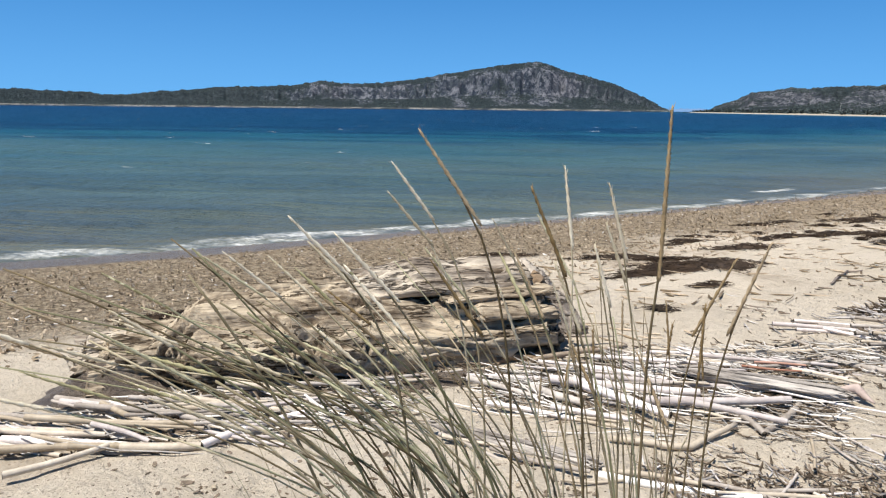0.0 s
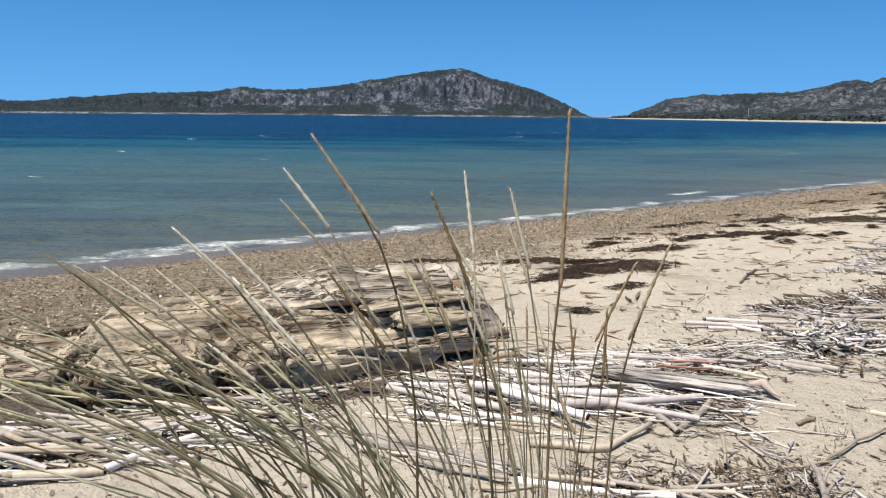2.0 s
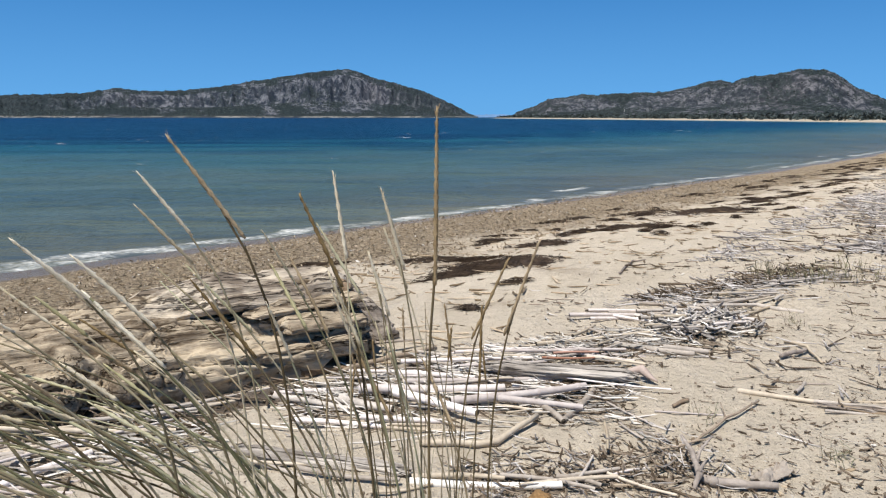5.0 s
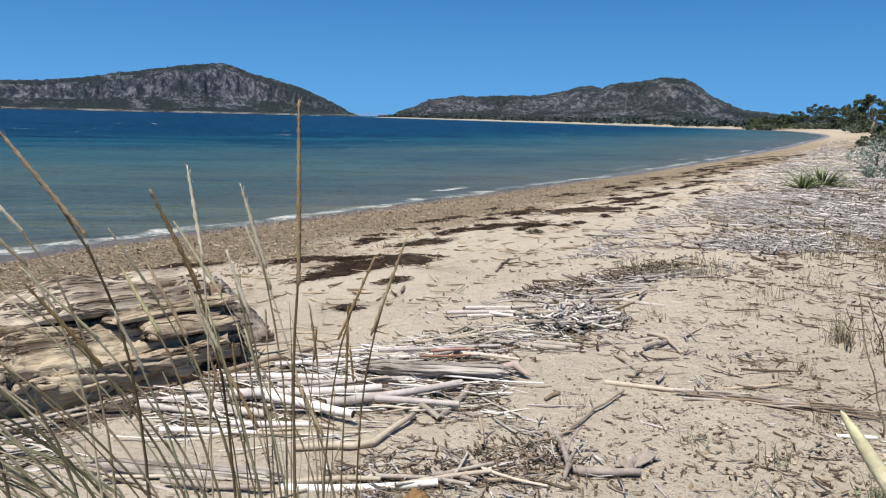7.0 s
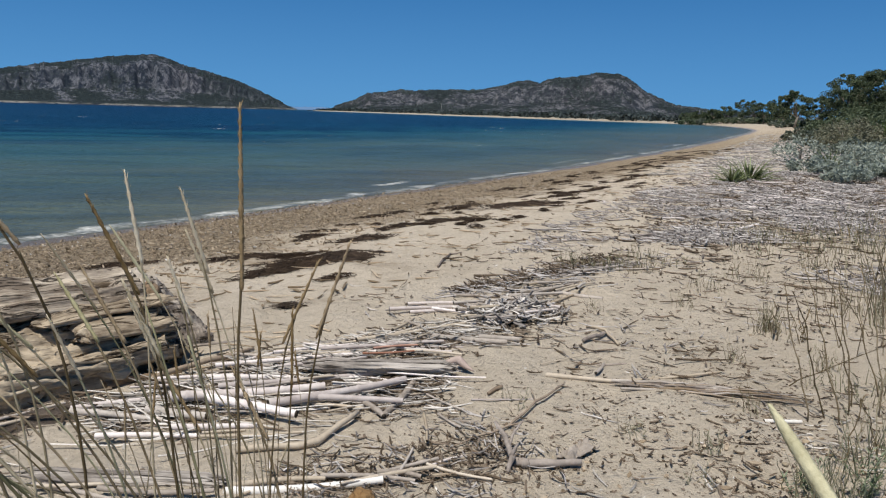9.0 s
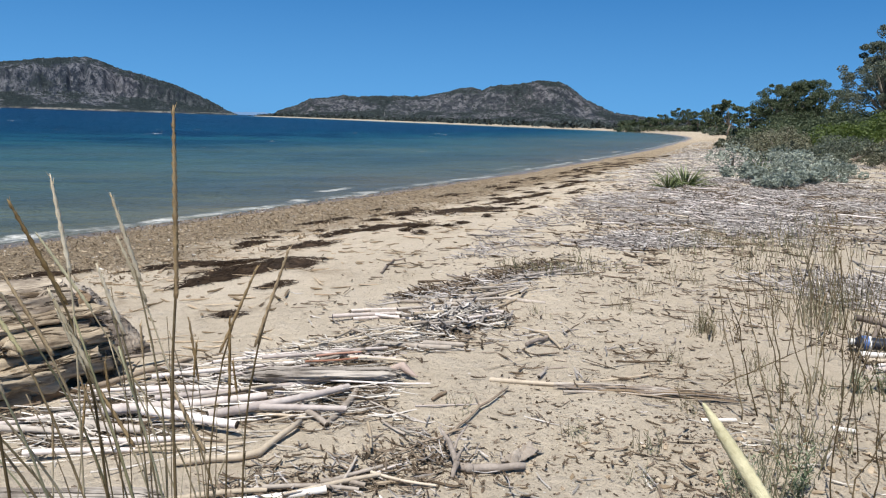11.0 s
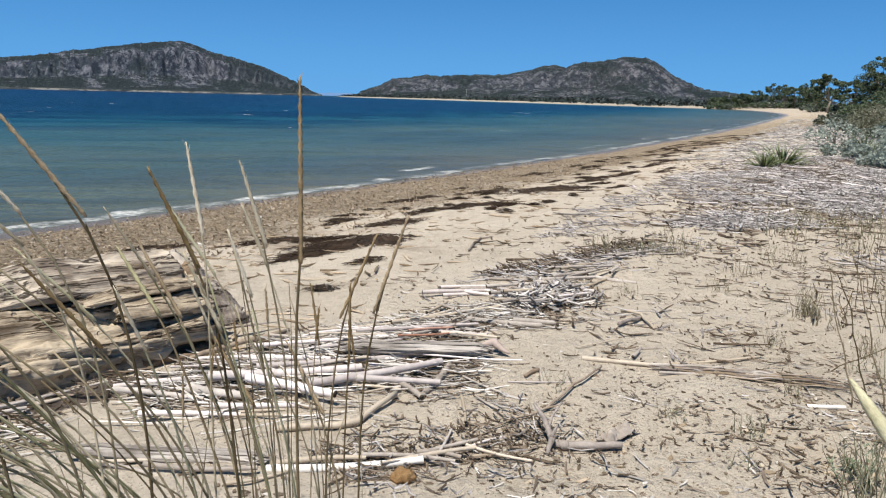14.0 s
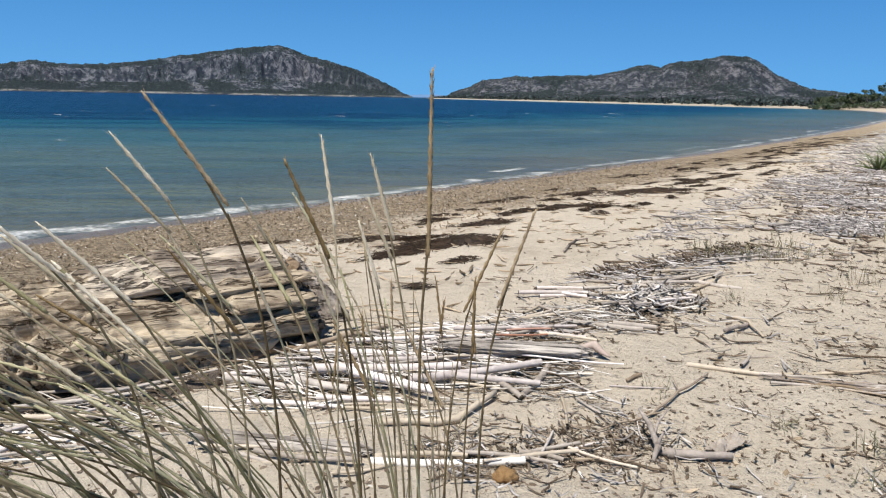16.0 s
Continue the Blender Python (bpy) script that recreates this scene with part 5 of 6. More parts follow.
# ---- beach grass close by ----
def polar(az, d, z=0.0):
    return Vector((d * math.sin(radians(az)), d * math.cos(radians(az)), z))


def stalk(parent, origin, base, tip, sag, r, head, head_r, material, head_material, name="stalk"):
    """A stem that bows towards its tip, with a rough spike of seeds."""
    base, tip = Vector(base), Vector(tip)
    n = 11
    bow = Vector((0, 0, 1)) * sag
    path = []
    for i in range(n + 1):
        t = i / n
        p = base.lerp(tip, t ** 1.15)
        p.z = base.z + (tip.z - base.z) * t
        p += bow * math.sin(math.pi * t) * 0.5 + 0.022 * Vector((noise.noise(base * 9 + Vector((t * 4, 0, 0))), noise.noise(base * 7 + Vector((0, t * 4, 5))), 0))
        path.append(p - origin)
    m = Mesh()
    m.tube(path, [r * (1.15 - 0.6 * i / n) * (1.0 if i % 2 else 0.86) for i in range(n + 1)], 5)
    if r > 0.0023:      # husks and withered sheaths along the stem
        for i in range(n + 8):
            q = 0.25 + 0.75 * rng.random()
            k = min(n - 1, int(q * n))
            p, d = path[k].lerp(path[k + 1], q * n - k), (path[k + 1] - path[k]).normalized()
            a = rng.uniform(0, 6.283)
            o1 = d.orthogonal().normalized()
            w = o1 * math.cos(a) + d.cross(o1) * math.sin(a)
            ln = rng.uniform(0.010, 0.03)
            m.tri(p + d.cross(w) * r, p - d.cross(w) * r, p + w * r * rng.uniform(1.5, 3.2) + d * ln)
    s = m.done(name, material, parent)
    if head:
        h = Mesh()
        d = (path[-1] - path[-2]).normalized()
        k = max(10, int(head / 0.009))
        pts = [path[-1] + d * (head * (i / k - 0.45)) + Vector((0, 0, -0.10 * head * (i / k) ** 2)) for i in range(k + 1)]
        rad = [head_r * (math.sin(math.pi * min(1, (i + 0.6) / (k + 0.8))) ** 0.45) * (1.0 if i % 2 else 0.66) * rng.uniform(0.8, 1.1) for i in range(k + 1)]
        rad[-1] = 0.0008
        h.tube(pts, rad, 6)
        for i in range(1, k):       # awns and husks
            a = rng.uniform(0, 6.283)
            q = Vector((math.cos(a), math.sin(a), 0)) * head_r * 1.15
            h.tri(pts[i] - q * 0.2, pts[i] + q * 0.5 + d * 0.004, pts[i] + q + d * 0.016)
        h.done("seed_head", head_material, s)
    return s


def blade(parent, origin, base, tip, droop, w, material):
    base, tip = Vector(base), Vector(tip)
    m = Mesh()
    n = 8
    side = (tip - base).cross(Vector((0, 0, 1))).normalized()
    pts = []
    for i in range(n + 1):
        t = i / n
        p = base.lerp(tip, t) + Vector((0, 0, droop * math.sin(math.pi * t))) - origin
        pts.append(p)
    m.tube(pts, [w * (1 - 0.85 * (i / n) ** 2) for i in range(n + 1)], 4, True, 0.45)
    return m.done("blade", material, parent)


def arched(az0, z0, az1, z1, d, d1):
    """Foot and path of a stem that passes one height on its way to its tip and bows over above it."""
    mid, tip = polar(az0, d, z0), polar(az1, d1, z1)
    side = Vector(((tip.x - mid.x), (tip.y - mid.y), 0))
    rise = z1 - z0
    path = []
    for i in range(15):
        z = z1 * i / 14
        if z < z0:
            p = mid - side * (0.55 / rise * 0.16 * (1 - math.exp((z - z0) / 0.16)))
        else:
            q = (z - z0) / rise
            p = mid + side * (0.55 * q + 0.45 * q * q)
        wave = 0.010 * noise.noise(Vector((z * 4 + az0, az1, d)))
        path.append(Vector((p.x + wave, p.y - wave, z)))
    path[0].z = ground_z(path[0].x, path[0].y) - 0.01
    return path


def culm(parent, origin, path, r, head, head_r, material, head_material):
    """A stem with nodes, peeling sheaths and, where it has one, a notched spike of seeds."""
    n = len(path)
    pts = [p - origin for p in path]
    m = Mesh()
    m.tube(pts, [r * (1.15 - 0.55 * i / (n - 1)) for i in range(n)], 6)
    for i in range(2, n - 1):
        if rng.random() < 0.75:
            p, d = pts[i], (pts[i + 1] - pts[i]).normalized()
            o1 = d.orthogonal().normalized()
            a = rng.uniform(0, 6.283)
            w = o1 * math.cos(a) + d.cross(o1) * math.sin(a)
            m.tri(p + d.cross(w) * r, p - d.cross(w) * r, p + w * r * rng.uniform(1.6, 3.0) + d * rng.uniform(0.015, 0.045))
    s = m.done("stalk", material, parent)
    if head:
        h = Mesh()
        d = (pts[-1] - pts[-2]).normalized()
        o1 = d.orthogonal().normalized()
        k = max(10, int(head / 0.010))
        line = [pts[-1] + d * (head * (i / k - 0.9)) for i in range(k + 1)]
        h.tube(line, [head_r * (0.55 + 0.45 * math.sin(math.pi * min(1, 0.15 + i / k * 0.9))) * (1.0 if i % 2 else 0.55) for i in range(k)] + [0.0006], 6)
        for i in range(k):      # spikelets set to both sides
            w = (o1 if i % 2 else -o1) * head_r
            h.tri(line[i] - d.cross(w) * 0.4, line[i] + d.cross(w) * 0.4, line[i] + w * 1.35 + d * 0.016)
        h.done("seed_head", head_material, s)
    return s


def near_tussock():
    origin = polar(-14, 1.24)
    origin.z = ground_z(origin.x, origin.y)
    g = holder("beach_grass_tussock", Matrix.Translation(origin))
    tagged(g, "tall dry beach grass with straw-coloured seed heads, bent by wind", "grass")
    # single stems: azimuth and height of a lower point, of the tip, stem radius, head length and radius, head colour
    single = [(-6.7, .84, -6.0, 1.25, .0033, .30, .0052, 1), (-13.4, .92, -14.2, 1.16, .0022, .15, .0042, 0), (-8.1, .91, -10.3, 1.13, .0022, .15, .0042, 0),
              (-19.8, .96, -26, 1.22, .0028, .20, .0048, 1), (-22.5, .96, -28.2, 1.17, .0024, .13, .0040, 0), (-23.8, .97, -28.6, 1.12, .0024, .13, .0038, 0),
              (-12.6, .86, -16.5, 1.12, .0028, .18, .0044, 1), (-1.0, .82, 1.8, 1.04, .0024, .18, .0040, 1), (-3.4, .83, -0.6, 1.01, .0022, .16, .0036, 1),
              (-3.0, .60, -2.5, .93, .0022, .14, .0034, 1), (-29.5, .88, -36.5, 1.08, .0028, .16, .0046, 0), (-9.5, .86, -11.6, 1.03, .0018, .12, .0036, 0),
              (-5.6, .62, -5.0, .90, .0016, .06, .0030, 1), (-8.6, .60, -8.8, .92, .0016, .06, .0028, 1), (-10.6, .60, -11.4, .88, .0016, .05, .0028, 1), (-24.5, .78, -33.0, 1.05, .0028, .17, .0048, 0)]
    for a0, z0, a1, z1, r, hl, hr, brown in single:
        d = 1.22 + rng.uniform(-0.03, 0.03)
        culm(g, origin, arched(a0, z0, a1, z1, d, d), r, hl, hr, M_DEADGRASS if brown else M_STRAW, M_HEAD_BROWN if brown else M_HEAD)
    for i in range(50):         # the wind-blown fan
        u = rng.random()
        a0, z0 = -33 + 28 * u + rng.gauss(0, 1.5), rng.uniform(0.46, 0.62)
        lean = (5 + 18 * (1 - u)) * rng.uniform(0.5, 1.3)
        z1 = rng.uniform(0.78, 1.06) - 0.004 * max(0, lean - 16)
        d = rng.uniform(1.08, 1.48)
        head = rng.uniform(0.10, 0.18) if rng.random() < 0.6 else 0
        culm(g, origin, arched(a0, z0, a0 - lean, z1, d, d + rng.uniform(-0.06, 0.1)), rng.uniform(0.0017, 0.0031), head, rng.uniform(0.003, 0.0046),
             rng.choice((M_STRAW, M_STRAW, M_GREENISH, M_DEADGRASS)), rng.choice((M_HEAD, M_HEAD, M_HEAD_BROWN, M_HEAD_LIME)))
    for i in range(15):         # long stems laid far over to one side
        a0, z0 = rng.uniform(-36, -20), rng.uniform(0.52, 0.66)
        d = rng.uniform(1.1, 1.5)
        culm(g, origin, arched(a0, z0, a0 - rng.uniform(14, 30), rng.uniform(0.74, 0.98), d, d + 0.1), rng.uniform(0.0018, 0.0028),
             rng.uniform(0.10, 0.18) if rng.random() < 0.6 else 0, rng.uniform(0.0034, 0.0048), rng.choice((M_STRAW, M_GREENISH)), rng.choice((M_HEAD, M_HEAD_LIME)))
    thick = random.Random(91)
    for i in range(11):         # thick stems bundled low and leaning with the wind
        a0, z0 = thick.uniform(-35, -18), thick.uniform(0.44, 0.58)
        d = thick.uniform(1.1, 1.4)
        culm(g, origin, arched(a0, z0, a0 - thick.uniform(8, 22), thick.uniform(0.72, 0.98), d, d + 0.06), thick.uniform(0.0029, 0.0040),
             thick.uniform(0.10, 0.18) if i % 2 else 0, thick.uniform(0.0042, 0.0054), thick.choice((M_GREENISH, M_STRAW)), thick.choice((M_HEAD_LIME, M_HEAD)))
    for i in range(14):         # upright thin stems
        a0, z0 = rng.uniform(-16, 2), rng.uniform(0.45, 0.6)
        d = rng.uniform(1.2, 1.5)
        culm(g, origin, arched(a0, z0, a0 + rng.uniform(-3.5, 2), rng.uniform(0.7, 0.98), d, d), rng.uniform(0.0009, 0.0017), rng.uniform(0.05, 0.12) if rng.random() < 0.4 else 0, 0.0028,
             rng.choice((M_STRAW, M_DEADGRASS)), M_HEAD_BROWN)
    for i in range(48):         # leaf blades near the foot
        b, d = rng.uniform(-34, -6), rng.uniform(1.1, 1.5)
        base = polar(b, d)
        base.z = ground_z(base.x, base.y)
        tip = polar(b - rng.uniform(-3, 20), d + rng.uniform(-0.1, 0.2), rng.uniform(0.35, 0.78))
        blade(g, origin, base, tip, rng.uniform(0.03, 0.12), rng.uniform(0.0015, 0.0030), rng.choice((M_GREENISH, M_STRAW, M_GREENTUFT)))


near_tussock()


def sparse_tuft(name, x, y, n, tall, reach, label, seed, mats=(M_STRAW, M_GREENISH), r=0.0018, heads=0.0):
    q = random.Random(seed)
    z = ground_z(x, y)
    g = holder(name, Matrix.Translation((x, y, z)))
    o = Vector((x, y, z))
    for i in range(n):
        a, d = q.uniform(0, 6.283), q.random() ** 0.7 * reach * 0.5
        base = Vector((x + math.cos(a) * d, y + math.sin(a) * d, z))
        base.z = ground_z(base.x, base.y) - 0.005
        h = tall * q.uniform(0.35, 1.0)
        a2 = q.uniform(0, 6.283)
        tip = base + Vector((math.cos(a2) * h * 0.28 - h * 0.12, math.sin(a2) * h * 0.25, h))
        if q.random() < 0.5:
            stalk(g, o, base, tip, 0.01, r, 0.09 if q.random() < heads else 0, 0.0035, mats[i % len(mats)], M_HEAD_BROWN)
        else:
            blade(g, o, base, tip, h * 0.1, r * 1.4, mats[i % len(mats)])
    return tagged(g, label, "grass", "sparse grass tufts on the sand")


for k, (x, y, n, h, rr) in enumerate([(2.3, 2.25, 2, 0.85, 0.4), (2.55, 2.5, 3, 0.95, 0.5), (2.8, 2.75, 4, 1.0, 0.5), (2.95, 2.55, 5, 1.0, 0.5), (2.35, 2.1, 4, 0.9, 0.3), (3.0, 3.45, 6, 0.72, 0.7), (3.45, 3.9, 14, 0.65, 0.8), (2.75, 3.75, 16, 0.22, 0.25), (4.3, 4.9, 12, 0.45, 0.6), (3.2, 2.9, 7, 0.7, 0.6), (3.75, 4.0, 14, 0.75, 0.5), (4.1, 4.3, 16, 0.8, 0.6), (3.15, 2.95, 4, 1.0, 0.4)]):
    sparse_tuft("dry_grass_tuft", x, y, n, h, rr, "sparse dry stems rising from bare sand", 100 + k, (M_DEADGRASS, M_STRAW, M_DEADGRASS), 0.0024, 0.4)
for k, (x, y, n, h, rr) in enumerate([(1.50, 2.42, 16, 0.13, 0.16), (1.75, 2.12, 26, 0.20, 0.26), (2.0, 2.2, 30, 0.24, 0.26), (2.2, 2.3, 22, 0.22, 0.26), (1.28, 2.6, 10, 0.1, 0.14), (0.85, 2.95, 8, 0.1, 0.15), (1.35, 2.2, 10, 0.09, 0.12), (1.60, 1.87, 24, 0.26, 0.22), (1.74, 1.97, 16, 0.24, 0.22)]):
    sparse_tuft("green_grass_tuft", x, y, n, h, rr, "small green-grey tuft sprouting from sand", 140 + k, (M_GREENTUFT, M_GREENTUFT, M_STRAW), 0.0021)
for k, (x, y, n, h, rr) in enumerate([(2.5, 5.75, 34, 0.17, 0.5), (3.0, 6.1, 24, 0.18, 0.7), (4.3, 6.4, 26, 0.22, 0.9), (5.2, 6.9, 28, 0.24, 1.0), (4.6, 5.6, 12, 0.22, 0.7), (6.2, 7.4, 34, 0.28, 1.2), (5.6, 6.0, 24, 0.34, 0.9), (7.2, 8.2, 34, 0.3, 1.3), (2.2, 5.8, 26, 0.15, 0.4)]):
    sparse_tuft("dry_grass_tuft", x, y, n, h, rr, "low straw-coloured grass tuft on the upper beach", 170 + k, (M_STRAW, M_GREENISH), 0.003)

for k, (x, y, n, h, rr) in enumerate([(2.72, 3.9, 34, 0.20, 0.22), (2.25, 5.85, 44, 0.20, 0.5), (2.9, 4.9, 26, 0.16, 0.3), (1.9, 4.5, 14, 0.12, 0.2), (3.5, 5.3, 34, 0.22, 0.4), (2.5, 4.5, 18, 0.14, 0.2), (4.2, 4.4, 30, 0.26, 0.4), (3.6, 4.3, 26, 0.2, 0.3), (2.2, 3.4, 16, 0.12, 0.18), (1.9, 2.75, 18, 0.14, 0.2), (2.6, 3.2, 22, 0.16, 0.24), (3.75, 4.05, 60, 0.30, 0.5), (3.2, 3.0, 20, 0.2, 0.5), (4.3, 4.4, 50, 0.3, 0.6), (4.42, 5.7, 50, 0.22, 0.35), (2.77, 3.93, 40, 0.2, 0.16), (5.0, 6.9, 60, 0.2, 0.8), (2.8, 5.8, 50, 0.17, 0.4)]):
    sparse_tuft("dead_grass_tuft", x, y, n, h, rr, "small tangle of dead brown grass on sand", 210 + k, (M_STRAW, M_GREENISH, M_DEADGRASS), 0.0017)

def tall_stems(x, y, runs, r, label, material):
    g = holder("tall_dry_stems", Matrix.Translation((x, y, ground_z(x, y))))
    o = Vector((x, y, ground_z(x, y)))
    for (bx, by), tip in runs:
        stalk(g, o, (bx, by, ground_z(bx, by) - 0.01), (tip[0], tip[1], tip[2] + ground_z(bx, by)), 0.0, r, 0.0, 0.004, material, M_HEAD_BROWN)
    return tagged(g, label, "grass", "sparse grass tufts on the sand")


tall_stems(2.2, 2.65, [((2.08, 2.62), (1.95, 2.72, 0.59)), ((2.17, 2.65), (2.04, 2.75, 0.54)), ((2.19, 2.58), (2.04, 2.70, 0.66)), ((2.31, 2.65), (2.22, 2.72, 0.60)), ((2.41, 2.76), (2.31, 2.84, 0.42))], 0.0034, "brown dead stems standing in bare sand", M_DEADGRASS)
tall_stems(2.5, 2.7, [((2.64, 2.86), (2.48, 3.00, 0.50)), ((2.43, 2.62), (2.36, 2.69, 0.67)), ((2.46, 2.49), (2.50, 2.45, 0.40)), ((2.58, 2.72), (2.54, 2.78, 0.62)), ((2.25, 3.02), (2.61, 2.88, 0.22))], 0.0032, "brown dead stems crossing above bare sand", M_DEADGRASS)
tall_stems(2.0, 2.0, [((1.95, 1.96), (1.93, 1.98, 0.69)), ((1.99, 1.92), (2.07, 1.84, 0.44)), ((2.12, 1.92), (2.07, 1.97, 0.49)), ((2.03, 1.92), (1.93, 2.02, 0.34)), ((2.10, 2.24), (2.04, 2.29, 0.23)), ((1.95, 2.25), (1.98, 2.22, 0.27))], 0.0028, "thin dark stems leaning over the sand", M_DEADGRASS)
M_SAGE = surface("grey_green_herb", (0.10, 0.135, 0.075), (0.29, 0.335, 0.21), 12, 70, 0.7, 0.2, 0.001, None, 0.35, 'object', 'Object', 0.2)


def herb(x, y, stems, tall, seed):
    """A small leafy herb: thin stems set with narrow leaves."""
    q = random.Random(seed)
    z = ground_z(x, y)
    g = holder("leafy_herb", Matrix.Translation((x, y, z)))
    for i in range(stems):
        a = q.uniform(0, 6.283)
        foot = Vector((math.cos(a), math.sin(a), 0)) * q.uniform(0, 0.05)
        top = foot + Vector((q.gauss(0, 0.28), q.gauss(0, 0.28), 1)) * tall * q.uniform(0.5, 1.0)
        m = Mesh()
        m.tube([foot - Vector((0, 0, 0.01)), foot.lerp(top, 0.5) + Vector((q.gauss(0, 0.008), q.gauss(0, 0.008), 0)), top], [0.0022, 0.0018, 0.0008], 5)
        for k in range(22):
            p = foot.lerp(top, 0.2 + 0.8 * k / 21)
            b = k * 2.4 + q.uniform(-0.4, 0.4)
            d = Vector((math.cos(b), math.sin(b), q.uniform(0.3, 0.9))).normalized()
            w = d.cross(Vector((0, 0, 1))).normalized() * 0.0032
            ln = q.uniform(0.018, 0.036)
            m.quad(p, p + d * ln * 0.5 + w, p + d * ln, p + d * ln * 0.5 - w)
        m.done("sprig", M_SAGE, g)
    return tagged(g, "small grey-green leafy herb growing in sand", "herb", "herbs on the sand")


for k, (x, y, n, h) in enumerate([(1.83, 1.99, 5, 0.18), (1.88, 2.03, 5, 0.22), (1.65, 2.03, 4, 0.16), (1.70, 2.12, 3, 0.10), (3.05, 2.80, 8, 0.14), (2.9, 2.85, 6, 0.12)]):
    herb(x, y, n, h, 700 + k)
for k, (x, y, n, h, rr) in enumerate([(3.6, 3.82, 46, 0.42, 0.4), (2.5, 2.88, 30, 0.12, 0.4), (2.75, 2.85, 34, 0.13, 0.4), (3.0, 2.78, 34, 0.13, 0.4), (5.0, 7.2, 70, 0.26, 0.9), (5.15, 6.3, 60, 0.24, 0.8), (5.9, 7.0, 60, 0.26, 0.9)]):
    sparse_tuft("straw_tuft", x, y, n, h, rr, "straw-green grass tuft on the upper sand", 260 + k, (M_STRAW, M_GREENTUFT, M_GREENISH), 0.0022)

# a single leaning seed head
lone = holder("leaning_grass_stalk", Matrix.Translation(polar(40, 0.95)))
o = polar(40, 0.95)
stem = Mesh()
tip, foot = polar(36.8, 0.88, 0.915), polar(96, 0.80, 0.0)
run = [foot.lerp(tip, i / 14) + Vector((0, 0, 0.05 * math.sin(math.pi * i / 14))) - o for i in range(15)]
stem.tube(run, [0.0034 - 0.0008 * i / 14 for i in range(15)], 6)
stem.done("stalk", M_GREENISH, lone)
spike = Mesh()
along = (run[-1] - run[-2]).normalized()
n_sp = 26
line = [run[-1] + along * 0.16 * (i / n_sp - 0.78) for i in range(n_sp + 1)]
spike.tube(line, [0.0074 * min(1.0, 0.4 + i / 6) * (1 - (i / n_sp) ** 5) + 0.0012 + 0.0007 * (i % 2) for i in range(n_sp + 1)], 8)
for i in range(2, n_sp - 1):
    for k in range(3):
        a = 2.1 * k + i * 1.3
        q = along.orthogonal().normalized() * math.cos(a) + along.cross(along.orthogonal()).normalized() * math.sin(a)
        w = 0.0074 * (1 - (i / n_sp) ** 5)
        spike.tri(line[i] + q * w * 0.7, line[i] + q * w * 0.9 + along.cross(q) * 0.002 + along * 0.004, line[i] + q * w * 1.2 + along * 0.015)
spike.done("seed_head", M_HEAD_LIME, lone, "plump yellow-green seed head")
tagged(lone, "single leaning grass stalk with a plump yellow-green seed head", "grass")

# ---- shrubs and trees ----
M_SILVER = surface("silver_leaf", (0.14, 0.175, 0.145), (0.46, 0.51, 0.44), 3, 20, 0.8, 0, 0.001, None, 0.3, 'island', 'Object', 0.3)
M_LEAF = surface("dark_green_leaf", (0.05, 0.074, 0.04), (0.17, 0.215, 0.12), 0.6, 6, 0.6, 0, 0.001, None, 0.45, 'island', 'Object', 0.42)
M_LEAF_GREY = surface("grey_green_leaf", (0.064, 0.084, 0.06), (0.23, 0.265, 0.20), 0.6, 6, 0.6, 0, 0.001, None, 0.45, 'island', 'Object', 0.42)
M_LEAF_BRIGHT = surface("fresh_green_leaf", (0.055, 0.092, 0.020), (0.165, 0.225, 0.06), 0.6, 6, 0.6, 0, 0.001, None, 0.35, 'island', 'Object', 0.42)
M_LEAF_SPIKE = surface("spiky_green_leaf", (0.11, 0.145, 0.06), (0.34, 0.40, 0.18), 2, 12, 0.6, 0, 0.001, None, 0.4, 'object', 'Object', 0.2)
M_DRYBUSH = surface("dry_brush", (0.08, 0.085, 0.055), (0.23, 0.235, 0.16), 0.8, 6, 0.8, 0, 0.001, None, 0.4, 'island', 'Object', 0.1)
M_BARK = surface("pale_bark", (0.13, 0.11, 0.09), (0.34, 0.30, 0.25), 2, 16, 0.9, 0.6, 0.02)


def leaf_cloud(m, r, c, rad, n, size, flat=0.8):
    for _ in range(n):
        d = Vector((r.gauss(0, 1), r.gauss(0, 1), r.gauss(0, 1))).normalized()
        q = rad * (0.35 + 0.65 * r.random() ** 0.5)
        p = c + Vector((d.x * q, d.y * q, d.z * q * flat))
        a = Vector((r.gauss(0, 1), r.gauss(0, 1), r.gauss(0, 0.7))).normalized()
        b = a.cross(Vector((r.gauss(0, 1), r.gauss(0, 1), r.gauss(0, 1)))).normalized()
        s = size * r.uniform(0.6, 1.3)
        m.quad(p - a * s, p + b * s * 0.45, p + a * s, p - b * s * 0.45)


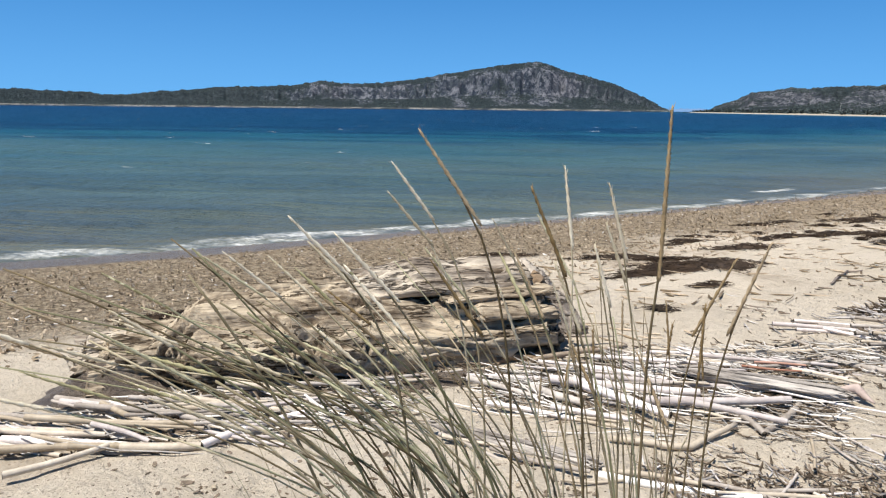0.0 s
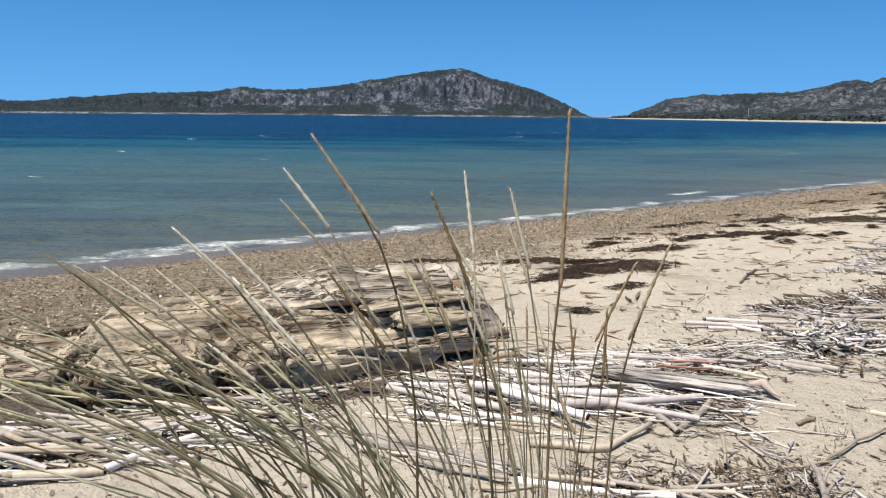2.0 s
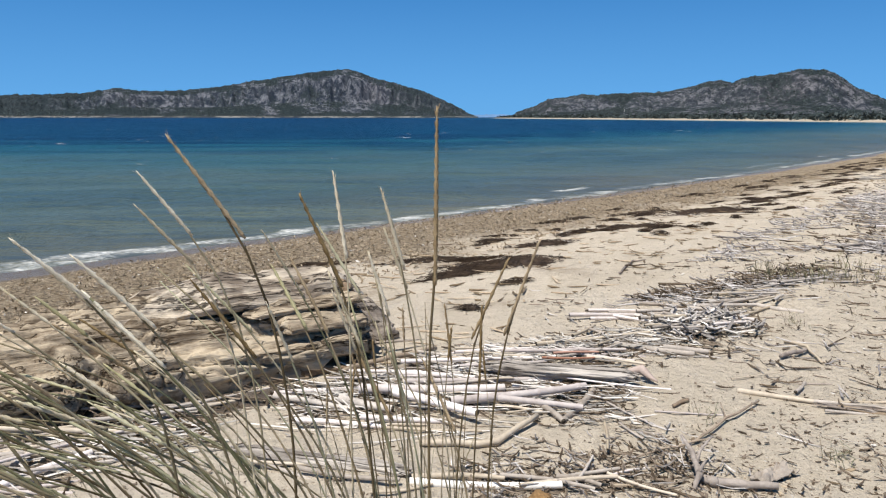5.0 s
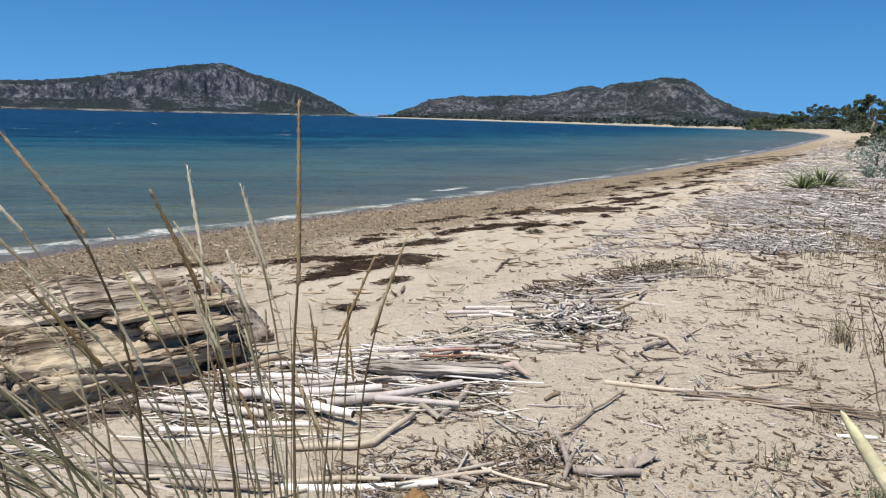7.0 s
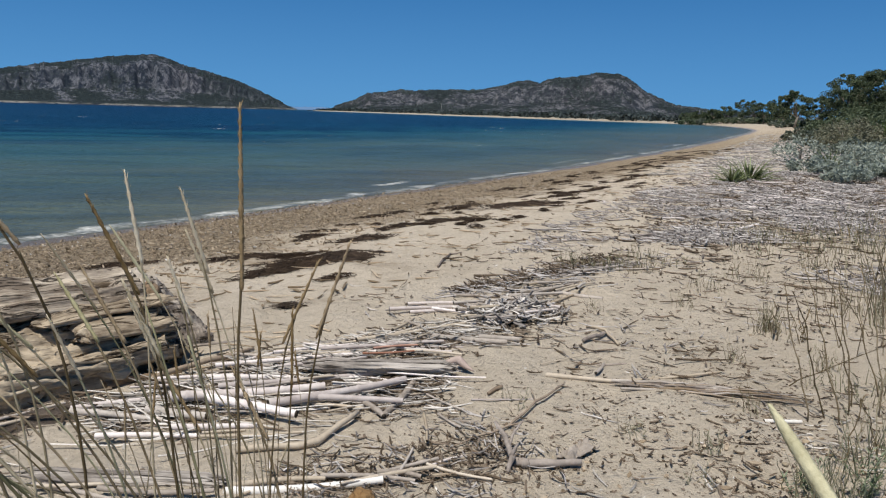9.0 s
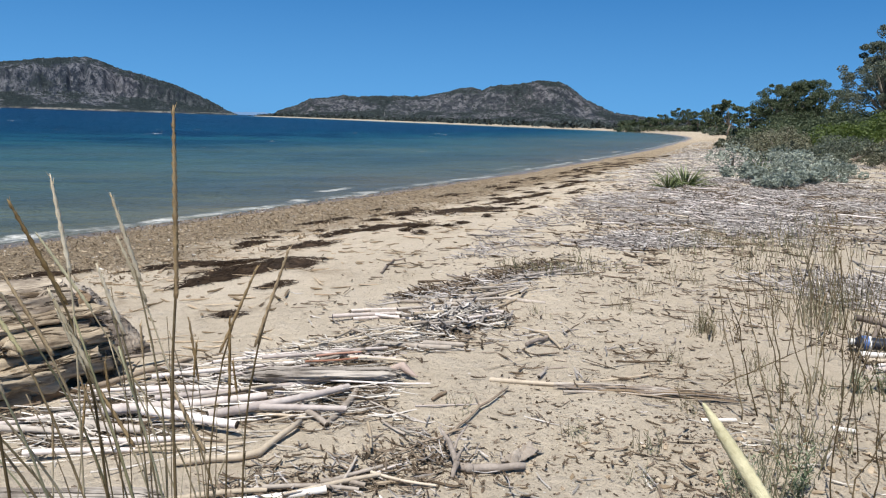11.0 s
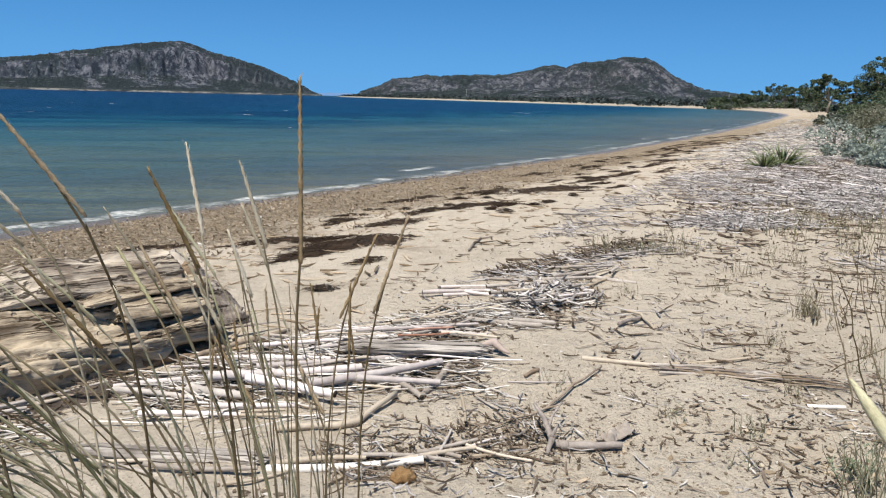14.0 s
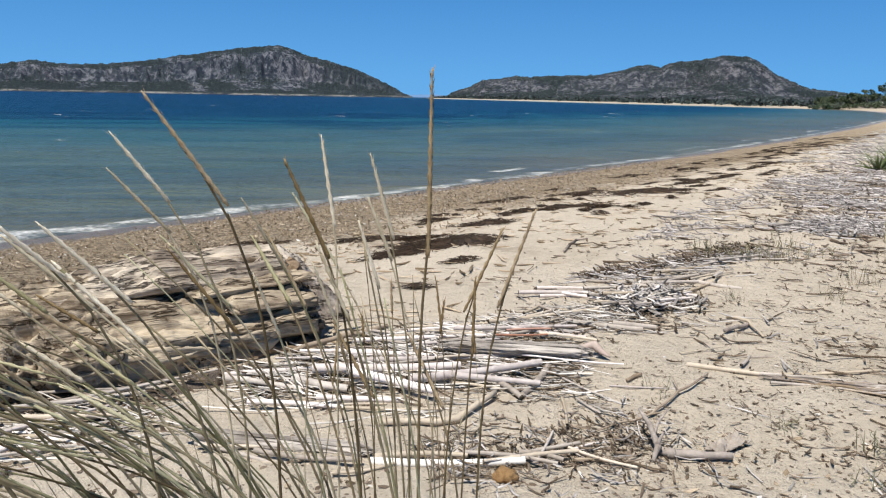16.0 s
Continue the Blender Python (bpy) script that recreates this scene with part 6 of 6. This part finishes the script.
def tree(x, y, tall, spread, seed, material, clumps=26, leaves=150, size=0.16, label="", open_crown=0.5, z=None):
    r = random.Random(seed)
    z = ground_z(x, y) if z is None else z
    t = holder("tree", Matrix.Translation((x, y, z - 0.05)))
    tr = Mesh()
    fork = tall * r.uniform(0.22, 0.34)
    lean = Vector((r.uniform(-0.6, 0.6), r.uniform(-0.6, 0.6), 0))
    top = lean + Vector((0, 0, fork))
    w = tall * 0.022 + 0.04
    tr.tube([(0, 0, 0), lean * 0.4 + Vector((0, 0, fork * 0.5)), top], [w * 1.4, w * 1.05, w * 0.85], 8)
    tr.done("trunk", M_BARK, t)
    cr = Mesh()
    for i in range(clumps):
        a = r.uniform(0, 6.283)
        h = r.random()
        reach = spread * (0.25 + 0.75 * math.sin(math.pi * (0.18 + 0.72 * h))) * r.uniform(0.35, 1.0)
        c = Vector((math.cos(a) * reach, math.sin(a) * reach, fork * 0.9 + (tall - fork) * (0.08 + 0.88 * h)))
        if i % 3 == 0:
            lb = Mesh()
            mid = top.lerp(c, 0.55) + Vector((0, 0, 0.25 * r.random() * (tall - fork) * 0.3))
            lb.tube([top * 0.9, mid, c], [w * 0.5, w * 0.26, w * 0.08], 6)
            lb.done("limb", M_BARK, t)
        rad = spread * r.uniform(0.12, 0.27) * (1.2 - 0.4 * h) * (0.72 if clumps > 100 else 1.0)
        leaf_cloud(cr, r, c, rad, int(leaves * r.uniform(0.6, 1.3)), size, 0.7)
    cr.done("crown", material, t, smooth=False)
    return tagged(t, label or "broad green tree behind the beach", "tree", "trees behind the beach")


def bush(x, y, rad, tall, seed, material, n=900, size=0.08, label="", name="shrub", z=None):
    r = random.Random(seed)
    z = ground_z(x, y) if z is None else z
    t = holder(name, Matrix.Translation((x, y, z)))
    cr = Mesh()
    k = 14
    for i in range(k):
        a, q = r.uniform(0, 6.283), r.random() ** 0.6 * rad * 0.85
        h = tall * r.uniform(0.35, 0.85) * (1 - 0.4 * q / rad)
        c = Vector((math.cos(a) * q, math.sin(a) * q, h))
        if i % 4 == 0:
            stem = Mesh()
            stem.tube([(c.x * 0.15, c.y * 0.15, -0.02), c * 0.6, c], [0.03 * rad, 0.018 * rad, 0.008 * rad], 5)
            stem.done("stem", M_BARK, t)
        leaf_cloud(cr, r, c, tall * r.uniform(0.25, 0.42), n // k, size, 0.85)
    cr.done("foliage", material, t, smooth=False)
    return tagged(t, label or "low dune shrub", "shrub", "shrubs along the dune")


def spiky(x, y, n, ln, seed, material, label, name="spiky_plant"):
    r = random.Random(seed)
    z = ground_z(x, y)
    t = holder(name, Matrix.Translation((x, y, z)))
    for i in range(n):
        a, e = r.uniform(0, 6.283), r.uniform(0.15, 1.05)
        L = ln * r.uniform(0.55, 1.0)
        d = Vector((math.cos(a) * math.cos(e), math.sin(a) * math.cos(e), math.sin(e)))
        m = Mesh()
        b = Vector((math.cos(a), math.sin(a), 0)) * r.uniform(0, 0.12)
        m.tube([b, b + d * L * 0.55, b + d * L + Vector((0, 0, -0.12 * L))], [0.018, 0.014, 0.002], 4, True, 0.4)
        m.done("leaf", material, t)
    return tagged(t, label, "plant")


spiky(9.3, 14.4, 90, 0.85, 5, M_LEAF_SPIKE, "spiky green plant among reed litter")
spiky(8.7, 14.1, 40, 0.6, 6, M_LEAF_SPIKE, "small spiky green plant among reed litter")
spiky(15.2, 19.5, 50, 0.8, 8, M_LEAF_BRIGHT, "spiky green plant amid silver shrubs")
SILVER = "low silver-leaved dune shrub"
for k, (x, y, r, h) in enumerate([(12.2, 16.2, .7, .45), (13.2, 16.0, .8, .5), (14.4, 17.4, .9, .6), (15.0, 20.6, .8, .9), (16.2, 18.0, .9, .6), (17.0, 20.6, 1.0, .9), (14.0, 15.8, .8, .45), (16.2, 17.4, .8, .5),
                                  (18.6, 21.6, 1.0, .8), (12.4, 14.6, .6, .4), (11.3, 13.9, .55, .4)]):
    bush(x, y, r, h, 300 + k, M_SILVER, 1100, 0.05, SILVER, "silver_shrub")
for k, (x, y, r, h) in enumerate([(21.5, 26.5, 1.2, 0.8), (22.8, 27.5, 1.5, 1.0), (21.8, 24.8, 1.3, 0.8), (24.6, 30.5, 1.8, 1.5), (24.5, 26.5, 1.8, 1.2), (27, 33, 2.0, 1.6), (27, 27.8, 2.2, 1.4), (23.5, 22.6, 1.6, 0.9), (26, 24, 2.0, 1.1), (29, 27, 2.2, 1.2)]):
    bush(x, y, r, h, 340 + k, M_DRYBUSH if k % 2 else M_LEAF_GREY, 2400, 0.06, "grey-green scrub on the dune", "dry_shrub")
for k, (az, d, r, h) in enumerate([(35.8, 54, 1.2, 0.7), (36.6, 46, 1.3, 0.7), (35.7, 64, 1.6, 0.9), (37.3, 42, 1.3, 0.7), (36.8, 60, 1.6, 0.8), (37.4, 70, 2.2, 1.4), (37.2, 100, 2.6, 1.6)]):
    p = polar(az, d)
    bush(p.x, p.y, r, h, 420 + k, M_LEAF_GREY if k % 3 else M_DRYBUSH, 1500, 0.07 + 0.0008 * d, "grey-brown scrub at the edge of the beach", "dry_shrub")
for k, (x, y, r, h) in enumerate([(31, 33, 2.2, 2.0), (33.5, 34, 2.6, 2.5), (36.5, 35, 2.8, 2.8), (35, 31.5, 2.4, 2.1), (39, 36, 3.0, 2.8)]):
    bush(x, y, r, h, 360 + k, M_LEAF_BRIGHT, 4200, 0.10, "dense bright green bush behind the dune", "green_bush")
for k, (x, y, r, h) in enumerate([(35, 41, 2.2, 2.1), (37.4, 42.5, 3.0, 3.0), (38.5, 39.5, 3.2, 3.0), (41, 42, 3.4, 3.4), (45, 44, 3.6, 3.6), (46, 41, 3.6, 3.0), (40.8, 51.5, 2.6, 2.8), (43.6, 52, 3.0, 3.4), (49, 53, 3.4, 3.8), (48, 50, 3.2, 4.2)]):
    bush(x, y, r, h * 0.85, 380 + k, M_LEAF, 5000, 0.12, "dense dark green bush behind the dune", "green_bush")

E_LABEL = "tall grey-green tree with an open ragged crown"
for k, (x, y, h, s, mt) in enumerate([(46, 46, 8.6, 3.6, M_LEAF_GREY), (50, 47.5, 10.8, 4.2, M_LEAF_GREY), (55, 50, 12.0, 5.0, M_LEAF_GREY), (52, 45, 9.0, 4.0, M_LEAF), (57.5, 47, 13.0, 4.6, M_LEAF_GREY)]):
    tree(x, y, h, s, 500 + k, mt, 112, 240, 0.088, E_LABEL)
for k, (x, y, h, s) in enumerate([(46.5, 57, 5.8, 3.0), (50, 58, 6.2, 3.6)]):
    tree(x, y, h, s, 520 + k, M_LEAF, 120, 260, 0.075, "broad dark green tree behind the beach")
for k, (az, d, h, s) in enumerate([(35.4, 190, 8.8, 4.2), (36.9, 185, 7.2, 3.8), (34.7, 225, 8.6, 4.2), (34.2, 330, 10.0, 5.0), (33.4, 345, 9.0, 4.6), (32.7, 345, 10.0, 4.6), (31.9, 350, 10.5, 5.4), (30.9, 355, 7.5, 5.0), (30.0, 360, 6.2, 5.2), (29.2, 365, 5.4, 5.0), (28.4, 370, 5.0, 5.0)]):
    p = polar(az, d)
    tree(p.x, p.y, h, s, 540 + k, M_LEAF, 34, 90, 0.30, "distant rounded green tree by the bay")

hr = random.Random(12)
for k in range(26):     # undergrowth beneath the distant trees
    az = 28.2 + 9.0 * k / 25
    d = 350 if az < 34.4 else 215 - (az - 34.4) * 10
    p = polar(az + hr.uniform(-0.15, 0.15), d * hr.uniform(0.97, 1.05))
    bush(p.x, p.y, hr.uniform(3.0, 5.0) * d / 220, hr.uniform(1.6, 2.6) * (d / 220) ** 0.7, 600 + k, M_LEAF if k % 3 else M_LEAF_GREY, 900, 0.35, "low dark undergrowth behind the distant beach", "undergrowth")

far = Mesh()
fr = random.Random(77)
for i in range(620):        # scrub belt along the far spit
    y = 330 + 1250 * fr.random() ** 1.5
    x = 172 - (y - 310) * 0.157 / 0.988 + 5 + fr.uniform(0, 60) + (y - 330) * 0.02
    c = Vector((x, y, ground_z(x, y) + 0.8))
    leaf_cloud(far, fr, c, fr.uniform(2.0, 4.5) * (1 + y / 1500), 16, 1.1 * (1 + y / 1200), 0.5)
tagged(far.done("spit_scrub", M_MAQUIS, smooth=False), "low green scrub along the far sand spit", "scrub", kind="stuff")

# ---- beach hut, boat, rubbish ----
M_ROOF = surface("straw_roof", (0.32, 0.275, 0.225), (0.58, 0.51, 0.43), 0.6, 4, 0.9, 0.3, 0.05)
M_WALL = surface("hut_timber", (0.12, 0.07, 0.045), (0.30, 0.18, 0.11), 0.8, 6, 0.9)
M_WHITE = surface("white_paint", (0.70, 0.70, 0.68), (0.82, 0.82, 0.80), 2, 20, 0.5, 0)


def box(m, x0, x1, y0, y1, z0, z1):
    n = len(m.v)
    m.v += [(x, y, z) for x in (x0, x1) for y in (y0, y1) for z in (z0, z1)]
    m.f += [tuple(n + i for i in f) for f in ((0, 1, 3, 2), (4, 6, 7, 5), (0, 4, 5, 1), (2, 3, 7, 6), (0, 2, 6, 4), (1, 5, 7, 3))]


def hut(az, d, wide, label):
    p = polar(az, d)
    z = ground_z(p.x, p.y)
    t = holder("beach_hut", Matrix.Translation((p.x, p.y, z)) @ Matrix.Rotation(radians(-az), 4, 'Z') @ Matrix.Diagonal((1.0, 1.0, 0.85, 1.0)))
    roof = Mesh()
    n = len(roof.v)
    w, dp = wide / 2, 3.0
    roof.v += [(-w - .5, -dp - .5, 1.9), (w + .5, -dp - .5, 1.9), (w + .5, dp, 1.9), (-w - .5, dp, 1.9), (-w - .5, -dp - .5, 2.05), (w + .5, -dp - .5, 2.05), (w - 1, 0, 2.6), (-w + 1, 0, 2.6), (w + .5, dp, 2.05), (-w - .5, dp, 2.05)]
    roof.f += [(0, 3, 2, 1), (0, 1, 5, 4), (4, 5, 6, 7), (5, 8, 6), (7, 6, 8, 9), (4, 7, 9), (1, 2, 8, 5), (3, 0, 4, 9), (2, 3, 9, 8)]
    roof.done("roof", M_ROOF, t, "straw-coloured roof", smooth=False)
    back = Mesh()
    box(back, -w, w, 0, 0.2, 0, 1.9)
    back.done("wall", M_WALL, t, smooth=False)
    k = max(2, int(wide / 3))
    for i in range(k + 1):
        post = Mesh()
        x = -w + wide * i / k
        box(post, x - .09, x + .09, -dp - .09, -dp + .09, -0.1, 1.92)
        post.done("post", M_WALL, t, smooth=False)
    return tagged(t, label, "hut")


hut(32.2, 370, 14.5, "long low beach bar with a straw roof and shaded front")
hut(33.7, 378, 13, "small low beach hut with a pale roof")


def boat(az, d, ln):
    p = polar(az, d)
    t = holder("sailing_boat", Matrix.Translation((p.x, p.y, SEA)) @ Matrix.Rotation(radians(20 - az), 4, 'Z'))
    m = Mesh()
    n = 8
    for i in range(n + 1):
        q = i / n
        w = ln * 0.15 * math.sin(math.pi * (0.25 + 0.75 * q)) ** 0.7 + 0.02
        x = (q - 0.5) * ln
        m.v += [(x, -w, 1.1 + 0.3 * q), (x, -w * 0.7, -0.2), (x, w * 0.7, -0.2), (x, w, 1.1 + 0.3 * q)]
    for i in range(n):
        for k in range(4):
            k2 = (k + 1) % 4
            m.f.append((i * 4 + k, i * 4 + k2, i * 4 + 4 + k2, i * 4 + 4 + k))
    m.f += [(0, 3, 2, 1), (n * 4, n * 4 + 1, n * 4 + 2, n * 4 + 3)]
    m.done("hull", M_WHITE, t, "white hull")
    c = Mesh()
    box(c, -ln * 0.2, ln * 0.15, -0.8, 0.8, 1.1, 1.9)
    c.done("cabin", M_WHITE, t)
    k = Mesh()
    k.tube([(0, 0, 1.0), (0, 0, ln * 1.2)], [0.12, 0.08], 6)
    k.done("mast", M_WHITE, t)
    return tagged(t, "white sailing boat moored off the spit", "boat")


boat(10.0, 1050, 13)


def lump(name, x, y, r, squash, material, label, category, seed, rough=0.3):
    bm = bmesh.new()
    bmesh.ops.create_icosphere(bm, subdivisions=3, radius=r)
    for v in bm.verts:
        d = v.co.normalized()
        v.co *= 1 + rough * noise.noise(d * 1.6 + Vector((seed, 0, 0))) + rough * 0.4 * noise.noise(d * 5 + Vector((seed, 3, 0)))
        v.co.z *= squash
    ob = part(name, bm, material)
    ob.location = (x, y, ground_z(x, y) + r * squash * 0.7)
    return tagged(ob, label, category)


M_SPONGE = surface("rusty_sponge", (0.26, 0.14, 0.06), (0.52, 0.34, 0.17), 40, 260, 0.95, 1.0, 0.008)
M_STONE = surface("tan_pebble", (0.34, 0.28, 0.20), (0.58, 0.50, 0.39), 20, 120, 0.85)
lump("sea_sponge", 0.14, 2.21, 0.037, 0.7, M_SPONGE, "rusty dried sponge lying by the white cane", "sponge", 2, 0.45)
pr = random.Random(21)
for i in range(60):
    x, y = pr.uniform(-2.4, 2.6), pr.uniform(1.7, 4.6)
    if -0.9 < x < 0.7 and 2.6 < y < 3.9:
        continue
    lump("pebble", x, y, pr.uniform(0.005, 0.012), 0.65, M_STONE, "small tan pebble on the sand", "pebble", i)["group"] = "pebbles on the sand"

# ---- rubbish under the grass ----
M_BLUE = surface("blue_plastic", (0.012, 0.045, 0.16), (0.06, 0.15, 0.38), 12, 60, 0.3, 0.1, 0.001)
M_DARKPLASTIC = surface("dark_plastic", (0.012, 0.014, 0.02), (0.035, 0.04, 0.055), 12, 60, 0.3, 0.1, 0.001)
bottle = holder("plastic_bottle", Matrix.Translation((3.44, 3.43, ground_z(3.44, 3.43) + 0.06)) @ Matrix.Rotation(radians(-35), 4, 'Z') @ Matrix.Scale(1.15, 4))
tagged(bottle, "crushed dark blue plastic bottle lying among canes", "bottle")
bd = Mesh()
bd.tube([(0, 0, 0), (0.02, 0, 0), (0.06, 0.004, 0), (0.10, -0.003, 0.002), (0.14, 0.004, 0), (0.17, 0, 0)], [0.020, 0.040, 0.043, 0.036, 0.042, 0.034], 14, True, 0.8)
bd.done("body", M_DARKPLASTIC, bottle)
lb = Mesh()
lb.tube([(0.030, 0.001, 0), (0.045, 0.003, 0.001), (0.060, 0.004, 0.001)], [0.0425, 0.0438, 0.0448], 14, False, 0.8)
lb.done("sleeve", M_BLUE, bottle, "blue sleeve")
wb = Mesh()
wb.tube([(0.062, 0.004, 0.001), (0.070, 0.002, 0.001), (0.078, 0.001, 0.002)], [0.0447, 0.0432, 0.0418], 14, False, 0.8)
wb.done("band", M_WHITE, bottle, "white band")
cp = Mesh()
cp.tube([(-0.03, 0, 0), (-0.012, 0, 0), (0.002, 0, 0)], [0.015, 0.016, 0.0155], 12)
cp.done("cap", M_WHITE, bottle, "white cap")
wood_piece("thick_branch", [([(3.74, 3.74, .11), (3.77, 3.58, .12), (3.80, 3.36, .08), (3.95, 3.12, .03)], [.020, .026, .028, .024]), ([(3.77, 3.58, .10), (3.62, 3.50, .03)], [.016, .012])], M_STUB, "thick grey-brown branch over the plastic bottle")
cane(3.36, 3.31, 3.58, 3.24, 0.019, M_CANE_WHITE, z=0.03, group="canes by the plastic bottle")
cane(3.19, 3.02, 3.62, 3.08, 0.010, M_CANE, z=0.06, group="canes by the plastic bottle")
cane(3.20, 3.10, 3.62, 2.98, 0.020, M_CANE, group="canes by the plastic bottle")
cane(3.30, 3.22, 3.72, 3.12, 0.016, M_CANE_TAN, group="canes by the plastic bottle")
cane(3.07, 2.96, 3.50, 2.86, 0.024, M_CANE_GREY, group="canes by the plastic bottle")
cane(1.88, 2.64, 2.04, 2.61, 0.011, M_CANE_WHITE, group="canes by the plastic bottle")
cane(2.40, 2.45, 2.48, 2.40, 0.012, M_CANE_WHITE, group="canes by the plastic bottle")
litter("dark_debris", 500, box_at(5.0, 4.8, 10, 0.9, 0.7), 10, 60, (0.05, 0.4), (0.004, 0.012), M_LITTER_GREY, "grey reed and twig debris among the stems", 0.06)
litter("dark_debris", 1500, box_at(10.4, 12.8, 54, 5.0, 2.6), 24, 60, (0.05, 0.5), (0.005, 0.012), M_TWIGS, "dark twigs among the reed litter before the dune plants", 0.05)
litter("dark_debris", 260, box_at(3.7, 3.4, 10, 0.5, 0.4), 10, 60, (0.03, 0.25), (0.002, 0.006), M_TWIGS, "twigs round the plastic bottle", 0.03)
